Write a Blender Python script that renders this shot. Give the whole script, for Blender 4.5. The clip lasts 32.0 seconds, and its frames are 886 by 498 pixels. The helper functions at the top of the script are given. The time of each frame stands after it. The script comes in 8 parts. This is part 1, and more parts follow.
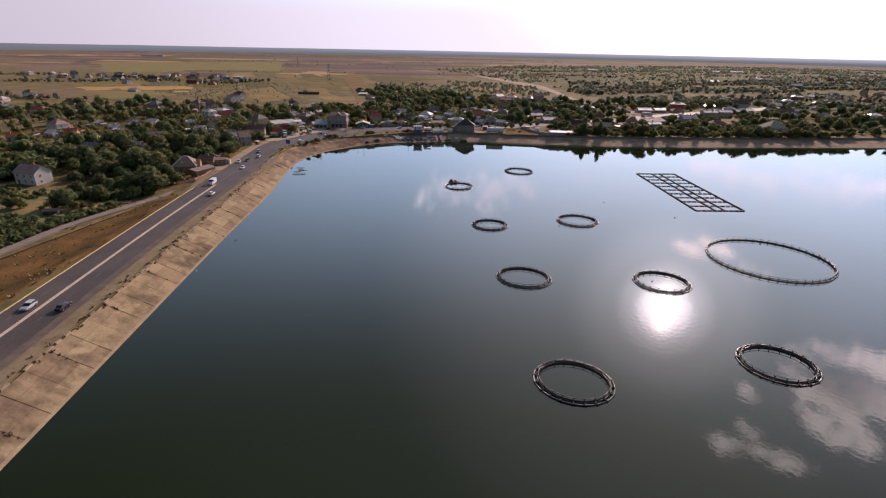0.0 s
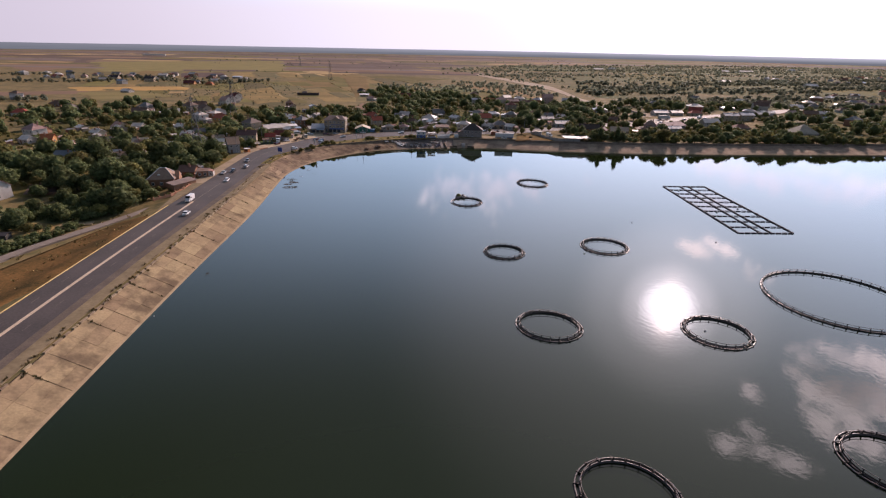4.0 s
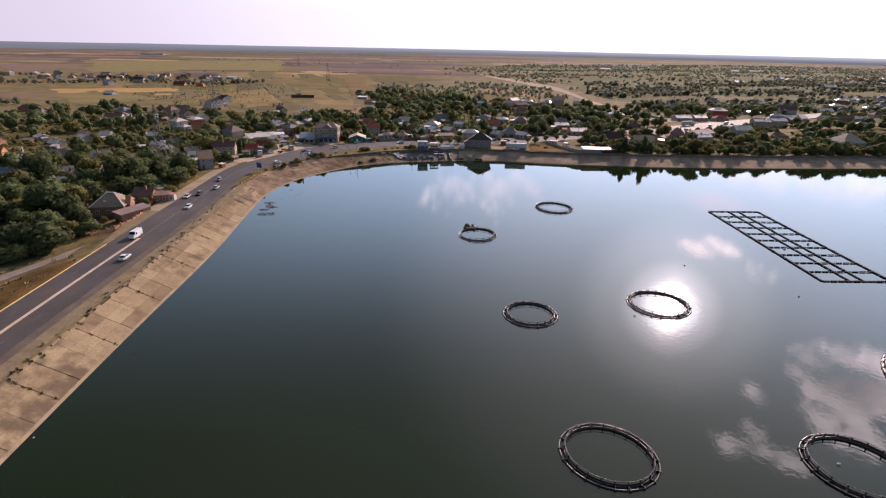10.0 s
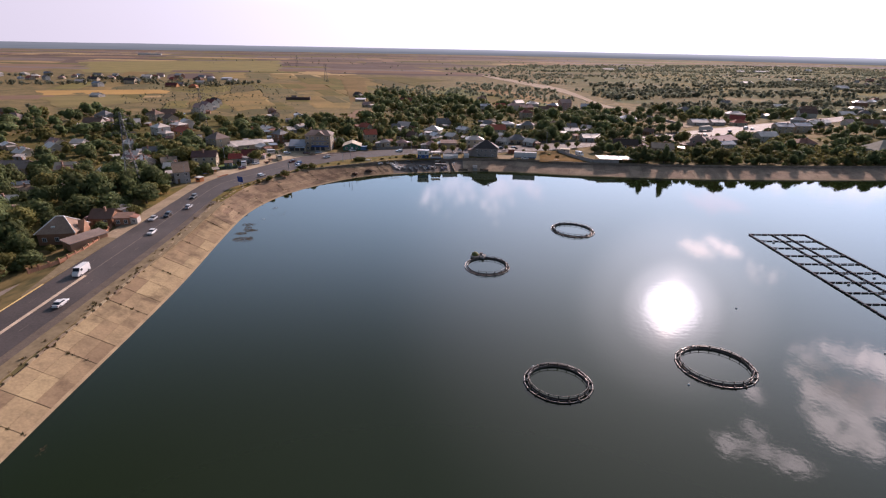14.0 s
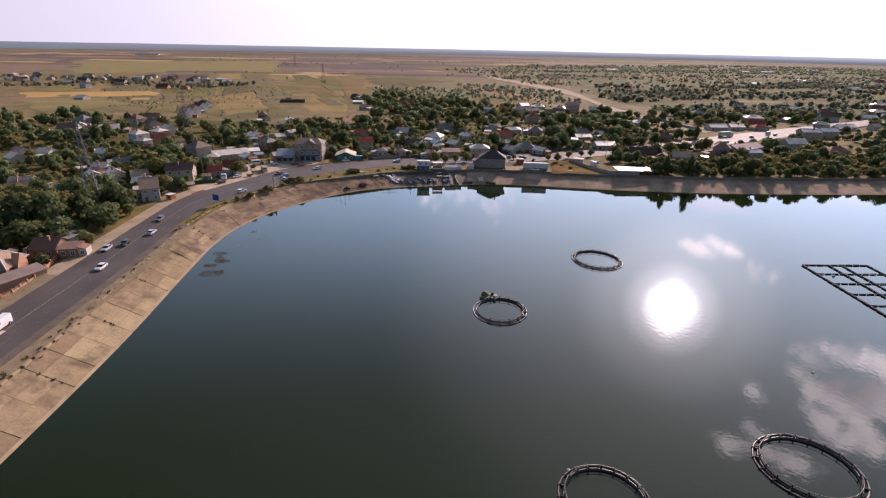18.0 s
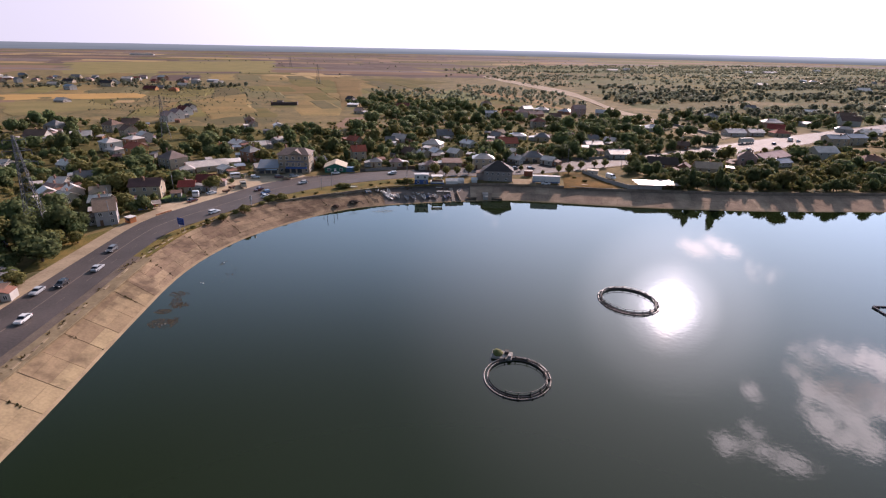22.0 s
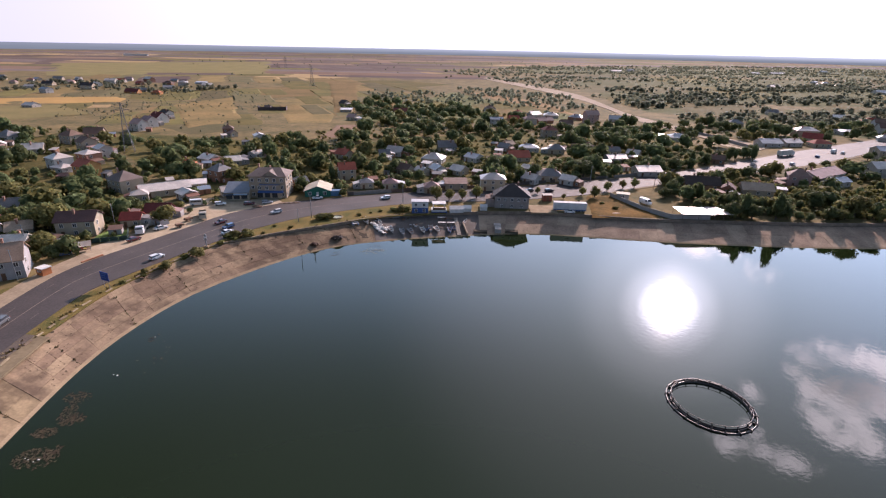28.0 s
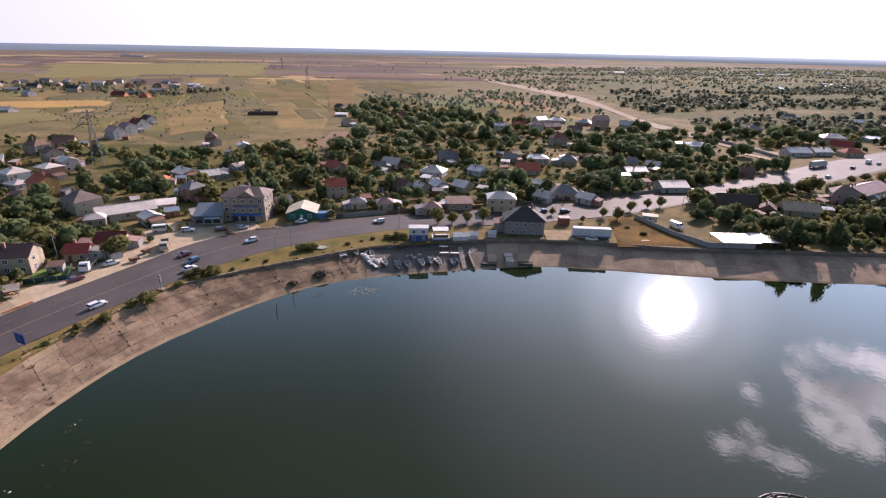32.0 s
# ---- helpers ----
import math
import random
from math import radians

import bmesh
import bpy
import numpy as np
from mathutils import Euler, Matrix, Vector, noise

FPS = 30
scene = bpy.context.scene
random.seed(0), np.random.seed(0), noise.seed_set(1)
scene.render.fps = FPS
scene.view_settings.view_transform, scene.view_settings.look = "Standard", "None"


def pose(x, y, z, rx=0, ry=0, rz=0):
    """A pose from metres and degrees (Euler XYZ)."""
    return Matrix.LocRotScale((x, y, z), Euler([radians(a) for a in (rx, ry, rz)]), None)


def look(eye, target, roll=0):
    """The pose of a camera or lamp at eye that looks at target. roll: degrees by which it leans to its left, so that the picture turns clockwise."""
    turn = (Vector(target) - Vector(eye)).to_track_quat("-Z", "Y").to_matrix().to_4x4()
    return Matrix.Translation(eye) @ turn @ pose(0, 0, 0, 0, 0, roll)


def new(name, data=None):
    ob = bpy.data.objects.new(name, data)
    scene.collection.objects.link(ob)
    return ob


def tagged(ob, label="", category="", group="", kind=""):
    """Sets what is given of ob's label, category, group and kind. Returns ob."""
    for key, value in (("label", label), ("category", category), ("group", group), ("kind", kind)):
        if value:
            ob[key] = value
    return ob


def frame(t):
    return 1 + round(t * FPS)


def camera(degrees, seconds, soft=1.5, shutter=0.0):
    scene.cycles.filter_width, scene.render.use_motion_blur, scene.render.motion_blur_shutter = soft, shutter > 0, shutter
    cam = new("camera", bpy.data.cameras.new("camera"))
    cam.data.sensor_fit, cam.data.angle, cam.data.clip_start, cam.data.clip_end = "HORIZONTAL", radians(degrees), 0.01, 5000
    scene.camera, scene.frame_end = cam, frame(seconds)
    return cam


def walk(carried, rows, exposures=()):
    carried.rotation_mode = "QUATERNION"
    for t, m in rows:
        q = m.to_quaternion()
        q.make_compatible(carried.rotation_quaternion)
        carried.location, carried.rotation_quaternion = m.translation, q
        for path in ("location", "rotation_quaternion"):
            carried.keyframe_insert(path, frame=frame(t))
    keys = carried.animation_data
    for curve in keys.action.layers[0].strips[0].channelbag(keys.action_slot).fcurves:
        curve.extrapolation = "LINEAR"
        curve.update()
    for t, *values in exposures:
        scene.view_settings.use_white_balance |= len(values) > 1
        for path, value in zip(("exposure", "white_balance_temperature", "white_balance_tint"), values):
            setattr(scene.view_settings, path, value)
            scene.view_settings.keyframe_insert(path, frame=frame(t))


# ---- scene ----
import colorsys

cam = camera(82.4, 32.0, soft=1.2)


def eye(t, x, y, z, yaw, pitch, roll):
    """Camera row: heading to the left, tilt upwards and clockwise lean of the picture, in degrees."""
    a, b = radians(yaw), radians(pitch)
    way = Vector((-math.sin(a) * math.cos(b), math.cos(a) * math.cos(b), math.sin(b)))
    return t, look((x, y, z), Vector((x, y, z)) + way, roll)


walk(cam, [
    eye(0.0, 0.0, 0.0, 64.9, 0.00, -21.61, 1.14),
    eye(3.0, -1.1, 21.8, 65.0, 0.30, -21.69, 1.14),
    eye(6.0, -2.25, 43.61, 65.04, 0.55, -21.75, 1.14),
    eye(9.0, -3.3, 65.36, 65.1, 0.59, -21.79, 1.14),
    eye(13.0, -4.88, 94.43, 65.14, 0.64, -21.79, 1.13),
    eye(19.0, -7.24, 138.35, 65.19, 0.69, -21.80, 1.13),
    eye(23.0, -8.71, 167.66, 65.2, 0.45, -21.79, 1.13),
    eye(28.0, -10.62, 204.44, 65.27, 0.40, -21.76, 1.13),
    eye(32.0, -12.02, 233.9, 65.48, 0.33, -21.66, 1.13),
], exposures=[(0.0, -0.08, 6050, 37), (6.0, 0.1, 6000, 37), (13.0, 0.22, 5920, 36), (23.0, 0.38, 5780, 36), (32.0, 0.57, 5580, 35)])

# ---- sky, sun and exposure ----
SUN_EL, SUN_AZ = radians(25.4), radians(26.3)
SUN_DIR = Vector((math.sin(SUN_AZ) * math.cos(SUN_EL), math.cos(SUN_AZ) * math.cos(SUN_EL), math.sin(SUN_EL)))


def build_world():
    w = bpy.data.worlds.new("sky")
    w.use_nodes = True
    scene.world = w
    nt = w.node_tree
    nd, ln = nt.nodes, nt.links
    nd.clear()
    out = nd.new("ShaderNodeOutputWorld")
    bg = nd.new("ShaderNodeBackground")
    bg.inputs[1].default_value = 0.135
    sky = nd.new("ShaderNodeTexSky")
    sky.sky_type = 'NISHITA'
    sky.sun_disc = False
    sky.sun_elevation = SUN_EL
    sky.sun_rotation = SUN_AZ
    sky.air_density, sky.dust_density, sky.ozone_density = 1.0, 0.7, 1.6
    # scattered cumulus: noise on a flat layer overhead, gathered where the broken clouds stand
    co = nd.new("ShaderNodeTexCoord")
    sep = nd.new("ShaderNodeSeparateXYZ")
    ln.new(co.outputs["Generated"], sep.inputs[0])
    mx = nd.new("ShaderNodeMath")
    mx.operation = 'MAXIMUM'
    mx.inputs[1].default_value = 0.03
    ln.new(sep.outputs[2], mx.inputs[0])
    div = nd.new("ShaderNodeVectorMath")
    div.operation = 'DIVIDE'
    ln.new(co.outputs["Generated"], div.inputs[0])
    cmb = nd.new("ShaderNodeCombineXYZ")
    for k in range(3):
        ln.new(mx.outputs[0], cmb.inputs[k])
    ln.new(cmb.outputs[0], div.inputs[1])
    nz = nd.new("ShaderNodeTexNoise")
    nz.inputs["Scale"].default_value = 19.0
    nz.inputs["Detail"].default_value = 7.0
    nz.inputs["Roughness"].default_value = 0.72
    ln.new(co.outputs["Generated"], nz.inputs["Vector"])
    total = None
    # centre of a bank on the layer, and its radius along x and y
    for cx, cy, rx, ry, s in ((1.3, 1.54, 0.07, 0.1, 1.0), (1.43, 1.56, 0.1, 0.11, 1.1), (1.52, 1.52, 0.11, 0.15, 1.1), (1.2, 1.36, 0.07, 0.16, 1.0), (1.12, 1.18, 0.06, 0.12, 1.05), (1.19, 1.16, 0.08, 0.13, 1.0),
                              (1.37, 1.29, 0.1, 0.21, 1.0), (1.29, 1.37, 0.11, 0.16, 0.8), (0.88, 1.16, 0.04, 0.06, 0.95), (0.8, 1.1, 0.06, 0.05, 1.0), (0.88, 1.08, 0.08, 0.04, 1.0), (0.93, 1.04, 0.07, 0.04, 0.98),
                              (0.98, 1.31, 0.03, 0.08, 0.72), (1.36, 2.6, 0.085, 0.15, 1.3), (1.52, 2.62, 0.075, 0.16, 1.25), (1.8, 3.55, 0.1, 0.27, 1.2), (1.96, 3.6, 0.12, 0.3, 1.3), (1.59, 2.28, 0.17, 0.14, 0.66), (-0.03, 3.8, 0.22, 0.67, 0.9), (0.32, 3.73, 0.24, 0.56, 1.05),
                              (0.56, 3.94, 0.15, 0.53, 0.9), (1.13, 4.18, 0.09, 0.35, 0.75), (2.61, 4.53, 0.38, 0.81, 0.85), (2.92, 4.29, 0.41, 0.84, 0.9), (3.45, 4.3, 0.41, 0.85, 0.9)):
        sub = nd.new("ShaderNodeVectorMath")
        sub.operation = 'SUBTRACT'
        sub.inputs[1].default_value = (cx, cy, 1.0)
        ln.new(div.outputs[0], sub.inputs[0])
        mul = nd.new("ShaderNodeVectorMath")
        mul.operation = 'MULTIPLY'
        mul.inputs[1].default_value = (1 / rx, 1 / ry, 0)
        ln.new(sub.outputs[0], mul.inputs[0])
        le = nd.new("ShaderNodeVectorMath")
        le.operation = 'LENGTH'
        ln.new(mul.outputs[0], le.inputs[0])
        mr = nd.new("ShaderNodeMapRange")
        mr.interpolation_type = 'SMOOTHSTEP'
        mr.inputs["From Min"].default_value, mr.inputs["From Max"].default_value = 1.9, 0.2
        mr.inputs["To Min"].default_value, mr.inputs["To Max"].default_value = 0.0, s
        ln.new(le.outputs["Value"], mr.inputs["Value"])
        if total is None:
            total = mr.outputs[0]
        else:
            m = nd.new("ShaderNodeMath")
            m.operation = 'MAXIMUM'
            ln.new(total, m.inputs[0])
            ln.new(mr.outputs[0], m.inputs[1])
            total = m.outputs[0]
    add = nd.new("ShaderNodeMath")
    add.operation = 'MULTIPLY_ADD'
    add.inputs[1].default_value = 0.36
    ln.new(total, add.inputs[0])
    ln.new(nz.outputs[0], add.inputs[2])
    ramp = nd.new("ShaderNodeMapRange")
    ramp.interpolation_type = 'SMOOTHSTEP'
    ramp.inputs["From Min"].default_value, ramp.inputs["From Max"].default_value = 0.68, 0.92
    ln.new(add.outputs[0], ramp.inputs["Value"])
    mix = nd.new("ShaderNodeMix")
    mix.data_type = 'RGBA'
    ln.new(ramp.outputs[0], mix.inputs["Factor"])
    # thin summer haze: paler, less yellow sky low down, and a bright veil round the sun
    hs = nd.new("ShaderNodeHueSaturation")
    hs.inputs["Saturation"].default_value = 1.0
    ln.new(sky.outputs[0], hs.inputs["Color"])
    cool = nd.new("ShaderNodeMix")
    cool.data_type, cool.blend_type = 'RGBA', 'MULTIPLY'
    cool.inputs["Factor"].default_value = 1.0
    cool.inputs["B"].default_value = (0.70, 0.89, 0.75, 1)
    ln.new(hs.outputs[0], cool.inputs["A"])
    dot = nd.new("ShaderNodeVectorMath")
    dot.operation = 'DOT_PRODUCT'
    dot.inputs[1].default_value = SUN_DIR
    ln.new(co.outputs["Generated"], dot.inputs[0])
    veil = None
    for rad, level in ((3.4, 48.0), (5.6, 18.0), (11.0, 7.0), (34.0, 5.0), (75.0, 2.0)):
        v = nd.new("ShaderNodeMapRange")
        v.interpolation_type = 'SMOOTHERSTEP'
        v.inputs["From Min"].default_value, v.inputs["From Max"].default_value = math.cos(radians(rad)), math.cos(radians(rad * 0.1))
        v.inputs["To Min"].default_value, v.inputs["To Max"].default_value = 0.0, level
        ln.new(dot.outputs["Value"], v.inputs["Value"])
        if veil is None:
            veil = v.outputs[0]
        else:
            m = nd.new("ShaderNodeMath")
            m.operation = 'ADD'
            ln.new(veil, m.inputs[0])
            ln.new(v.outputs[0], m.inputs[1])
            veil = m.outputs[0]
    glow = nd.new("ShaderNodeMix")
    glow.data_type, glow.blend_type = 'RGBA', 'ADD'
    glow.inputs["Factor"].default_value = 1.0
    tint = nd.new("ShaderNodeVectorMath")
    tint.operation = 'SCALE'
    tint.inputs[0].default_value = (1.0, .95, .82)
    ln.new(veil, tint.inputs["Scale"])
    # pale lilac haze low over the horizon
    low = nd.new("ShaderNodeMapRange")
    low.interpolation_type = 'SMOOTHSTEP'
    low.inputs["From Min"].default_value, low.inputs["From Max"].default_value = 0.15, 0.05
    low.inputs["To Min"].default_value, low.inputs["To Max"].default_value = 0.0, 0.85
    ln.new(sep.outputs[2], low.inputs["Value"])
    haze = nd.new("ShaderNodeMix")
    haze.data_type = 'RGBA'
    haze.inputs["B"].default_value = (4.95, 4.55, 4.25, 1)
    ln.new(low.outputs[0], haze.inputs["Factor"])
    pale = nd.new("ShaderNodeMapRange")
    pale.interpolation_type = 'SMOOTHSTEP'
    pale.inputs["From Min"].default_value, pale.inputs["From Max"].default_value = 0.64, 0.22
    pale.inputs["To Min"].default_value, pale.inputs["To Max"].default_value = 0.0, 0.9
    ln.new(sep.outputs[2], pale.inputs["Value"])
    blue = nd.new("ShaderNodeMix")
    blue.data_type = 'RGBA'
    blue.inputs["B"].default_value = (6.6, 10.4, 12.1, 1)
    ln.new(pale.outputs[0], blue.inputs["Factor"])
    ln.new(cool.outputs["Result"], blue.inputs["A"])
    # the clear sky pales towards the sun
    turn = nd.new("ShaderNodeMapRange")
    turn.interpolation_type = 'SMOOTHSTEP'
    turn.inputs["From Min"].default_value, turn.inputs["From Max"].default_value = 0.45, 0.97
    turn.inputs["To Min"].default_value, turn.inputs["To Max"].default_value = 0.5, 1.1
    ln.new(dot.outputs["Value"], turn.inputs["Value"])
    side = nd.new("ShaderNodeVectorMath")
    side.operation = 'SCALE'
    ln.new(blue.outputs["Result"], side.inputs[0])
    ln.new(turn.outputs[0], side.inputs["Scale"])
    ln.new(side.outputs[0], haze.inputs["A"])
    # the hazy sky is brightest on the sun's side and deepens behind the lake
    away = nd.new("ShaderNodeMapRange")
    away.interpolation_type = 'SMOOTHSTEP'
    away.inputs["From Min"].default_value, away.inputs["From Max"].default_value = -0.3, 0.5
    away.inputs["To Min"].default_value, away.inputs["To Max"].default_value = 0.64, 1.0
    ln.new(dot.outputs["Value"], away.inputs["Value"])
    # and deeper blue overhead than near the horizon
    high = nd.new("ShaderNodeMapRange")
    high.interpolation_type = 'SMOOTHSTEP'
    high.inputs["From Min"].default_value, high.inputs["From Max"].default_value = 0.36, 0.68
    high.inputs["To Min"].default_value, high.inputs["To Max"].default_value = 1.0, 0.6
    ln.new(sep.outputs[2], high.inputs["Value"])
    dim = nd.new("ShaderNodeMath")
    dim.operation = 'MULTIPLY'
    ln.new(away.outputs[0], dim.inputs[0])
    ln.new(high.outputs[0], dim.inputs[1])
    fall = nd.new("ShaderNodeVectorMath")
    fall.operation = 'SCALE'
    ln.new(haze.outputs["Result"], fall.inputs[0])
    ln.new(dim.outputs[0], fall.inputs["Scale"])
    ln.new(fall.outputs[0], glow.inputs["A"])
    ln.new(tint.outputs[0], glow.inputs["B"])
    ln.new(glow.outputs["Result"], mix.inputs["A"])
    # clouds: dimmer low in the haze, grey where one is thick
    thin = nd.new("ShaderNodeMapRange")
    thin.interpolation_type = 'SMOOTHSTEP'
    thin.inputs["From Min"].default_value, thin.inputs["From Max"].default_value = 0.255, 0.32
    ln.new(sep.outputs[2], thin.inputs["Value"])
    lit = nd.new("ShaderNodeMix")
    lit.data_type = 'RGBA'
    lit.inputs["A"].default_value, lit.inputs["B"].default_value = (17.5, 19.0, 19.0, 1), (39.0, 36.5, 31.0, 1)
    ln.new(thin.outputs[0], lit.inputs["Factor"])
    gap = nd.new("ShaderNodeVectorMath")
    gap.operation = 'DISTANCE'
    gap.inputs[1].default_value = (1.32, 1.41, 1.0)
    ln.new(div.outputs[0], gap.inputs[0])
    deep = nd.new("ShaderNodeMath")
    deep.operation = 'MULTIPLY_ADD'
    deep.inputs[1].default_value = -0.35
    ln.new(nz.outputs[0], deep.inputs[0])
    ln.new(gap.outputs["Value"], deep.inputs[2])
    core = nd.new("ShaderNodeMapRange")
    core.interpolation_type = 'SMOOTHSTEP'
    core.inputs["From Min"].default_value, core.inputs["From Max"].default_value = 0.0, -0.13
    core.inputs["To Max"].default_value = 0.8
    ln.new(deep.outputs[0], core.inputs["Value"])
    grey = nd.new("ShaderNodeMix")
    grey.data_type = 'RGBA'
    grey.inputs["B"].default_value = (17.0, 15.5, 13.5, 1)
    ln.new(core.outputs[0], grey.inputs["Factor"])
    ln.new(lit.outputs["Result"], grey.inputs["A"])
    ln.new(grey.outputs["Result"], mix.inputs["B"])
    ln.new(mix.outputs["Result"], bg.inputs[0])
    ln.new(bg.outputs[0], out.inputs[0])


build_world()
sun = new("sun", bpy.data.lights.new("sun", "SUN"))
sun.data.energy = 5.0
sun.data.angle = radians(0.6)
sun.data.color = (1.0, 0.785, 0.555)
sun.matrix_world = look(SUN_DIR * 500, (0, 0, 0))

# ---- materials ----
MATS = {}


def mat(name, c1, c2=None, scale=1.0, rough=0.85, bump=0.0, metal=0.0, fine=12.0, vary=0.0, island=0.0, bumpscale=None, spec=0.4, sub=0.0):
    """A two-scale noise material: c1 to c2 over patches of 1/scale metres, finer grain, relief and a random shade from piece to piece."""
    if name in MATS:
        return MATS[name]
    m = bpy.data.materials.new(name)
    m.use_nodes = True
    nt = m.node_tree
    nd, ln = nt.nodes, nt.links
    b = nd["Principled BSDF"]
    b.inputs["Roughness"].default_value = rough
    b.inputs["Metallic"].default_value = metal
    b.inputs["Specular IOR Level"].default_value = spec
    c2 = c2 or tuple(x * 0.75 for x in c1)
    geo = nd.new("ShaderNodeNewGeometry")
    n1, n2 = nd.new("ShaderNodeTexNoise"), nd.new("ShaderNodeTexNoise")
    n1.inputs["Scale"].default_value, n1.inputs["Detail"].default_value = scale, 4
    n2.inputs["Scale"].default_value, n2.inputs["Detail"].default_value = scale * fine, 3
    ln.new(geo.outputs["Position"], n1.inputs["Vector"])
    ln.new(geo.outputs["Position"], n2.inputs["Vector"])
    av = nd.new("ShaderNodeMath")
    av.operation = 'MULTIPLY_ADD'
    av.inputs[1].default_value = 0.45
    ln.new(n2.outputs[0], av.inputs[0])
    half = nd.new("ShaderNodeMath")
    half.operation = 'MULTIPLY'
    half.inputs[1].default_value = 0.6
    ln.new(n1.outputs[0], half.inputs[0])
    ln.new(half.outputs[0], av.inputs[2])
    mr = nd.new("ShaderNodeMapRange")
    mr.inputs["From Min"].default_value, mr.inputs["From Max"].default_value = 0.36, 0.68
    ln.new(av.outputs[0], mr.inputs["Value"])
    mix = nd.new("ShaderNodeMix")
    mix.data_type = 'RGBA'
    ln.new(mr.outputs[0], mix.inputs["Factor"])
    mix.inputs["A"].default_value, mix.inputs["B"].default_value = (*c1, 1), (*c2, 1)
    col = mix.outputs["Result"]
    for amount, source in ((vary, "object"), (island, "island")):
        if amount:
            if source == "object":
                src = nd.new("ShaderNodeObjectInfo").outputs["Random"]
            else:
                src = geo.outputs["Random Per Island"]
            hs = nd.new("ShaderNodeHueSaturation")
            v = nd.new("ShaderNodeMapRange")
            v.inputs["To Min"].default_value, v.inputs["To Max"].default_value = 1 - amount, 1 + amount
            ln.new(src, v.inputs["Value"])
            ln.new(v.outputs[0], hs.inputs["Value"])
            h = nd.new("ShaderNodeMath")
            h.operation = 'MULTIPLY_ADD'
            h.inputs[1].default_value, h.inputs[2].default_value = amount * 0.08, 0.5 - amount * 0.04
            ln.new(src, h.inputs[0])
            ln.new(h.outputs[0], hs.inputs["Hue"])
            ln.new(col, hs.inputs["Color"])
            col = hs.outputs[0]
    ln.new(col, b.inputs["Base Color"])
    if bump:
        bp = nd.new("ShaderNodeBump")
        bp.inputs["Strength"].default_value = bump
        bp.inputs["Distance"].default_value = 0.1
        ln.new(n2.outputs[0], bp.inputs["Height"])
        ln.new(bp.outputs[0], b.inputs["Normal"])
    MATS[name] = m
    return m


def water_material():
    m = bpy.data.materials.new("lake_water")
    m.use_nodes = True
    nd, ln = m.node_tree.nodes, m.node_tree.links
    b = nd["Principled BSDF"]
    b.inputs["Base Color"].default_value = (0.0104, 0.0178, 0.0054, 1)
    b.inputs["Roughness"].default_value = 0.03
    b.inputs["IOR"].default_value = 1.333
    geo = nd.new("ShaderNodeNewGeometry")
    last = None
    for sc, st, dist in ((0.8, 0.20, 0.035), (0.10, 0.07, 0.1)):
        n = nd.new("ShaderNodeTexNoise")
        n.inputs["Scale"].default_value, n.inputs["Detail"].default_value = sc, 3
        ln.new(geo.outputs["Position"], n.inputs["Vector"])
        bp = nd.new("ShaderNodeBump")
        bp.inputs["Strength"].default_value, bp.inputs["Distance"].default_value = st, dist
        ln.new(n.outputs[0], bp.inputs["Height"])
        if last:
            ln.new(last, bp.inputs["Normal"])
        last = bp.outputs[0]
    ln.new(last, b.inputs["Normal"])
    return m




def stained(name, c1, c2, stain, lo, hi, vary):
    """Weathered concrete with large dark blotches that run over the joints."""
    m = mat(name, c1, c2, 0.22, .9, .35, vary=vary, fine=9, spec=.05)
    nd, ln = m.node_tree.nodes, m.node_tree.links
    b = nd["Principled BSDF"]
    src = b.inputs["Base Color"].links[0].from_socket
    geo = nd.new("ShaderNodeNewGeometry")
    total = None
    for sc, det, a in ((.055, 5, .6), (.3, 4, .4)):
        n = nd.new("ShaderNodeTexNoise")
        n.inputs["Scale"].default_value, n.inputs["Detail"].default_value, n.inputs["Roughness"].default_value = sc, det, .62
        ln.new(geo.outputs["Position"], n.inputs["Vector"])
        k = nd.new("ShaderNodeMath")
        k.operation = 'MULTIPLY_ADD'
        k.inputs[1].default_value = a
        k.inputs[2].default_value = 0.0
        ln.new(n.outputs[0], k.inputs[0])
        if total:
            ln.new(total, k.inputs[2])
        total = k.outputs[0]
    mr = nd.new("ShaderNodeMapRange")
    mr.interpolation_type = 'SMOOTHSTEP'
    mr.inputs["From Min"].default_value, mr.inputs["From Max"].default_value = lo, hi
    mr.inputs["To Max"].default_value = .85
    ln.new(total, mr.inputs["Value"])
    mx = nd.new("ShaderNodeMix")
    mx.data_type = 'RGBA'
    mx.inputs["B"].default_value = (*stain, 1)
    ln.new(mr.outputs[0], mx.inputs["Factor"])
    ln.new(src, mx.inputs["A"])
    ln.new(mx.outputs["Result"], b.inputs["Base Color"])
    return m


CONCRETE = stained("slab_concrete", (.325, .242, .142), (.205, .152, .092), (.110, .080, .052), .46, .62, .2)
CONCRETE_BEND = stained("slab_concrete_bend", (.325, .235, .15), (.19, .137, .090), (.10, .071, .05), .46, .63, .18)
CONCRETE_REST = mat("slab_concrete_far", (.42, .315, .225), (.22, .165, .12), 0.22, .9, .35, island=.15, fine=9, spec=.05)
CONCRETE_PALE = mat("pale_concrete", (.36, .275, .17), (.22, .165, .102), 0.3, .9, .3, spec=.05)
JOINT = mat("joint_dirt", (.075, .06, .045), (.14, .11, .08), 0.5, .95, .3, spec=.05)
ASPHALT = mat("asphalt", (.092, .075, .068), (.048, .040, .037), 0.07, .74, .12, fine=30, spec=.26)
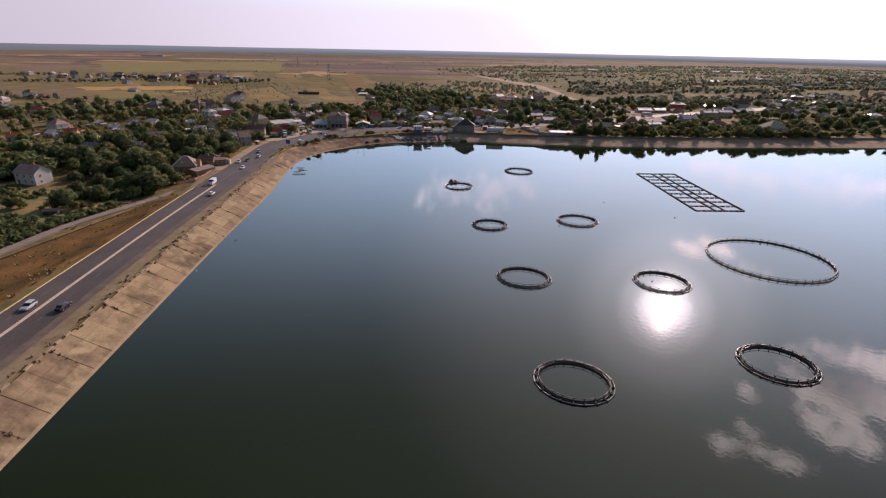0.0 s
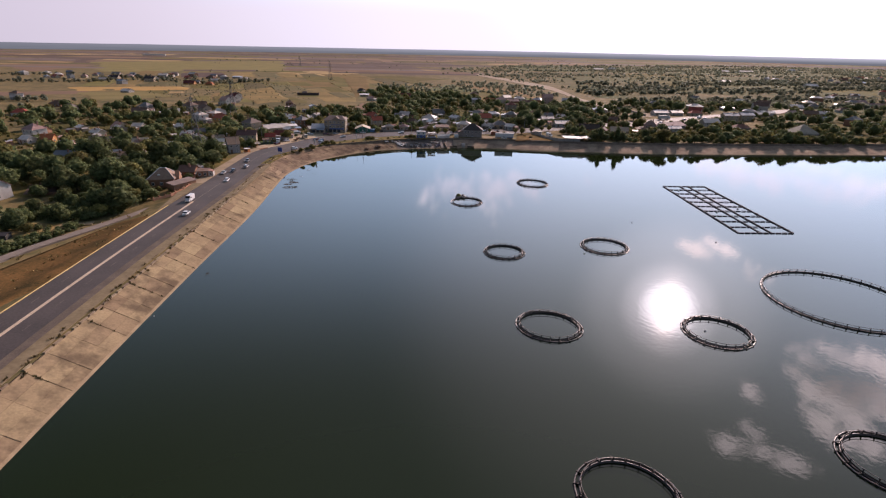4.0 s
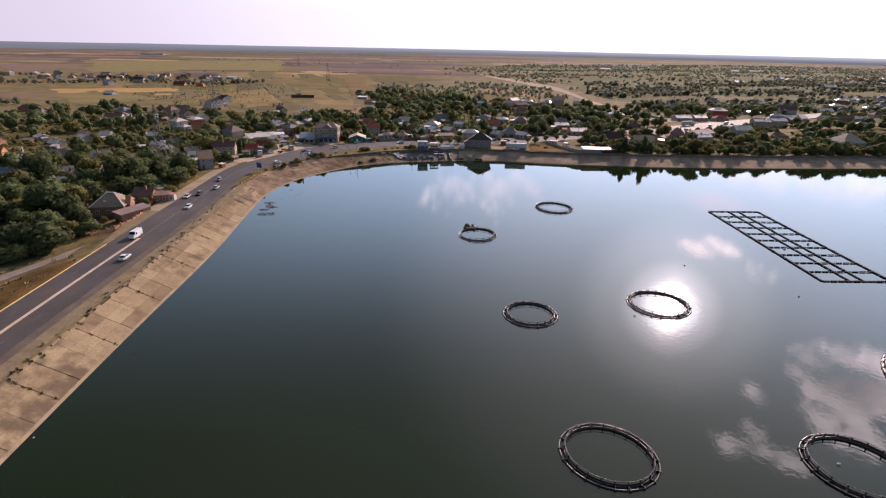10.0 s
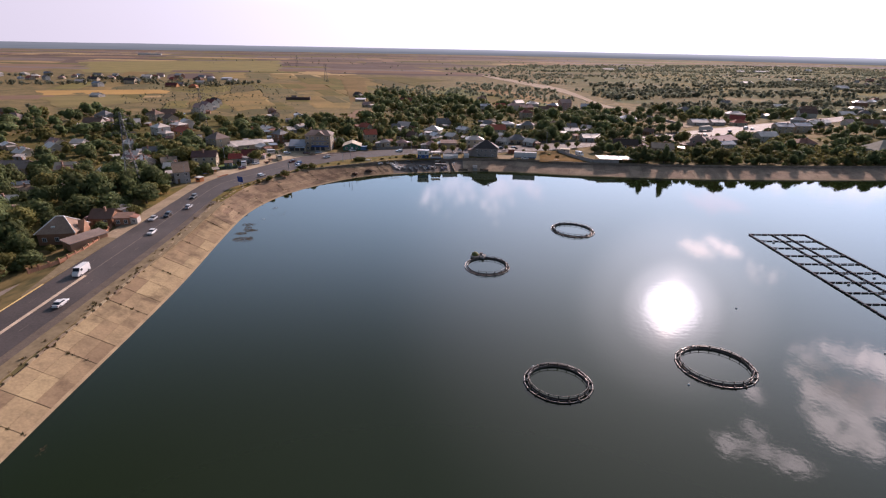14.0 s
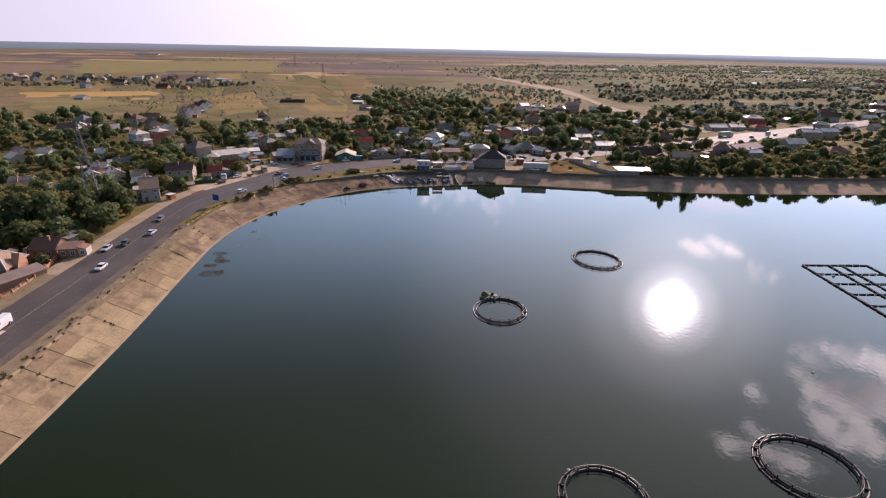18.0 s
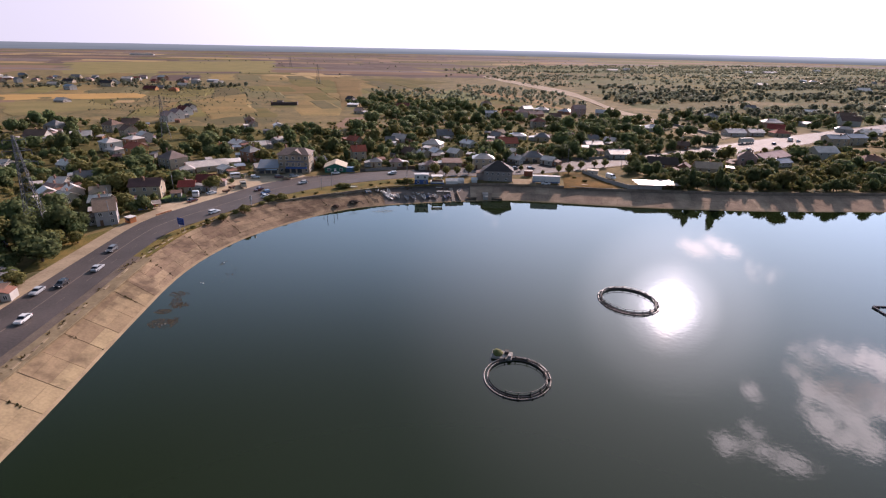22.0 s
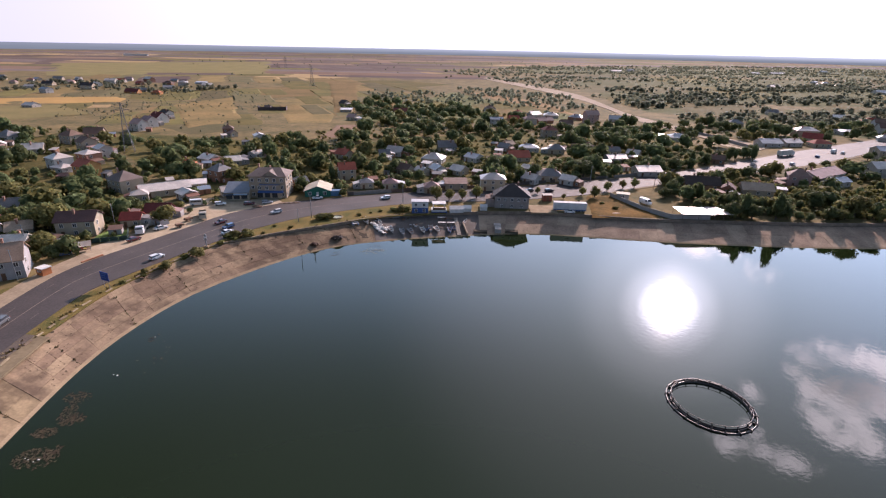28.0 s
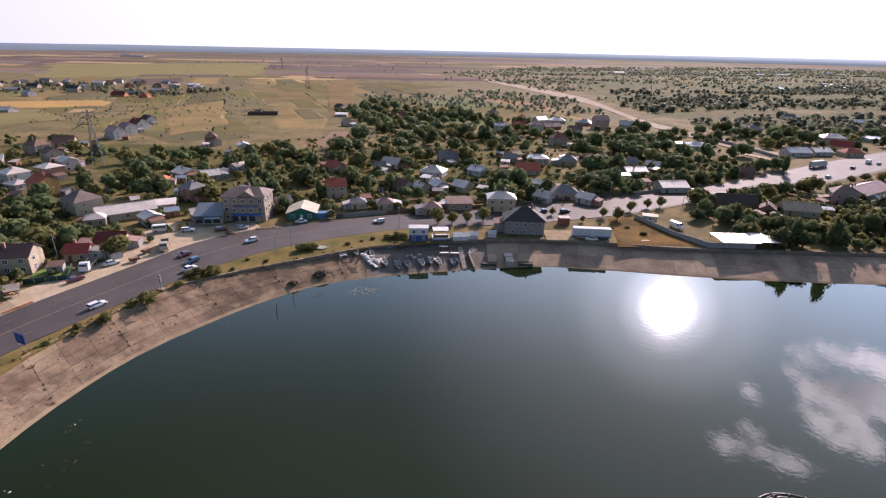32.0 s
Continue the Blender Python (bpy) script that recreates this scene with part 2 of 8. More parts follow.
GRAVEL = mat("gravel_shoulder", (.26, .205, .125), (.16, .125, .077), 0.25, .95, .15, fine=5, spec=.05)
FORECOURT = mat("dusty_forecourt", (.50, .40, .275), (.34, .27, .18), 0.2, .95, .2, fine=6, spec=.05)
FADED = mat("faded_paint", (.26, .21, .165), (.12, .098, .082), 0.8, .8, spec=.1)
PAINT = mat("road_paint", (.62, .49, .35), (.40, .31, .22), 0.8, .7)
YELLOW = mat("yellow_paint", (.66, .48, .16), (.46, .35, .16), 0.8, .7)
GRASS_DRY = mat("dry_grass_ground", (.25, .165, .055), (.082, .088, .028), 0.16, .95, .5, fine=16, spec=.05)
GROUND = mat("meadow_ground", (.252, .180, .080), (.09, .086, .040), 0.045, .95, .4, fine=7, spec=.05)
BLACK_PIPE = mat("black_pipe", (.042, .034, .032), (.085, .066, .06), 0.9, .38, 0, vary=.2, spec=.45)
PALE_PIPE = mat("weathered_pipe", (.27, .21, .185), (.13, .10, .088), 0.8, .42, 0, spec=.4)
NET = mat("net_rope", (.06, .05, .045), (.11, .09, .08), 2, .9)


def part(name, bm, material, parent=None, label="", smooth=False):
    """Links a bmesh as one mesh object under a thing or a part."""
    me = bpy.data.meshes.new(name)
    bm.to_mesh(me)
    bm.free()
    return part_me(name, me, material, parent, label, smooth)


def part_me(name, me, material, parent=None, label="", smooth=False):
    if material is not None and not me.materials:
        for x in (material if isinstance(material, (list, tuple)) else (material,)):
            me.materials.append(x)
    if smooth:
        me.polygons.foreach_set("use_smooth", [True] * len(me.polygons))
    ob = new(name, me)
    if parent is not None:
        ob.parent = parent
    if label:
        ob["label"] = label
    return ob


def mesh(name, verts, faces):
    me = bpy.data.meshes.new(name)
    me.from_pydata([tuple(v) for v in verts], [], faces)
    me.update()
    return me


def thing(name, label, category, m=None, group="", kind=""):
    e = new(name)
    e.empty_display_size = 0.5
    if m is not None:
        e.matrix_world = m
    return tagged(e, label, category, group, kind)


def box(bm, x0, y0, z0, x1, y1, z1, m=None):
    vs = [bm.verts.new(p) for p in ((x0, y0, z0), (x1, y0, z0), (x1, y1, z0), (x0, y1, z0), (x0, y0, z1), (x1, y0, z1), (x1, y1, z1), (x0, y1, z1))]
    if m is not None:
        for v in vs:
            v.co = m @ v.co
    for f in ((0, 3, 2, 1), (4, 5, 6, 7), (0, 1, 5, 4), (1, 2, 6, 5), (2, 3, 7, 6), (3, 0, 4, 7)):
        bm.faces.new([vs[i] for i in f])
    return vs


def boxed(*dims):
    bm = bmesh.new()
    box(bm, *dims)
    return bm


def tube(bm, a, b, r, n=6, r2=None):
    """A closed round bar from a to b."""
    a, b = Vector(a), Vector(b)
    q = (b - a).to_track_quat("Z", "Y").to_matrix()
    r2 = r if r2 is None else r2
    rings = []
    for p, rr in ((a, r), (b, r2)):
        rings.append([bm.verts.new(p + q @ Vector((math.cos(2 * math.pi * k / n) * rr, math.sin(2 * math.pi * k / n) * rr, 0))) for k in range(n)])
    for k in range(n):
        bm.faces.new((rings[0][k], rings[0][(k + 1) % n], rings[1][(k + 1) % n], rings[1][k]))
    bm.faces.new(rings[0][::-1])
    bm.faces.new(rings[1])


def ring(bm, R, z, r, n=64, k=6, a0=0.0, a1=2 * math.pi):
    """A round pipe bent into a circle of radius R, or an arc of it."""
    full = a1 - a0 > 6.28
    m = n if full else n + 1
    vs = []
    for i in range(m):
        a = a0 + (a1 - a0) * i / n
        vs.append([bm.verts.new(((R + r * math.cos(2 * math.pi * j / k)) * math.cos(a), (R + r * math.cos(2 * math.pi * j / k)) * math.sin(a), z + r * math.sin(2 * math.pi * j / k))) for j in range(k)])
    for i in range(n):
        p, q = vs[i], vs[(i + 1) % m]
        for j in range(k):
            bm.faces.new((p[j], q[j], q[(j + 1) % k], p[(j + 1) % k]))


def sample(pairs, step):
    """Samples two matched lines of control points (a and b) together: a list of (a, b) about every step metres."""
    A = [Vector(p[:2]) for p in pairs]
    B = [Vector(p[2:]) for p in pairs]
    res = []
    n = len(A)
    for i in range(n - 1):
        k = max(1, round(((A[i + 1] - A[i]).length + (B[i + 1] - B[i]).length) / 2 / step))
        for j in range(k):
            t = j / k
            row = []
            for P in (A, B):
                p0, p1, p2, p3 = P[max(i - 1, 0)], P[i], P[i + 1], P[min(i + 2, n - 1)]
                l0, l1, l2 = max((p1 - p0).length, 1e-3), (p2 - p1).length, max((p3 - p2).length, 1e-3)
                m1 = (p2 - p0) / (l0 + l1) * l1 if i > 0 else p2 - p1
                m2 = (p3 - p1) / (l1 + l2) * l1 if i < n - 2 else p2 - p1
                row.append((2 * t**3 - 3 * t**2 + 1) * p1 + (t**3 - 2 * t**2 + t) * m1 + (-2 * t**3 + 3 * t**2) * p2 + (t**3 - t**2) * m2)
            res.append(tuple(row))
    res.append((A[-1], B[-1]))
    return res

# ---- land, lake, embankment and roads ----
CREST = 4.5
# waterline x, y and crest x, y of the embankment
BANK = [(-62, -80, -71.5, -80), (-70.8, 62, -80.3, 62), (-75.4, 125, -85, 125), (-78.5, 171, -88.2, 171), (-81.5, 228, -92, 228), (-86, 271, -97, 272),
        (-87.8, 295, -100, 300), (-86, 312, -98.5, 322), (-80.5, 329.5, -92.5, 339.5), (-72, 343, -85.5, 355), (-60, 358, -70, 367.5), (-47, 368.5, -54, 377.5)]
BANK += [(-31, 374.5, -33, 389.8), (-8.6, 380, -11, 395), (18, 384.6, 21, 398.3), (37, 383.3, 40, 396.8), (61, 380, 64, 393), (88, 377.5, 90, 392.2), (130, 376.5, 131, 391.8),
         (187, 379.5, 188, 395), (245, 384.5, 245, 400.5), (330, 392, 330, 410), (520, 415, 520, 433), (800, 450, 800, 468)]
# right and left edge of the main road
ROAD = [(-78, -80, -92.5, -80), (-88.7, 86, -103, 86), (-92.2, 128, -106.2, 130), (-95.3, 170, -109.3, 172), (-99.5, 254, -114.5, 256), (-103.2, 300, -117.5, 302),
        (-103.4, 322, -118.5, 330), (-99.2, 332, -115.5, 342), (-93.7, 343.5, -110, 354), (-86.8, 357, -103, 369), (-77.7, 372, -94, 388), (-64.9, 385.6, -78, 403.5)]
ROAD += [(-48.6, 396, -58, 412.5), (-30.1, 404.8, -35, 421), (-8, 410, -10, 428.5), (11, 413.5, 9, 433), (33.5, 419.5, 28.6, 440), (58.4, 429, 52, 449), (88, 445, 80, 460),
         (122, 463.6, 113, 476), (178.6, 489.6, 168, 511), (243, 528, 228, 550), (420, 644, 411, 658)]


def smoothstep(a, b, x):
    t = min(1, max(0, (x - a) / (b - a)))
    return t * t * (3 - 2 * t)


def land(x, y):
    """Height of the ground: crest level by the lake, lower behind the dam road and out on the plain."""
    z = CREST
    left = -92.5 - (y + 80) * 0.0654
    if x < left:
        z -= 2.6 * smoothstep(0.5, 14, left - x) * (1 - smoothstep(215, 300, y))
    z -= 3.5 * smoothstep(560, 800, y)
    return z + 0.25 * noise.noise((x * 0.03, y * 0.03, 0)) * smoothstep(460, 600, max(y, -x * 1.5))


def lip(b):
    """Height of the top of the slope: level with the land by the dam, lower below the retaining wall of the bend and the far bank."""
    return 4.4 - 0.95 * smoothstep(-96, -42, b.x) * smoothstep(315, 350, b.y)


def build_land():
    line = sample(BANK, 7)
    n = len(line)
    offs = [0, 2.5, 5, 8, 12, 17, 24, 32, 42, 55, 70, 90, 115, 145, 180, 220, 270, 330, 400, 500, 650, 850, 1100, 1500, 2100, 3000, 4200, 5600]
    vs, fs = [], []
    for i, (a, b) in enumerate(line):
        if b.y < 300 and b.x < -80:
            ang = 180 + 25 * smoothstep(60, -80, b.y)
        elif b.x > 60:
            ang = 92 - 50 * smoothstep(60, 800, b.x)
        else:
            ang = 180 - 88 * smoothstep(-100, 40, b.x + (b.y - 300) * 0.25 - 20)
        d = Vector((math.cos(radians(ang)), math.sin(radians(ang))))
        for o in offs:
            p = b + d * o
            vs.append((p.x, p.y, land(p.x, p.y)))
    m = len(offs)
    for i in range(n - 1):
        for j in range(m - 1):
            fs.append((i * m + j, (i + 1) * m + j, (i + 1) * m + j + 1, i * m + j + 1))
    ob = part_me("ground", mesh("ground", vs, fs), GROUND, smooth=True)
    tagged(ob, "dry meadow land with brown and green patches", "ground", kind="structure")
    # bed of the embankment, under the slabs
    vs, fs = [], []
    for a, b in line:
        o = (a - b) * 0.45
        vs += [(b.x, b.y, lip(b)), (a.x, a.y, -0.22), (a.x + o.x, a.y + o.y, -2.6)]
    for i in range(n - 1):
        for j in range(2):
            fs.append((i * 3 + j, i * 3 + j + 1, i * 3 + 4 + j, i * 3 + 3 + j))
    bed = part_me("embankment", mesh("embankment", vs, fs), JOINT)
    tagged(bed, "sloping lake embankment of weathered concrete slabs with dark joints", "embankment", kind="structure")
    # lake
    me = mesh("lake_water", [(-130, -300, 0), (900, -300, 0), (900, 470, 0), (-130, 470, 0)], [(0, 1, 2, 3)])
    ob = part_me("lake_water", me, water_material())
    tagged(ob, "dark green still lake water with faint ripples", "water", kind="structure")
    return bed


BED = build_land()


def strip(name, pairs, z, material, label, category, u0=0.0, u1=1.0, step=6, thick=0.12):
    """A slab laid between two matched lines, from u0 to u1 across."""
    vs, fs = [], []
    line = sample(pairs, step)
    for a, b in line:
        p, q = a.lerp(b, u0), a.lerp(b, u1)
        for s in (p, q):
            h = land(s.x, s.y) + .35 if z is None else z
            vs += [(s.x, s.y, h), (s.x, s.y, h - thick)]
    for i in range(len(line) - 1):
        k = i * 4
        fs += [(k, k + 4, k + 6, k + 2), (k + 1, k + 5, k + 4, k), (k + 2, k + 6, k + 7, k + 3)]
    fs += [(0, 2, 3, 1), (len(vs) - 4, len(vs) - 3, len(vs) - 1, len(vs) - 2)]
    ob = part_me(name, mesh(name, vs, fs), material)
    return tagged(ob, label, category, kind="structure")


strip("road", ROAD, CREST + 0.16, ASPHALT, "worn grey asphalt main road along the lake", "road", thick=0.5)


def slab_row(lo, hi, u, v, t0=0.0, t1=1.0, lift=0.03, thick=0.14, gap=0.07):
    """Corners of one slope slab between two bank samples, u to v down the slope."""
    (a0, b0), (a1, b1) = lo, hi
    out = []
    L = max(0.5, (b1 - b0).length)
    g = gap / L
    for f, w in ((g, u), (1 - g, u), (1 - g, v), (g, v)):
        a, b = a0.lerp(a1, f), b0.lerp(b1, f)
        p = b.lerp(a, w)
        out.append(Vector((p.x, p.y, lip(b) + (-0.22 - lip(b)) * w)))
    nrm = (out[1] - out[0]).cross(out[3] - out[0]).normalized()
    if nrm.z < 0:
        nrm = -nrm
    return out, nrm


BOX_FACES = [(0, 1, 2, 3), (7, 6, 5, 4), (0, 4, 5, 1), (1, 5, 6, 2), (2, 6, 7, 3), (3, 7, 4, 0)]

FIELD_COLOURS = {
    "stubble": ((.295, .20, .085), (.16, .13, .058)), "ploughed": ((.115, .084, .07), (.15, .112, .093)), "green": ((.20, .16, .06), (.115, .108, .045)),
    "straw": ((.38, .265, .13), (.29, .205, .105)), "brown": ((.25, .165, .11), (.19, .13, .092)), "olive": ((.115, .108, .055), (.18, .148, .075)), "scrub": ((.108, .122, .058), (.178, .166, .078)),
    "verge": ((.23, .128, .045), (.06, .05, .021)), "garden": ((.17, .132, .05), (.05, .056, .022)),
    "meadow": ((.235, .185, .08), (.165, .145, .064)), "gold": ((.40, .24, .09), (.31, .19, .075)),
    # fallow earth greyed towards mauve: distance haze is mixed into the colour
    "hazed_fallow": ((.20, .152, .13), (.145, .118, .108)),
}
FIELD_LABEL = {"stubble": "dry yellow stubble field with faint mowing lines", "ploughed": "dark brown ploughed field", "green": "dull green meadow strip", "straw": "pale straw coloured field",
               "brown": "bare brown earth field", "olive": "olive green grazing land", "scrub": "dark green scrubland with dry patches", "verge": "orange-brown dry verge with dark weeds", "garden": "dark garden earth with patches of grass", "hazed_fallow": "dusty fallow field, mauve-brown with haze in its colour", "meadow": "pale olive-yellow hay meadow", "gold": "orange-gold stubble strip"}


def field(kind, x0, y0, x1, y1, x2, y2, x3, y3, lift=0.2):
    """A field between four corners, draped on the land."""
    c = [Vector((x0, y0)), Vector((x1, y1)), Vector((x2, y2)), Vector((x3, y3))]
    n = 14
    vs, fs = [], []
    for i in range(n + 1):
        for j in range(n + 1):
            p = c[0].lerp(c[1], i / n).lerp(c[3].lerp(c[2], i / n), j / n)
            w = 0.0 if 0 < i < n and 0 < j < n else 1.0
            q = p + Vector((noise.noise((p.x * .02, p.y * .02, 3)), noise.noise((p.x * .02, p.y * .02, 9)))) * 9 * w
            vs.append((q.x, q.y, land(q.x, q.y) + lift - .45 * w))
    for i in range(n):
        for j in range(n):
            a = i * (n + 1) + j
            fs.append((a, a + n + 1, a + n + 2, a + 1))
    c1, c2 = FIELD_COLOURS[kind]
    ob = part_me("field", mesh("field", vs, fs), mat("field_" + kind, c1, c2, {"verge": 0.11, "garden": .06, "scrub": .03}.get(kind, .024), .95, .4, fine=14, vary=.15, spec=.02), smooth=True)
    return tagged(ob, FIELD_LABEL[kind], "field", "fields on the plain", "structure")


field("meadow", -780, 1211, -403, 1364, -697, 2278, -1182, 1770, .6)
field("ploughed", -640, 1290, -470, 1350, -500, 1420, -680, 1360, .75)
field("gold", -500, 728, -372, 784, -416, 850, -556, 792, .6)
field("meadow", -380, 596, -336, 668, -420, 752, -486, 706, .6)
field("stubble", -212, 590, -189, 655, -290, 870, -316, 775, .6)
field("stubble", -120, 700, -111, 770, -188, 1235, -244, 1215, .6)
field("scrub", 205, 640, 560, 520, 900, 800, 196, 900, .17)
field("scrub", 192, 905, 905, 805, 1900, 1700, 185, 1600, .17)
field("scrub", 60, 1650, 1900, 1705, 3300, 3200, 250, 2700, .17)
field("scrub", 565, 500, 900, 520, 2600, 1700, 1850, 1650, .12)
field("scrub", -120, 640, 30, 660, 150, 700, -10, 1060, .1)
field("stubble", -143, 630, -107, 629, -158, 930, -236, 845)
field("brown", -104, 628, -100, 556, -80, 566, -84, 640)
field("stubble", -236, 850, -160, 935, -230, 1130, -330, 1010)
field("straw", -461, 764, -389, 806, -352, 729, -426, 700)
field("brown", -640, 640, -466, 764, -432, 712, -570, 590)
field("green", -753, 1174, -1000, 1640, -545, 1650, -438, 1330)
field("ploughed", -615, 1223, -537, 1291, -455, 1105, -529, 1062)
field("ploughed", -1025, 2665, -700, 2500, -360, 1590, -560, 1640)
field("ploughed", -340, 1560, -600, 2250, -206, 2161, -60, 1700)
field("straw", -330, 1540, -60, 1690, -20, 1600, -190, 1420)
field("ploughed", -190, 1400, -10, 1580, 127, 1488, -110, 1290)
field("straw", -430, 1310, -340, 1550, -200, 1400, -300, 1180)
field("green", -300, 1170, -120, 1290, 10, 1180, -150, 1010)
field("brown", -1220, 1460, -1100, 1620, -1010, 1600, -870, 1120)
field("straw", -1500, 1500, -1230, 1900, -1160, 1640, -1230, 1470)
field("ploughed", -1700, 1900, -1080, 2600, -1000, 2000, -1100, 1640)
field("brown", -1080, 2700, -500, 3300, 100, 2900, -250, 2250)
field("straw", -2400, 2600, -1700, 3300, -1400, 2900, -1900, 2200)
field("green", -1500, 2950, -900, 3500, -700, 3200, -1080, 2750)
field("ploughed", -600, 3350, 300, 4000, 700, 3600, 200, 2950)
field("straw", 100, 2300, 500, 2900, 900, 2900, 330, 2250)
field("brown", -2900, 3000, -2000, 4000, -1700, 3700, -2400, 2800)
field("olive", -246, 604, -190, 560, -156, 600, -240, 800)
field("stubble", -340, 780, -250, 830, -245, 700, -290, 640)
field("olive", 217, 690, 285, 655, 420, 860, 300, 960)
field("straw", -10, 1080, 90, 800, 130, 720, 110, 900)
field("stubble", 30, 640, 60, 620, 95, 770, 20, 860)
field("green", 340, 1000, 480, 980, 700, 1250, 480, 1300)
field("green", 560, 760, 700, 800, 760, 960, 600, 940)
field("olive", 150, 1300, 420, 1400, 600, 1750, 220, 1650)

field("olive", 235, 720, 430, 690, 520, 800, 300, 840)
field("green", 210, 830, 330, 870, 420, 1010, 195, 990)
field("olive", 430, 860, 620, 760, 800, 900, 560, 1000)
field("green", 640, 1010, 820, 930, 1050, 1150, 800, 1260)
field("olive", 200, 1060, 430, 1080, 520, 1250, 210, 1260)
field("green", -20, 800, 60, 700, 140, 780, 60, 900)
field("olive", 700, 1350, 1000, 1250, 1300, 1500, 950, 1650)
field("green", 450, 1400, 640, 1380, 800, 1650, 520, 1700)
field("green", -420, 830, -345, 790, -290, 900, -350, 1000)
field("olive", -520, 860, -440, 800, -380, 980, -480, 1020)


def far_fields():
    """The patchwork of long strips towards the horizon."""
    rng = random.Random(21)
    y = 1350
    while y < 4300:
        dy = rng.uniform(70, 150) * (y / 1350) ** 1.1
        x = -y * 1.0
        while x < y * (.62 if y < 2300 else 1.1):
            w = rng.uniform(250, 700)
            clear = not (x > -100 and x < 1700 and y < 2300)
            if clear and rng.random() < (.82 if y < 2300 else 1):
                k = dy * rng.uniform(.75, 1.0)
                s = rng.uniform(-60, 60)
                kind = rng.choice(("olive", "olive", "green", "brown", "hazed_fallow", "scrub")) if x > 150 else rng.choice(("ploughed", "ploughed", "ploughed", "straw", "hazed_fallow", "green", "hazed_fallow", "hazed_fallow", "brown", "olive"))
                # beyond 2500 m straw, stubble and green switch to the hazed colour
                field("hazed_fallow" if y > 2500 and kind in ("straw", "stubble", "green") else kind, x, y, x + w * .96, y + s * .3, x + w * .96 - 40, y + k + s * .3, x - 40, y + k, .25 + rng.uniform(0, .15))
            x += w
        y += dy




def meadow_strips():
    """Narrow plots of grass, stubble and bare earth between the village and the outlying houses."""
    rng = random.Random(62)
    for y0, y1, x0, n, w in ((690, 800, -430, 5, 34), (815, 960, -560, 8, 42), (1120, 1300, -760, 12, 52), (1000, 1190, -250, 5, 46), (605, 690, -290, 5, 26), (700, 795, -262, 7, 24), (800, 900, -235, 8, 30), (905, 1000, -330, 8, 36)):
        for i in range(n):
            if rng.random() < .22:
                continue
            x, s = x0 + i * w, (y1 - y0) * .42
            k = w * rng.uniform(.7, .95)
            field(rng.choice(("green", "olive", "green", "stubble", "olive", "stubble", "green")), x, y0, x + k, y0 + 12, x + k - s, y1 + 12, x - s, y1, .3 + rng.uniform(0, .15))


far_fields()
meadow_strips()
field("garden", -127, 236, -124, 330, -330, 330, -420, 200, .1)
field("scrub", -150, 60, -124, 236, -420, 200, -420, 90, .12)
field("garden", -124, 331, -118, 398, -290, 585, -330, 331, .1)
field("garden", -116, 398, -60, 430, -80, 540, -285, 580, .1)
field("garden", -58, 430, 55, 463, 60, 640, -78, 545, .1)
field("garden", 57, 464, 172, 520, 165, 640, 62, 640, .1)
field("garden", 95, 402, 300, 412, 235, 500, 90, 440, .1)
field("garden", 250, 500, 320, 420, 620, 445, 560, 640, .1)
strip("concrete_pad", [(176, 575, 182, 580), (184, 556, 190, 561), (189, 541, 194, 547)], None, FORECOURT, "pale concrete strip beside the lane", "yard", thick=.8)
strip("dirt_road", [(196, 545, 212, 560), (184, 588, 199, 610), (176, 660, 190, 692), (171, 712, 184, 784), (174, 810, 187, 921), (165, 950, 180, 1050), (60, 1400, 75, 1450)], None,
      mat("dirt_track", (.40, .32, .23), (.30, .235, .165), .08, .95, .3, spec=.05), "pale dusty dirt road across the meadows", "road", thick=1.0, step=20)


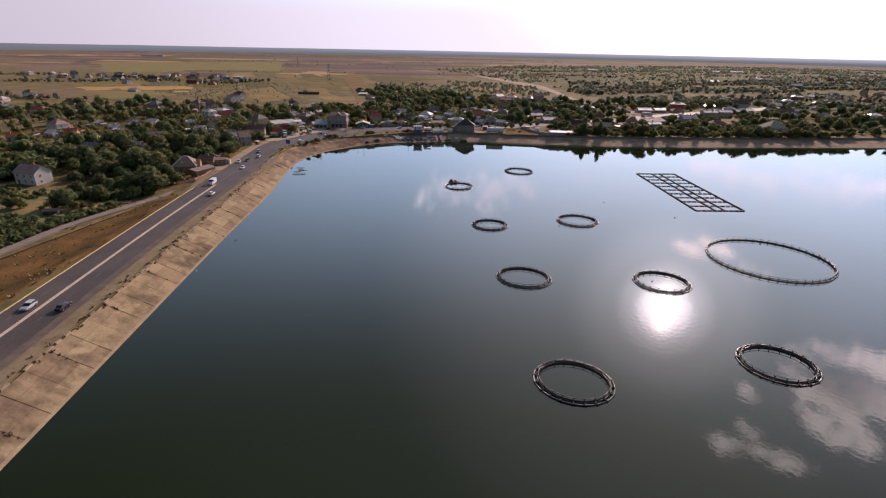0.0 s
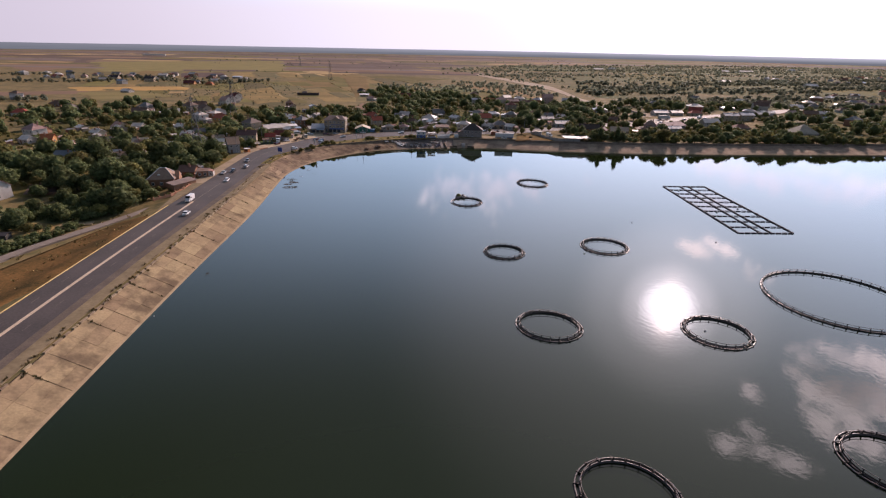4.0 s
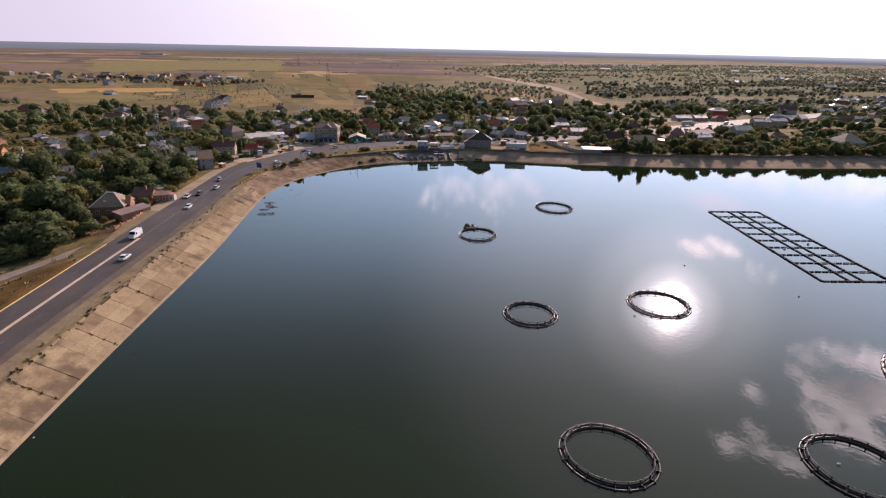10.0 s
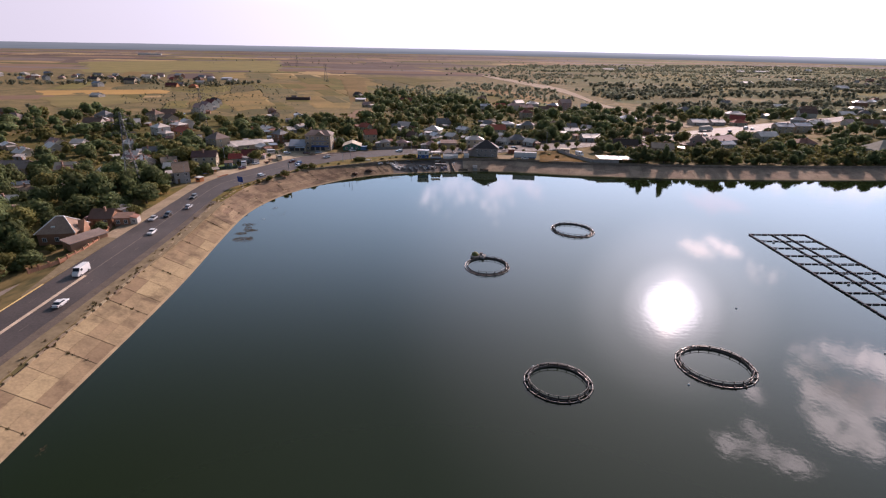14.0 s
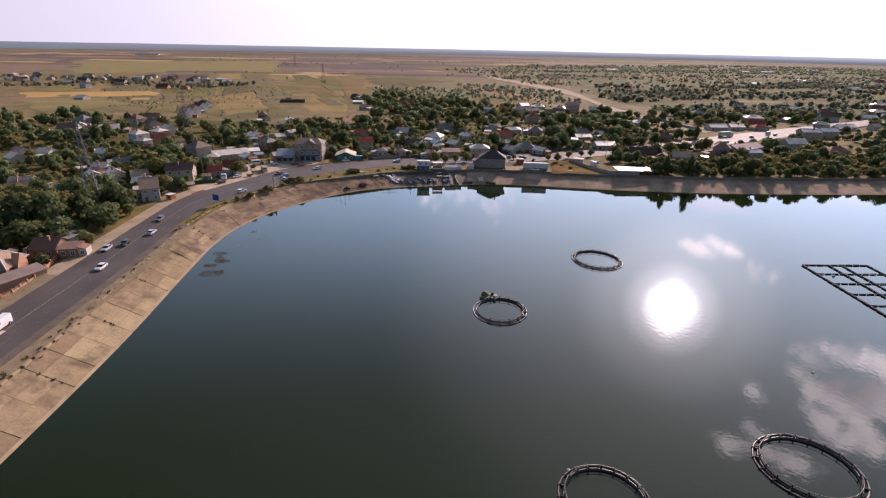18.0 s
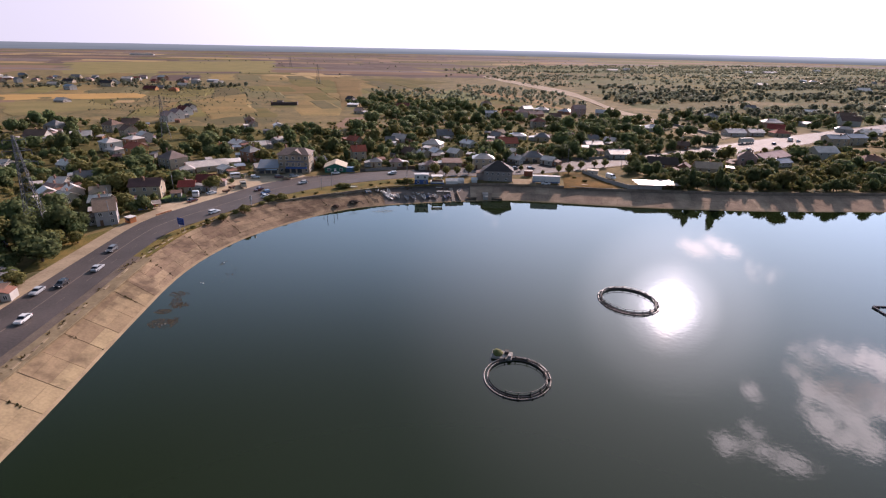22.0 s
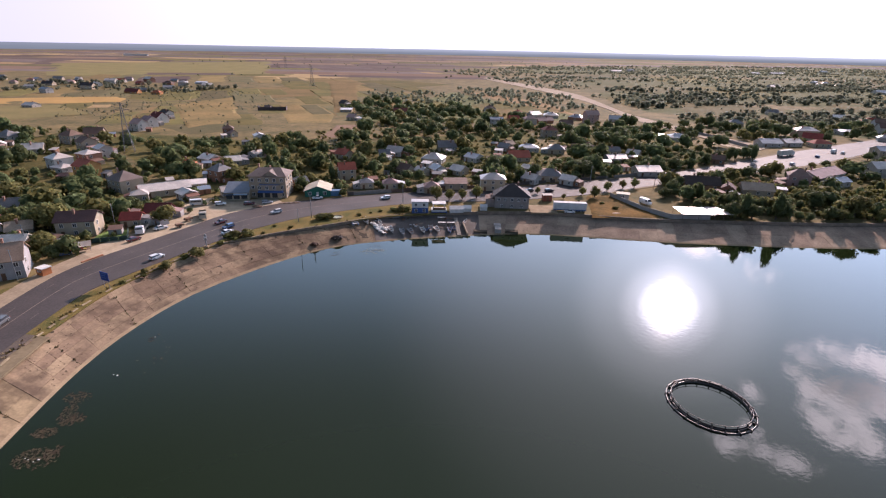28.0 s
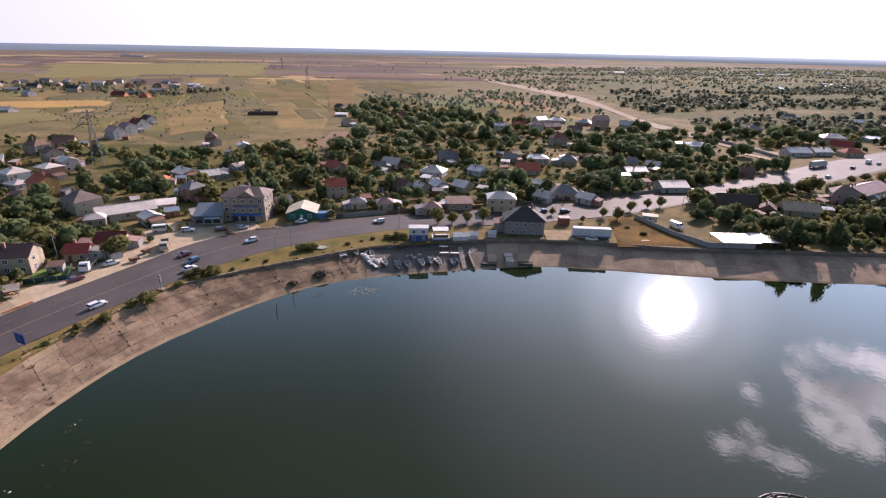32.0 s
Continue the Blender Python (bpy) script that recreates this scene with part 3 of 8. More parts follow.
def build_backdrop():
    """Distant plain and low woods on the horizon, haze painted into a glowing colour."""
    vs, fs = [], []
    n = 240
    for i in range(n + 1):
        a = radians(10 + 160 * i / n)
        top = 45 + 2.2 * noise.noise((i * 0.07, 0, 0)) + 1.0 * noise.noise((i * 0.31, 4, 0))
        for r, z in ((4680, -20), (4700, top * 0.55), (4720, top)):
            vs.append((r * math.cos(a), 110 + r * math.sin(a), z))
    for i in range(n):
        for j in range(2):
            fs.append((i * 3 + j, i * 3 + 3 + j, i * 3 + 4 + j, i * 3 + 1 + j))
    m = bpy.data.materials.new("far_haze")
    m.use_nodes = True
    nd, ln = m.node_tree.nodes, m.node_tree.links
    nd.remove(nd["Principled BSDF"])
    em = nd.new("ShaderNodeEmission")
    geo = nd.new("ShaderNodeNewGeometry")
    mp = nd.new("ShaderNodeMapping")
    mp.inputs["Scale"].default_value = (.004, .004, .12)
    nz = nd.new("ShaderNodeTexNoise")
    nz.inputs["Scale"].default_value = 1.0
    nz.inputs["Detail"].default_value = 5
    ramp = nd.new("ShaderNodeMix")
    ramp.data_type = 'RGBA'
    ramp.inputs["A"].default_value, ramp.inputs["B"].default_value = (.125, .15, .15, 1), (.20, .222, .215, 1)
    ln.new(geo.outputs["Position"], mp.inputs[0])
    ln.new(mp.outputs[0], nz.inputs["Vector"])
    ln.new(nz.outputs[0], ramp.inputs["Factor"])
    # paler haze painted in upwards and towards the sun's side
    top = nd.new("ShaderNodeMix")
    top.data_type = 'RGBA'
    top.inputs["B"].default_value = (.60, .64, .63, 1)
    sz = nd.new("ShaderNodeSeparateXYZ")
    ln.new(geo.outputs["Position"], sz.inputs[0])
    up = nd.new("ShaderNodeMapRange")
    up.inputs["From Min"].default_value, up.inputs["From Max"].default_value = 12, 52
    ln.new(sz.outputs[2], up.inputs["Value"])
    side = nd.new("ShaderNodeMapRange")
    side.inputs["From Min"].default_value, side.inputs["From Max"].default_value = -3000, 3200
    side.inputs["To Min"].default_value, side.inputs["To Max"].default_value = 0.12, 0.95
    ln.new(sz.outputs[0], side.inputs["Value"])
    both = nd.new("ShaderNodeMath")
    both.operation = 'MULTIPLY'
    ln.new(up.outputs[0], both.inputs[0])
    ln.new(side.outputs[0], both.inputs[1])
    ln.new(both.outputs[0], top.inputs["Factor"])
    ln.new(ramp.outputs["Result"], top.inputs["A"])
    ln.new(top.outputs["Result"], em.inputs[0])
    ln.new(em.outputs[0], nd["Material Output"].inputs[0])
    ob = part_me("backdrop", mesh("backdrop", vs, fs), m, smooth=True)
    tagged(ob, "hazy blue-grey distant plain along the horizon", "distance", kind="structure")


build_backdrop()

# ---- fish cages and raft ----


def fish_cage(x, y, R, posts, label, turn=0.0, rail=True, posts_span=(0, 360), pipe=0.17, pale=False, oval=1.0, along=0.0, single=False):
    """A floating ring of two pipes; a slack one is pulled oval: R along its long axis, R * oval across."""
    c = thing("fish_cage", label, "fish cage", pose(x, y, 0), group="floating fish cages")
    squeeze = pose(0, 0, 0, 0, 0, along) @ Matrix.Diagonal((1, oval, 1, 1)) @ pose(0, 0, 0, 0, 0, turn - along)
    gap = .24 if single else .78

    def ringed(name, rr, z, r, material, text="", k=6, a0=0.0, a1=2 * math.pi):
        bm = bmesh.new()
        ring(bm, rr, z, r, 72, k, a0, a1)
        bm.transform(squeeze)
        return part(name, bm, material, c, text, smooth=True)
    for rr in (R, R - gap):
        ringed("float_pipe", rr, 0.10, pipe, PALE_PIPE if pale else BLACK_PIPE)
    if rail:
        a0, a1 = radians(posts_span[0]), radians(posts_span[1])
        ringed("hand_rail", R - gap - .12, 1.0, 0.06, PALE_PIPE, "grey weathered hand rail", 5, a0, a1)
        ringed("middle_rail", R - gap - .06, 0.58, 0.03, NET, "", 4, a0, a1)
    proto = None
    for i in range(posts):
        a = posts_span[0] + (posts_span[1] - posts_span[0]) * i / posts
        if proto is None:
            bm = bmesh.new()
            box(bm, R - gap - .24, -0.14, -0.06, R + 0.24, 0.14, 0.34)
            tube(bm, (R - gap - .05, 0, 0.3), (R - gap - .14, 0, 1.08), 0.12, 6)
            tube(bm, (R - .12, 0, 0.3), (R - gap - .06, 0, 0.75), 0.06, 5)
            proto = part("bracket", bm, BRACKET, c, "dark pipe bracket with upright")
            o = proto
        else:
            o = new("bracket", proto.data)
            o.parent = c
        o.matrix_local = squeeze @ pose(0, 0, 0, 0, 0, a)
    # net from the rail into the water
    for name, lo_r, lo_z, hi_r, hi_z, text in (("net_collar", R - gap - .34, -.2, R - gap - .2, .42, "dark wet net collar"),):
        bm = bmesh.new()
        k = 72
        lo = [bm.verts.new((lo_r * math.cos(2 * math.pi * i / k), lo_r * math.sin(2 * math.pi * i / k), lo_z)) for i in range(k)]
        hi = [bm.verts.new((hi_r * math.cos(2 * math.pi * i / k), hi_r * math.sin(2 * math.pi * i / k), hi_z)) for i in range(k)]
        for i in range(k):
            bm.faces.new((lo[i], lo[(i + 1) % k], hi[(i + 1) % k], hi[i]))
        bm.transform(squeeze)
        part(name, bm, NET, c, text)
    return c


BRACKET = mat("bracket_plastic", (.018, .016, .016), (.032, .028, .026), 1.0, .6, spec=.2)


def build_cages():
    small = "round floating fish cage with dark pipes and low railing"
    for x, y, turn, oval, along in ((28.1, 89.2, 4, .91, 160), (24.9, 141.2, 10, .90, 160), (66.7, 139.9, 7, .94, 170), (54.9, 198.0, 3, .95, 0), (42.6, 287.3, 12, .94, 120), (76.0, 97.2, 0, .95, 170)):
        fish_cage(x, y, 8.35, 20, small if oval > .92 else "slack oval floating fish cage with dark pipes and low railing", turn, oval=oval, along=along)
    fish_cage(18.4, 190.5, 7.05, 18, "smaller round floating fish cage with dark pipes and railing", 0, oval=.95)
    fish_cage(7.2, 250.5, 7.4, 11, "round floating fish cage with pale pipes, railing on one side only", -118, True, (0, 250), 0.15, True, .95, 70)
    fish_cage(111.2, 160.2, 19.4, 48, "large round floating fish cage with many dark brackets", 0, True, (0, 360), 0.2, oval=.985, single=True)
    fish_cage(37.5, 49.5, 8.3, 20, small, 4)


build_cages()

# ---- embankment slabs, kerb, verges and road markings ----


def in_near(a):
    """The straight dam and the bend, which the camera passes close by."""
    return a.y > 40 and a.x < -26


def build_slabs():
    line = sample(BANK, 7)
    rng = random.Random(5)
    vs, fs = [], []
    rows = ((0.02, .31), (.314, .63), (.634, .94))
    courses = ((.02, .17), (.175, .36), (.364, .55), (.554, .75), (.755, .94))
    for i in range(len(line) - 1):
        near = in_near(line[i][0])
        for j, (u, v) in enumerate(courses if near and line[i][1].y > 285 else rows if near else ((.02, .46), (.465, .94))):
            c, nrm = slab_row(line[i], line[i + 1], u, v, gap=(.16 if i % 3 == 0 else .022) if line[i][1].y < 290 else (.03 if i % 3 == 0 else .012))
            lift = .05 + rng.uniform(0, .06 if line[i][1].y < 285 or not near else .05)
            top = [p + nrm * lift for p in c]
            low = [p - nrm * .05 for p in c]
            if near:
                me = mesh("slab", [*top, *low], BOX_FACES)
                me.materials.append(CONCRETE_BEND if line[i][1].y > 285 else CONCRETE)
                o = new("slab", me)
                o.parent = BED
            else:
                k = len(vs)
                vs += [*top, *low]
                fs += [tuple(k + q for q in f) for f in BOX_FACES]
    o = part_me("slab_rest", mesh("slab_rest", vs, fs), CONCRETE_REST, BED, "weathered concrete slope slabs of the far bank")
    o["kind"] = "stuff"
    # pale toe beam along the waterline
    vs, fs = [], []
    for a, b in line:
        p, q = b.lerp(a, .925), b.lerp(a, 1.08)
        zp, zq = lip(b) + (-.22 - lip(b)) * .91, lip(b) + (-.22 - lip(b)) * 1.10
        vs += [(p.x, p.y, zp + .16), (q.x, q.y, zq + .12), (q.x, q.y, zq - .4), (p.x, p.y, zp - .1)]
    for i in range(len(line) - 1):
        for j in range(4):
            fs.append((i * 4 + j, i * 4 + (j + 1) % 4, i * 4 + 4 + (j + 1) % 4, i * 4 + 4 + j))
    part_me("toe_beam", mesh("toe_beam", vs, fs), CONCRETE_PALE, BED, "pale concrete toe beam at the waterline")
    # broken kerb blocks along the crest
    proto = None
    line2 = sample(BANK, 3.1)
    for i in range(len(line2) - 1):
        b0, b1 = line2[i][1], line2[i + 1][1]
        if b0.y < 45 or b0.x > -36 or rng.random() < .16:
            continue
        if proto is None:
            bm = boxed(-1.25, -.24, -.25, 1.25, .24, .22)
            proto = bpy.data.meshes.new("kerb_block")
            bm.to_mesh(proto)
            bm.free()
            proto.materials.append(mat("kerb_stone", (.33, .25, .155), (.20, .15, .092), .6, .9, .3, vary=.3))
        o = new("kerb_block", proto)
        o.parent = BED
        ang = math.degrees(math.atan2(b1.y - b0.y, b1.x - b0.x))
        o.matrix_local = pose(b0.x, b0.y, CREST + .05, rng.uniform(-4, 4), rng.uniform(-2, 2), ang + rng.uniform(-4, 4)) @ Matrix.Diagonal((rng.uniform(.6, 1.15), 1, 1, 1))
    # retaining wall between the slope and the crest, round the bend and along the far bank
    vs, fs = [], []
    far = [q for q in sample(BANK, 6) if q[1].y > 322 and q[1].x > -96]
    for a, b in far:
        d = (b - a).normalized()
        p, q = b - d * .02, b + d * .35
        vs += [(p.x, p.y, lip(b) - .5), (p.x, p.y, CREST + .22), (q.x, q.y, CREST + .22), (q.x, q.y, lip(b) - .5)]
    for i in range(len(far) - 1):
        for j in range(4):
            fs.append((i * 4 + j, i * 4 + 4 + j, i * 4 + 4 + (j + 1) % 4, i * 4 + (j + 1) % 4))
    part_me("retaining_wall", mesh("retaining_wall", vs, fs), mat("wall_concrete", (.27, .205, .15), (.13, .10, .075), .4, .9, .3), BED, "weathered concrete retaining wall above the slope")
    # dark apron of the boat landing
    vs, fs = [], []
    ap = [q for q in sample(BANK, 3) if -42 < q[1].x < 2 and q[1].y > 350]
    for a, b in ap:
        for w in (.01, .97):
            p = b.lerp(a, w)
            vs.append((p.x, p.y, lip(b) + (-.22 - lip(b)) * w + .17))
    for i in range(len(ap) - 1):
        fs.append((i * 2, i * 2 + 1, i * 2 + 3, i * 2 + 2))
    part_me("landing_apron", mesh("landing_apron", vs, fs), mat("apron_dark", (.185, .15, .125), (.095, .08, .068), .3, .9, .3), BED, "dark mottled apron of the boat landing")


build_slabs()


def cut(pairs, y_end):
    """The road's control points up to y_end on the straight."""
    out = [p for p in pairs if p[1] < y_end]
    p, q = out[-1], pairs[len(out)]
    t = (y_end - p[1]) / (q[1] - p[1])
    return out + [tuple(a + (b - a) * t for a, b in zip(p, q))]


Z = CREST + .16
strip("hard_shoulder", ROAD[:6], Z - .012, mat("shoulder_asphalt", (.16, .128, .10), (.095, .077, .063), .3, .9, .2, fine=8, spec=.1), "cracked grey-brown hard shoulder of the road", "shoulder", -.17, -.004, thick=.3)
strip("gravel_path", ROAD[:6], Z - .03, GRAVEL, "pale gravel path beside the road", "path", -.42, -.172, thick=.4)
strip("verge", [(-99, 300, -103.1, 296), (-97.8, 322, -103.3, 318), (-92, 339.8, -99.1, 332), (-85, 355.3, -93.6, 343.5), (-77, 362.5, -86.7, 357), (-69.5, 368, -77.6, 372), (-53.6, 378, -64.8, 385.6), (-34, 388.6, -48.5, 396),
                (-22, 391.5, -30, 404.8), (-11, 394.2, -8, 410)], Z - .04, GRASS_DRY, "dry orange-brown grass verge above the lake", "verge", 0, 1, thick=.3)
strip("gravel_shoulder", ROAD[4:8], Z - .03, mat("pale_shoulder", (.38, .30, .205), (.25, .195, .13), .22, .95, .2, fine=6, spec=.05), "dusty brown gravel shoulder before the gardens", "shoulder", 1.004, 1.38, thick=.6)
strip("verge", [(-121.8, 290, -126.5, 286), (-122.9, 302, -130, 298), (-123.6, 318, -131.5, 312), (-123.2, 324, -126, 321)], Z - .05, GRASS_DRY, "dry yellow grass patch beside the gravel shoulder", "verge", thick=.6)
strip("gravel_shoulder", ROAD[7:12], Z - .03, FORECOURT, "wide dusty gravel shoulder in front of the houses", "shoulder", 1.004, 1.55, thick=.6)
strip("gravel_shoulder", [(-112.9, 214, -113.2, 214), (-113.9, 236, -118.5, 240), (-114.6, 256, -122.0, 257)], Z - .02, GRAVEL, "dusty gravel shoulder beside the road", "shoulder", thick=.6)
strip("gravel_yard", [(-110, 372, -113, 374), (-104.5, 382, -119, 393), (-98, 395, -113, 407), (-88, 404, -98, 410)], Z - .06, FORECOURT, "dusty gravel parking yard", "yard", thick=.6)
strip("gravel_shoulder", ROAD[-6:], Z - .03, GRAVEL, "dusty gravel shoulder along the widening road", "shoulder", 1.004, 1.12, thick=.6)
strip("gravel_shoulder", ROAD[-6:], Z - .03, GRAVEL, "dusty gravel shoulder along the widening road", "shoulder", -.1, -.004, thick=.6)
strip("median", cut(ROAD, 226), Z + .012, PAINT, "broad pale painted median strip", "road marking", .463, .532, thick=.02)
strip("centre_line", [(-98.2, 226, -112.7, 228)] + ROAD[4:], Z + .012, FADED, "thin worn centre line of the road", "road marking", .487, .503, thick=.02)
strip("yellow_kerb", cut(ROAD, 219), Z + .16, YELLOW, "raised kerb painted yellow", "kerb", 1.008, 1.022, thick=.5)
strip("side_track", [(-148, 90, -151, 90), (-138.7, 148, -142, 149), (-135.2, 174, -138.6, 175.5), (-127.2, 198, -130.4, 200.5), (-122, 214, -125, 217), (-115.5, 240, -119, 243)], 2.5,
      mat("track_surface", (.23, .19, .155), (.16, .13, .105), .2, .9, .2), "narrow grey side track below the dam road", "track", thick=.8)
strip("garden_path", [(-132, 203.5, -133.4, 207), (-148, 198.5, -148.6, 201.5), (-163, 193.5, -163.6, 196.5), (-178, 194, -178.6, 197)], 2.2, GRAVEL, "pale dirt path between gardens", "path", thick=.6)
field("verge", 44, 393.5, 53, 424, 64, 427, 75, 394.5, .3)
field("ploughed", -182, 238, -170, 239, -181, 256, -195, 257, .35)
field("stubble", -176, 190, -146, 188, -140, 204, -170, 206, .35)
field("verge", -95, -60, -105.8, 100, -149, 95, -165, -60, .3)
field("verge", -105.8, 100, -112.6, 212, -123, 212, -149, 95, .3)


def build_dashes():
    vs, fs = [], []
    line = sample(ROAD, 3)
    for u in (.25, .76):
        for i in range(0, len(line) - 1, 4):
            a0, b0 = line[i]
            a1, b1 = line[i + 1]
            k = len(vs)
            for a, b, du in ((a0, b0, -.003), (a1, b1, -.003), (a1, b1, .004), (a0, b0, .004)):
                p = a.lerp(b, u + du)
                vs.append((p.x, p.y, Z + .015))
            fs.append((k, k + 1, k + 2, k + 3))
    ob = part_me("lane_dashes", mesh("lane_dashes", vs, fs), FADED)
    tagged(ob, "worn dashed lane markings on the asphalt", "road marking", kind="stuff")


build_dashes()

# ---- village houses ----
ROOFS = {"brown": (.21, .13, .095), "mauvebrown": (.28, .18, .15), "silver": (.64, .555, .48), "white": (.78, .685, .595), "orange": (.52, .17, .07), "greybrown": (.26, .20, .17), "grey": (.25, .24, .235), "red": (.42, .10, .065),
         "darkred": (.19, .055, .045), "blue": (.42, .43, .44), "pink": (.46, .30, .26), "dark": (.07, .06, .06), "bluegrey": (.20, .24, .29), "darkbrown": (.085, .06, .05), "mauve": (.40, .28, .27),
         "redbrown": (.27, .13, .09), "maroon": (.15, .085, .075), "tan": (.34, .225, .16), "peach": (.52, .38, .27), "cream": (.52, .45, .34)}
ROOF_WORDS = {"silver": "silvery sheet-metal", "white": "pale sheet-metal", "orange": "orange tiled", "red": "red tiled", "darkred": "dark red", "blue": "bluish sheet-metal", "pink": "faded pinkish tiled",
              "bluegrey": "blue-grey", "greybrown": "grey-brown tiled", "darkbrown": "dark brown tiled", "redbrown": "red-brown tiled", "brown": "brown tiled", "mauve": "faded mauve metal", "mauvebrown": "faded mauve-brown tiled", "maroon": "dark maroon sheet", "tan": "tan tiled"}
WALLS = {"cream": (.43, .35, .25), "white": (.48, .44, .39), "brick": (.33, .17, .10), "orange": (.58, .29, .10), "pinkwall": (.50, .33, .29), "greywall": (.36, .34, .33), "bright": (.60, .56, .50)}
WALL_WORDS = {"cream": "cream", "white": "whitewashed", "brick": "brick", "orange": "orange", "pinkwall": "pinkish", "greywall": "grey", "bright": "white"}
SITES = []


def roof_mat(c):
    sheet = c in ("silver", "white", "blue", "bluegrey")
    b = ROOFS[c]
    return mat("roof_" + c, b, tuple(x * .68 for x in b), .35, .42 if sheet else .8, .3, metal=0, fine=8, vary=.16, spec=.5 if sheet else .25)


def wall_mat(c):
    b = WALLS[c]
    return mat("wall_" + c, b, tuple(x * .76 for x in b), .5, .9, .2, vary=.14)


GLASS = mat("window_glass", (.03, .035, .045), (.05, .055, .06), 1, .12, spec=.6)
FRAME_WHITE = mat("white_frame", (.68, .66, .62), (.58, .55, .5), 2, .6)
DOOR_WOOD = mat("door_wood", (.17, .09, .05), (.11, .06, .035), 2, .7)
CHIMNEY = mat("chimney_brick", (.33, .19, .13), (.24, .14, .10), 1.5, .9, .3)


def shade(name, col):
    return mat(name, col, tuple(x * .72 for x in col), .6, .8, .15)


def roof_slab(bm, pts, t=0.18):
    """A roof plane with thickness from its corners, seen from above anticlockwise."""
    top = [bm.verts.new(p) for p in pts]
    low = [bm.verts.new((p[0], p[1], p[2] - t)) for p in pts]
    bm.faces.new(top)
    bm.faces.new(low[::-1])
    n = len(pts)
    for i in range(n):
        bm.faces.new((top[i], low[i], low[(i + 1) % n], top[(i + 1) % n]))


WINDOW_MESH = {}


def window_meshes():
    if not WINDOW_MESH:
        bm = bmesh.new()
        for a in ((-.62, -.05, -.72, .62, .05, -.60), (-.62, -.05, .60, .62, .05, .72), (-.62, -.05, -.60, -.50, .05, .60), (.50, -.05, -.60, .62, .05, .60), (-.05, -.05, -.60, .05, .05, .60)):
            box(bm, *a)
        me = bpy.data.meshes.new("window")
        bm.to_mesh(me)
        me.materials.append(FRAME_WHITE)
        bm.free()
        WINDOW_MESH["frame"] = me
        bm = boxed(-.5, -.03, -.6, .5, .03, .6)
        me = bpy.data.meshes.new("pane")
        bm.to_mesh(me)
        me.materials.append(GLASS)
        bm.free()
        WINDOW_MESH["pane"] = me
    return WINDOW_MESH


def window(parent, x, y, z, turn, sx=1.0, sz=1.0):
    w = window_meshes()
    f = new("window", w["frame"])
    f.parent = parent
    f.matrix_local = pose(x, y, z, 0, 0, turn) @ Matrix.Diagonal((sx, 1, sz, 1))
    p = new("pane", w["pane"])
    p.parent = f
    return f


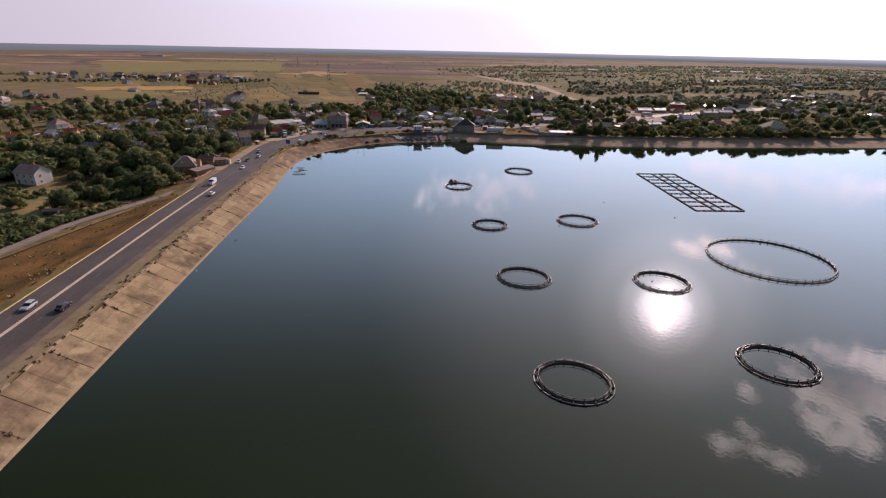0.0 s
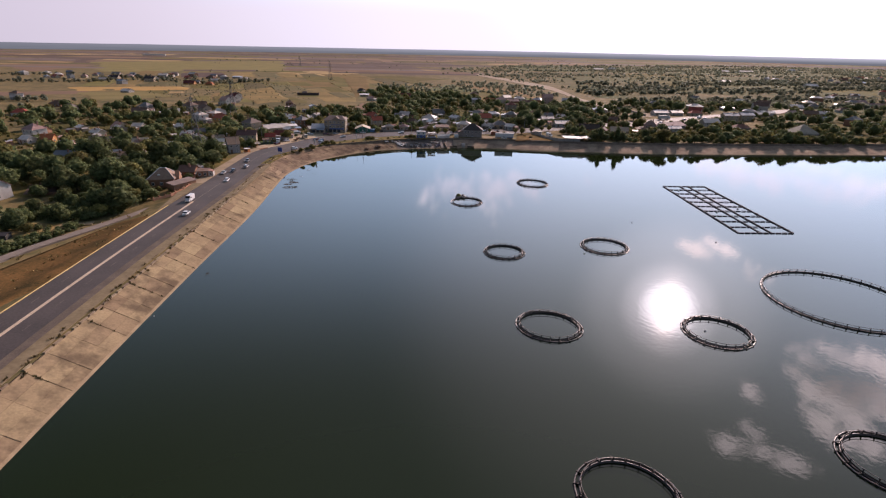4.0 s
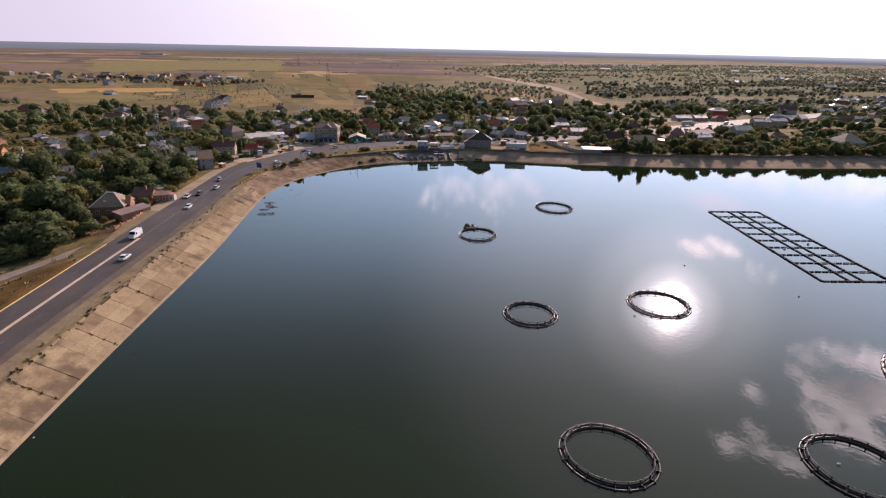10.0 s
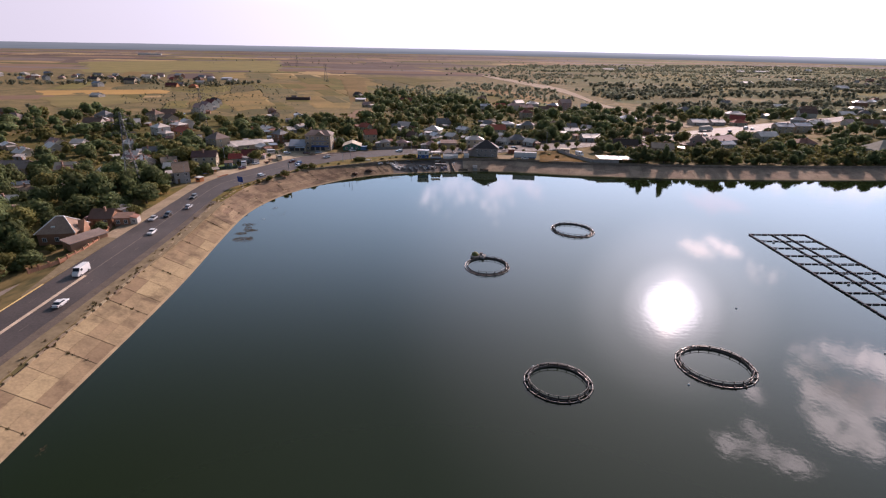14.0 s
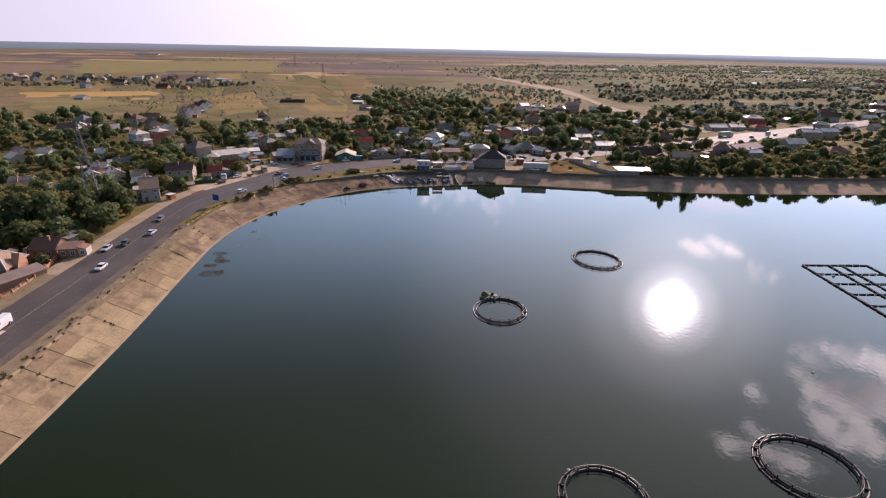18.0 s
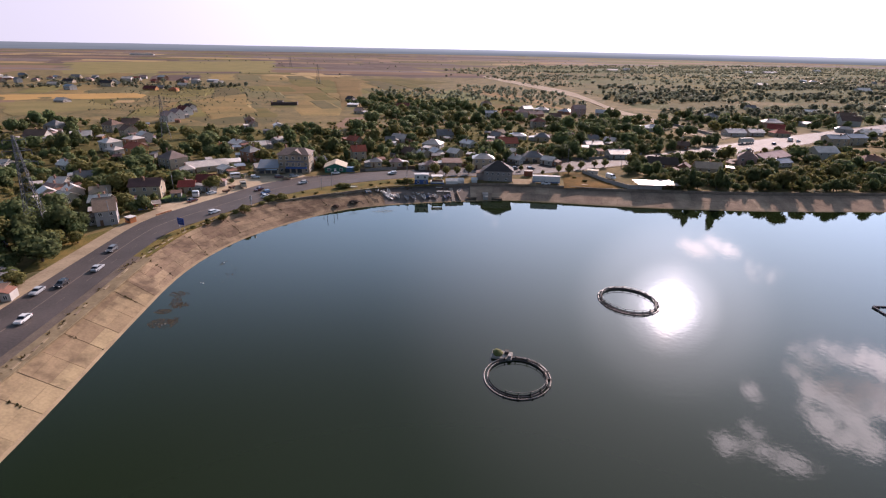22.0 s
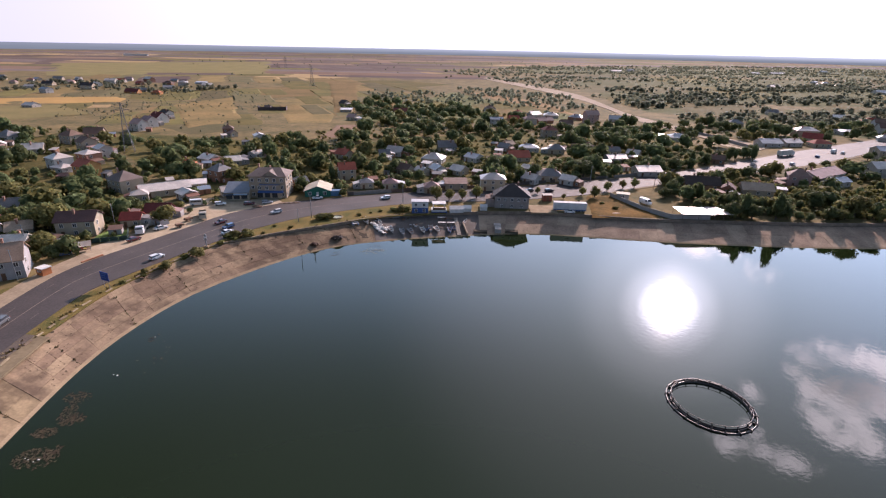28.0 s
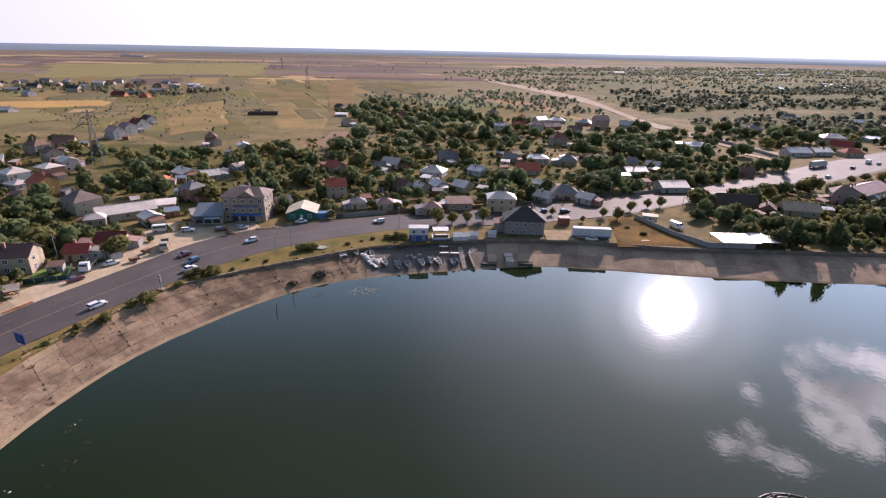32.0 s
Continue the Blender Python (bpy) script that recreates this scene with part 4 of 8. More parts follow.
def house(x, y, rot, w, d, storeys, roof, wall, kind, label="", base=None, plain=False):
    """A house at x, y with its ridge turned by rot degrees, w long and d deep."""
    SITES.append((x, y, max(w, d) * 0.62))
    rng = random.Random(int(x * 7 + y * 13))
    z0 = land(x, y) if base is None else base
    eave = {1: 2.9, 2: 5.5, 3: 7.8}[storeys]
    rise = d * (0.10 if kind == "shed" else rng.uniform(.20, .30) if roof in ("silver", "white", "blue", "mauve", "bluegrey") else rng.uniform(.28, .38))
    if not label:
        label = "%s house with %s %s roof" % (WALL_WORDS[wall] if storeys == 1 else "two-storey " + WALL_WORDS[wall], ROOF_WORDS.get(roof, roof + " tiled"), {"shed": "lean-to"}.get(kind, kind))
    h = thing("house", label, "house", pose(x, y, z0, 0, 0, rot), "village houses")
    a, b = w / 2, d / 2
    bm = bmesh.new()
    if kind == "gable":
        vs = [bm.verts.new(p) for p in ((-a, -b, -.6), (a, -b, -.6), (a, b, -.6), (-a, b, -.6), (-a, -b, eave), (a, -b, eave), (a, b, eave), (-a, b, eave), (-a, 0, eave + rise - .1), (a, 0, eave + rise - .1))]
        for f in ((0, 1, 5, 4), (2, 3, 7, 6), (1, 2, 6, 9, 5), (3, 0, 4, 8, 7)):
            bm.faces.new([vs[i] for i in f])
    elif kind == "shed":
        vs = [bm.verts.new(p) for p in ((-a, -b, -.6), (a, -b, -.6), (a, b, -.6), (-a, b, -.6), (-a, -b, eave), (a, -b, eave), (a, b, eave + rise), (-a, b, eave + rise))]
        for f in ((0, 1, 5, 4), (2, 3, 7, 6), (1, 2, 6, 5), (3, 0, 4, 7)):
            bm.faces.new([vs[i] for i in f])
    else:
        box(bm, -a, -b, -.6, a, b, eave)
    part("masonry", bm, wall_mat(wall), h)
    o = 0.45
    bm = bmesh.new()
    dz = rise / b * o
    if kind == "gable":
        roof_slab(bm, ((-a - o, -b - o, eave - dz + .1), (a + o, -b - o, eave - dz + .1), (a + o, 0, eave + rise + .1), (-a - o, 0, eave + rise + .1)))
        roof_slab(bm, ((-a - o, 0.004, eave + rise + .1), (a + o, 0.004, eave + rise + .1), (a + o, b + o, eave - dz + .1), (-a - o, b + o, eave - dz + .1)))
    elif kind == "shed":
        roof_slab(bm, ((-a - o, -b - o, eave + .08), (a + o, -b - o, eave + .08), (a + o, b + o, eave + rise + .14), (-a - o, b + o, eave + rise + .14)))
    else:
        r = max(a - b * .92, 0.15)
        e = eave - .02
        A, B, C, D = (-a - o, -b - o, e), (a + o, -b - o, e), (a + o, b + o, e), (-a - o, b + o, e)
        R1, R2 = (-r, 0, eave + rise), (r, 0, eave + rise)
        vs = [bm.verts.new(p) for p in (A, B, C, D, R1, R2)]
        for f in ((0, 1, 5, 4), (1, 2, 5), (2, 3, 4, 5), (3, 0, 4), (3, 2, 1, 0)):
            bm.faces.new([vs[i] for i in f])
    rf = part("roof", bm, roof_mat(roof), h)
    if kind != "shed":
        bm = bmesh.new()
        tube(bm, (-max(a - (b * .92 if kind == "hip" else 0), .2), 0, eave + rise + .12), (max(a - (b * .92 if kind == "hip" else 0), .2), 0, eave + rise + .12), .11, 6)
        part("ridge_cap", bm, roof_mat(roof), rf)
        if rng.random() < .75 or storeys > 1:
            cx, cy = rng.uniform(-.5, .5) * a, rng.choice((-1, 1)) * b * .3
            bm = boxed(cx - .3, cy - .3, eave + rise * .4, cx + .3, cy + .3, eave + rise + .9)
            box(bm, cx - .4, cy - .4, eave + rise + .9, cx + .4, cy + .4, eave + rise + 1.05)
            part("chimney", bm, CHIMNEY, rf)
    if not plain and w < 11 and rng.random() < .7:
        s = rng.choice((-1, 1))
        aw, ad, ah = w * rng.uniform(.35, .55), d * rng.uniform(.5, .8), rng.uniform(2.1, 2.6)
        x0 = a + .004 if s > 0 else -a - aw - .004
        ann = part("annex", boxed(x0, -ad / 2, -.6, x0 + aw, ad / 2, ah), wall_mat(rng.choice(("cream", "white", "brick", "greywall"))), h, "low annex built against the side wall")
        bm = bmesh.new()
        zi, zo = ah + .75, ah + .05
        zl, zr = (zi, zo) if s > 0 else (zo, zi)
        roof_slab(bm, ((x0 - .02, -ad / 2 - .3, zl), (x0 + aw + .02, -ad / 2 - .3, zr), (x0 + aw + .02, ad / 2 + .3, zr), (x0 - .02, ad / 2 + .3, zl)), .12)
        part("annex_roof", bm, roof_mat(rng.choice(("silver", "brown", "grey", "white", "redbrown", "pink"))), ann)
        window(ann, x0 + aw / 2, -ad / 2 - .03, 1.4, 0, .8, .8)
    if plain:
        window(h, 0, -b - .03, 1.5, 0)
        window(h, a + .03, 0, 1.5, 90)
        return h
    for s in range(min(storeys, 3)):
        zz = 1.5 + s * 2.6
        n = 3 if w > 10 else 2
        for i in range(n):
            px = -a + w * (i + .5) / n
            if s == 0 and i == 0 and kind != "shed":
                bm = boxed(px - .5, -b - .06, 0, px + .5, -b + .04, 2.1)
                part("door", bm, DOOR_WOOD, h)
            else:
                window(h, px, -b - .03, zz, 0)
        window(h, a + .03, -b * .35, zz, 90)
        window(h, -a - .03, b * .2, zz, 90)
    return h


house(-248, 523, -20, 10.1, 9.1, 2, "brown", "cream", "hip")
house(-250, 548, 20, 11.0, 9.9, 1, "brown", "cream", "gable")
house(-225, 503, -35, 8.5, 8.5, 2, "brown", "cream", "gable")
house(-203, 484, -35, 7.0, 7.0, 2, "silver", "white", "gable")
house(-201, 469, -25, 9.0, 8.4, 2, "silver", "brick", "hip")
house(-208, 457, -30, 9.1, 8.9, 2, "silver", "white", "hip")
house(-200, 448, -20, 7.7, 6.9, 1, "silver", "white", "hip")
house(-184, 442, -25, 8.9, 8.3, 2, "red", "orange", "gable")
house(-151, 418, -30, 10.2, 9.9, 2, "greybrown", "cream", "hip")
house(-132, 414, 36, 19.0, 9.5, 1, "white", "cream", "gable")
house(-137, 404, 28, 6.3, 6.1, 1, "silver", "cream", "hip")
house(-119, 407, -40, 6.9, 6.3, 1, "silver", "white", "gable")
house(-122, 423, 25, 6.9, 6.3, 1, "white", "white", "shed")
house(-144, 460, 15, 6.9, 6.3, 1, "orange", "cream", "hip")
house(-140, 476, -30, 8.9, 8.6, 1, "white", "white", "gable")
house(-118, 438, -30, 7.9, 7.8, 2, "grey", "brick", "hip")
house(-126, 472, 30, 7.8, 7.7, 1, "white", "cream", "gable")
house(-122, 373.5, 12, 6.3, 5.5, 1, "red", "cream", "gable")
house(-117.5, 383, 10, 8.2, 6.6, 1, "darkred", "cream", "gable")
house(-104, 413, 35, 6.0, 5.5, 1, "white", "cream", "gable")
house(-237, 578, -24, 8.6, 8.3, 2, "pink", "white", "gable")
house(-240, 597, -24, 8.4, 8.6, 2, "mauve", "white", "gable")
house(-244, 618, -24, 9.8, 9.8, 2, "darkred", "white", "gable")
house(-252, 645, -24, 8.2, 8.2, 2, "dark", "white", "gable")
house(-165, 562, 20, 7.0, 6.3, 2, "brown", "brick", "hip")
house(-162, 560, -35, 6.0, 5.5, 1, "pink", "cream", "gable")
house(-134, 536, -60, 6.9, 6.3, 2, "white", "white", "gable")
house(-60, 447, 20, 7.8, 7.0, 2, "red", "cream", "gable")
house(-71, 496, -30, 7.6, 7.4, 1, "red", "cream", "gable")
house(-37, 431, 10, 6.5, 5.5, 1, "pink", "cream", "hip")
house(-48, 431, 15, 6.0, 5.5, 1, "grey", "cream", "hip")
house(-120, 491, 60, 6.9, 6.3, 1, "silver", "white", "gable")
house(-42, 507, -20, 9.7, 8.6, 1, "silver", "white", "gable")
house(-48, 499, 15, 6.0, 5.5, 1, "grey", "white", "gable")
house(-32, 459, -40, 6.9, 6.8, 1, "brown", "cream", "gable")
house(-24, 457, -50, 6.0, 5.5, 1, "silver", "cream", "gable")
house(-19, 489, -15, 11.7, 10.0, 1, "silver", "white", "hip")
house(-16, 462, -60, 6.9, 6.4, 1, "blue", "white", "gable")
house(-5, 461, -38, 7.1, 7.1, 1, "white", "cream", "gable")
house(4, 494, -40, 8.0, 8.0, 1, "blue", "white", "gable")
house(-12, 526, 10, 11.0, 9.0, 1, "grey", "cream", "gable")
house(-18, 426, 10, 6.9, 6.3, 1, "pink", "cream", "hip")
house(10, 433, 0, 11.0, 7.9, 2, "silver", "cream", "hip")
house(40, 528, 0, 12.1, 8.7, 1, "blue", "white", "hip")
house(30, 499, 8, 11.9, 9.5, 1, "red", "cream", "gable")
house(57, 524, -10, 9.9, 8.0, 1, "grey", "cream", "hip")
house(79, 534, 0, 8.5, 6.3, 1, "pink", "cream", "hip")
house(32, 468, -40, 6.9, 6.3, 1, "silver", "white", "gable")
house(30, 446, -40, 6.9, 6.3, 1, "silver", "white", "gable")
house(40, 453, 0, 11.5, 8.3, 1, "grey", "cream", "hip")
house(48, 445, -40, 6.9, 6.3, 1, "white", "white", "gable")
house(64, 588, 10, 10.3, 8.4, 2, "darkred", "cream", "hip")
house(92, 523, 10, 7.9, 6.4, 1, "grey", "white", "gable")
house(87, 500, 5, 11.0, 8.4, 1, "silver", "white", "gable")
house(120, 685, 10, 12.0, 9.0, 3, "pink", "pinkwall", "gable")
house(147, 699, -15, 11.1, 9.5, 1, "blue", "white", "gable")
house(157, 582, -10, 14.6, 10.0, 1, "blue", "white", "hip")
house(103, 516, -35, 7.2, 7.2, 1, "silver", "white", "gable")
house(94, 469, 5, 12.6, 9.6, 1, "silver", "white", "gable")
house(148, 503, -25, 6.9, 6.6, 1, "brown", "brick", "gable")
house(110.5, 443.0, -8, 15.5, 8.6, 1, "darkbrown", "brick", "gable")
house(119.5, 434.5, 60, 6.0, 5.5, 1, "maroon", "brick", "gable")
house(132, 434.5, -12, 13.0, 8.4, 1, "peach", "cream", "gable")
house(252, 684, 0, 12.4, 9.0, 1, "grey", "white", "hip")
house(185, 469, 32, 28.0, 12.0, 1, "mauve", "white", "gable")
house(162.5, 452, -24, 9.4, 8.0, 2, "mauvebrown", "pinkwall", "hip")
house(214, 566, 5, 14.6, 10.0, 1, "blue", "white", "gable")
house(232, 570, 5, 11.9, 9.1, 1, "white", "white", "gable")
house(399, 757, 0, 13.6, 9.0, 1, "white", "cream", "gable")
house(318, 635, 0, 13.6, 9.0, 1, "blue", "white", "shed")
house(222, 476, 5, 13.6, 9.0, 2, "silver", "white", "gable")
house(285, 536, 5, 13.6, 9.0, 2, "bluegrey", "cream", "gable")
house(243, 465, 0, 13.5, 9.0, 1, "redbrown", "cream", "hip")
house(181.5, 452.6, 16, 12.5, 6.4, 1, "bluegrey", "white", "gable")
house(334, 584, 0, 13.6, 9.0, 1, "white", "white", "gable")
house(281, 444, 0, 16.6, 16.2, 1, "cream", "white", "hip")
house(418, 669, 0, 14.8, 10.0, 1, "white", "cream", "gable")
house(321, 571, 0, 12.3, 8.9, 1, "silver", "cream", "gable")
house(251, 568, 0, 12.3, 8.8, 1, "red", "cream", "hip")
house(267, 530, 0, 13.6, 9.0, 2, "bluegrey", "cream", "gable")
house(-295, 531, -15, 10.7, 9.2, 1, "grey", "white", "hip")
house(-277, 490, 10, 12.3, 9.9, 1, "brown", "white", "gable")
house(-248, 492, 25, 9.3, 8.7, 1, "white", "cream", "gable")
house(-200, 409, -20, 6.9, 6.3, 1, "white", "white", "gable")
house(-175, 385, 20, 6.9, 6.3, 1, "grey", "cream", "gable")
house(-179, 375, 0, 6.9, 6.3, 1, "white", "white", "gable")
house(-173, 359, -40, 6.0, 5.5, 1, "white", "cream", "gable")
house(-165, 363, -40, 6.9, 6.3, 1, "white", "white", "gable")
house(-161, 353, -20, 6.9, 6.3, 1, "silver", "cream", "gable")
house(-152, 361, 30, 6.9, 6.3, 1, "peach", "cream", "gable")
house(-144, 349, 15, 6.9, 6.3, 1, "white", "white", "gable")
house(-134, 364, 14, 11.5, 8.0, 2, "maroon", "cream", "gable")
house(-130.6, 331.6, 30, 6.4, 9.8, 2, "tan", "greywall", "gable")
house(-243, 404, -25, 7.8, 7.4, 1, "pink", "cream", "gable")
house(-231, 407, 0, 6.9, 6.3, 1, "white", "white", "gable")
house(-192, 342, 18, 8.3, 7.3, 1, "cream", "cream", "gable")
house(-181, 321, 0, 6.9, 6.3, 1, "white", "white", "gable")
house(-168, 334, -30, 6.9, 6.3, 1, "white", "white", "gable")
house(-175, 365, -15, 6.0, 5.5, 1, "pink", "white", "gable")
house(-129, 273, 6, 7.2, 8.0, 1, "brown", "brick", "gable")
house(-121, 271, 12, 5.0, 4.6, 1, "brown", "brick", "shed")
house(-265, 395, -35, 6.9, 6.3, 1, "silver", "cream", "gable")
house(-241, 376, -20, 7.3, 6.5, 1, "silver", "cream", "gable")
house(-236, 392, -30, 7.5, 7.2, 1, "silver", "cream", "gable")
house(-231, 332, 20, 6.8, 6.1, 1, "silver", "cream", "gable")
house(-216, 341, 10, 12.2, 9.9, 1, "greybrown", "cream", "gable")
house(-189, 337, 25, 6.0, 5.5, 1, "pink", "cream", "gable")
house(-209, 301, 5, 10.0, 7.6, 1, "bluegrey", "white", "gable")
house(-175, 287, 10, 6.9, 6.3, 1, "white", "white", "gable")
house(-181, 301, 35, 6.9, 6.3, 1, "peach", "cream", "gable")
house(-255, 349, 15, 6.9, 6.3, 1, "orange", "orange", "gable")
house(-351, 506, 0, 12.6, 9.1, 1, "greybrown", "cream", "hip")
house(-277, 367, -20, 10.3, 9.3, 2, "pink", "white", "hip")
house(-283, 378, 0, 11.7, 8.4, 1, "brown", "brick", "gable")
house(-278, 329, 10, 7.4, 6.3, 1, "orange", "cream", "gable")
house(-265, 345, -15, 6.9, 6.3, 1, "white", "white", "gable")
house(-229, 326, -35, 6.0, 5.5, 1, "silver", "white", "gable")
house(-244, 381, -35, 6.0, 5.5, 1, "silver", "white", "gable")
house(-199, 285, 30, 6.9, 6.3, 1, "silver", "cream", "gable")
house(-187, 308, 30, 6.0, 5.5, 1, "blue", "white", "gable")
house(-414, 491, -20, 7.8, 7.0, 1, "white", "white", "gable")
house(-385, 536, 0, 11.6, 8.4, 1, "brown", "brick", "hip")
house(-277, 502, -50, 6.8, 6.8, 1, "silver", "cream", "gable")
house(-255, 496, 30, 7.2, 7.0, 1, "white", "cream", "gable")
house(-601, 943, 0, 13.8, 9.9, 1, "silver", "white", "gable")
house(-527, 874, -20, 12.6, 10.0, 2, "bluegrey", "white", "gable")
house(-614, 995, 0, 16.4, 10.0, 1, "dark", "cream", "gable")
house(-520, 944, 0, 16.8, 10.0, 2, "dark", "cream", "gable")
house(-427, 893, 0, 17.0, 10.0, 1, "darkred", "orange", "gable")
house(-391, 885, 0, 11.3, 8.1, 1, "orange", "orange", "hip")
house(-428, 919, 0, 11.8, 8.5, 1, "grey", "cream", "gable")
house(-420, 971, 0, 14.3, 10.0, 1, "silver", "white", "gable")
house(-422, 1079, 0, 17.0, 10.0, 1, "blue", "white", "shed")
house(-424, 716, -10, 12.2, 9.9, 1, "silver", "white", "gable")
house(-116, 737, 0, 11.4, 8.2, 1, "white", "cream", "shed")
house(-97, 668, -30, 8.0, 7.8, 1, "pink", "cream", "gable")
house(-60, 732, 0, 13.0, 9.4, 1, "darkred", "cream", "gable")
house(-38, 643, -35, 7.4, 7.4, 1, "white", "white", "gable")
house(30, 649, 0, 10.5, 7.5, 2, "bluegrey", "white", "gable")
house(-131, 803, -40, 9.0, 9.0, 1, "dark", "cream", "gable")
house(28, 538, 30, 6.9, 6.3, 1, "peach", "cream", "gable")
house(354, 798, 0, 11.2, 8.0, 1, "grey", "white", "gable")
house(-92, 432, -30, 8.4, 7.4, 2, "white", "white", "gable")
house(-78, 429, 40, 6.0, 5.5, 1, "grey", "brick", "gable")
house(-7, 434, 5, 10.0, 7.7, 1, "brown", "cream", "shed")
house(25, 527, -35, 6.9, 6.3, 1, "grey", "cream", "gable")


def outlying(poly, count, seed, rise=.2):
    """Scattered houses further out on the plain."""
    rng = random.Random(seed)
    xs, ys = [p[0] for p in poly], [p[1] for p in poly]
    made = tries = 0
    while made < count and tries < count * 30:
        tries += 1
        x, y = rng.uniform(min(xs), max(xs)), rng.uniform(min(ys), max(ys))
        inside_it = False
        for i in range(len(poly)):
            (x0, y0), (x1, y1) = poly[i], poly[i - 1]
            if (y0 > y) != (y1 > y) and x < (x1 - x0) * (y - y0) / (y1 - y0) + x0:
                inside_it = not inside_it
        if not inside_it or any((sx - x) ** 2 + (sy - y) ** 2 < 324 for sx, sy, sr in SITES):
            continue
        w = rng.uniform(9, 16)
        house(round(x), round(y), rng.uniform(-35, 35), w, w * rng.uniform(.6, .8), 1 if rng.random() < .7 else 2, rng.choice(("silver", "white", "silver", "red", "brown", "bluegrey", "grey", "pink", "redbrown")),
              rng.choice(("white", "cream", "white", "brick")), rng.choice(("gable", "hip")), plain=True)
        made += 1


outlying([(235, 590), (330, 480), (620, 470), (900, 700), (760, 1000), (430, 760)], 62, 51)
outlying([(760, 1000), (900, 700), (1700, 1300), (1500, 1800), (800, 1500)], 52, 52)
outlying([(-840, 960), (-400, 1010), (-360, 1090), (-560, 1140), (-900, 1110)], 26, 53)
outlying([(-640, 560), (-430, 420), (-330, 470), (-420, 560), (-520, 640)], 16, 54)
outlying([(20, 640), (150, 640), (110, 720), (30, 760)], 9, 55)
for x, y, L in ((520, 1930, 34), (585, 1990, 22), (980, 1960, 26), (1070, 1990, 48), (1400, 2250, 24), (-1500, 2750, 110), (640, 1280, 20), (760, 1160, 24)):
    house(x, y, 4, L, 16, 1, "silver", "white", "gable", "long white factory hall far out on the plain", plain=True)


def garden_sheds():
    """Small sheds and summer kitchens behind the houses."""
    rng = random.Random(29)
    yard = [q for q in SITES if -300 < q[0] < 180 and 190 < q[1] < 640]
    road = [((a + b) / 2, (a - b).length / 2) for a, b in sample(ROAD, 8)]
    for sx, sy, sr in yard:
        for _ in range(rng.choice((1, 1, 2))):
            g = rng.uniform(0, 6.28)
            x, y = sx + math.cos(g) * (sr + 5), sy + math.sin(g) * (sr + 5)
            w, d = rng.uniform(3.0, 5.5), rng.uniform(2.4, 3.8)
            if any((qx - x) ** 2 + (qy - y) ** 2 < (qr + w * .7) ** 2 for qx, qy, qr in SITES) or any((c - Vector((x, y))).length < r + w + 3 for c, r in road) or (y < 395 and x > -112) or (y < 425 and x > -50):
                continue
            SITES.append((x, y, w * .6))
            c = rng.choice(("silver", "brown", "grey", "redbrown", "white", "silver", "bluegrey", "pink"))
            s = thing("garden_shed", "small garden shed with %s lean-to roof" % ROOF_WORDS.get(c, c), "shed", pose(x, y, land(x, y), 0, 0, rng.uniform(-40, 40)), "garden sheds")
            part("wall", boxed(-w / 2, -d / 2, -.5, w / 2, d / 2, 2.2), wall_mat(rng.choice(("cream", "brick", "greywall", "white"))), s)
            bm = bmesh.new()
            roof_slab(bm, ((-w / 2 - .25, -d / 2 - .25, 2.22), (w / 2 + .25, -d / 2 - .25, 2.22), (w / 2 + .25, d / 2 + .25, 2.95), (-w / 2 - .25, d / 2 + .25, 2.95)), .1)
            part("roof", bm, roof_mat(c), s)
            part("door", boxed(-.45, -d / 2 - .05, 0, .45, -d / 2 + .03, 1.9), DOOR_WOOD, s)


garden_sheds()

# ---- buildings by the road and the lake ----


def hip_roof(bm, a, b, eave, rise, o, ridge):
    vs = [bm.verts.new(p) for p in ((-a - o, -b - o, eave), (a + o, -b - o, eave), (a + o, b + o, eave), (-a - o, b + o, eave), (-ridge, 0, eave + rise), (ridge, 0, eave + rise))]
    for f in ((0, 1, 5, 4), (1, 2, 5), (2, 3, 4, 5), (3, 0, 4), (3, 2, 1, 0)):
        bm.faces.new([vs[i] for i in f])


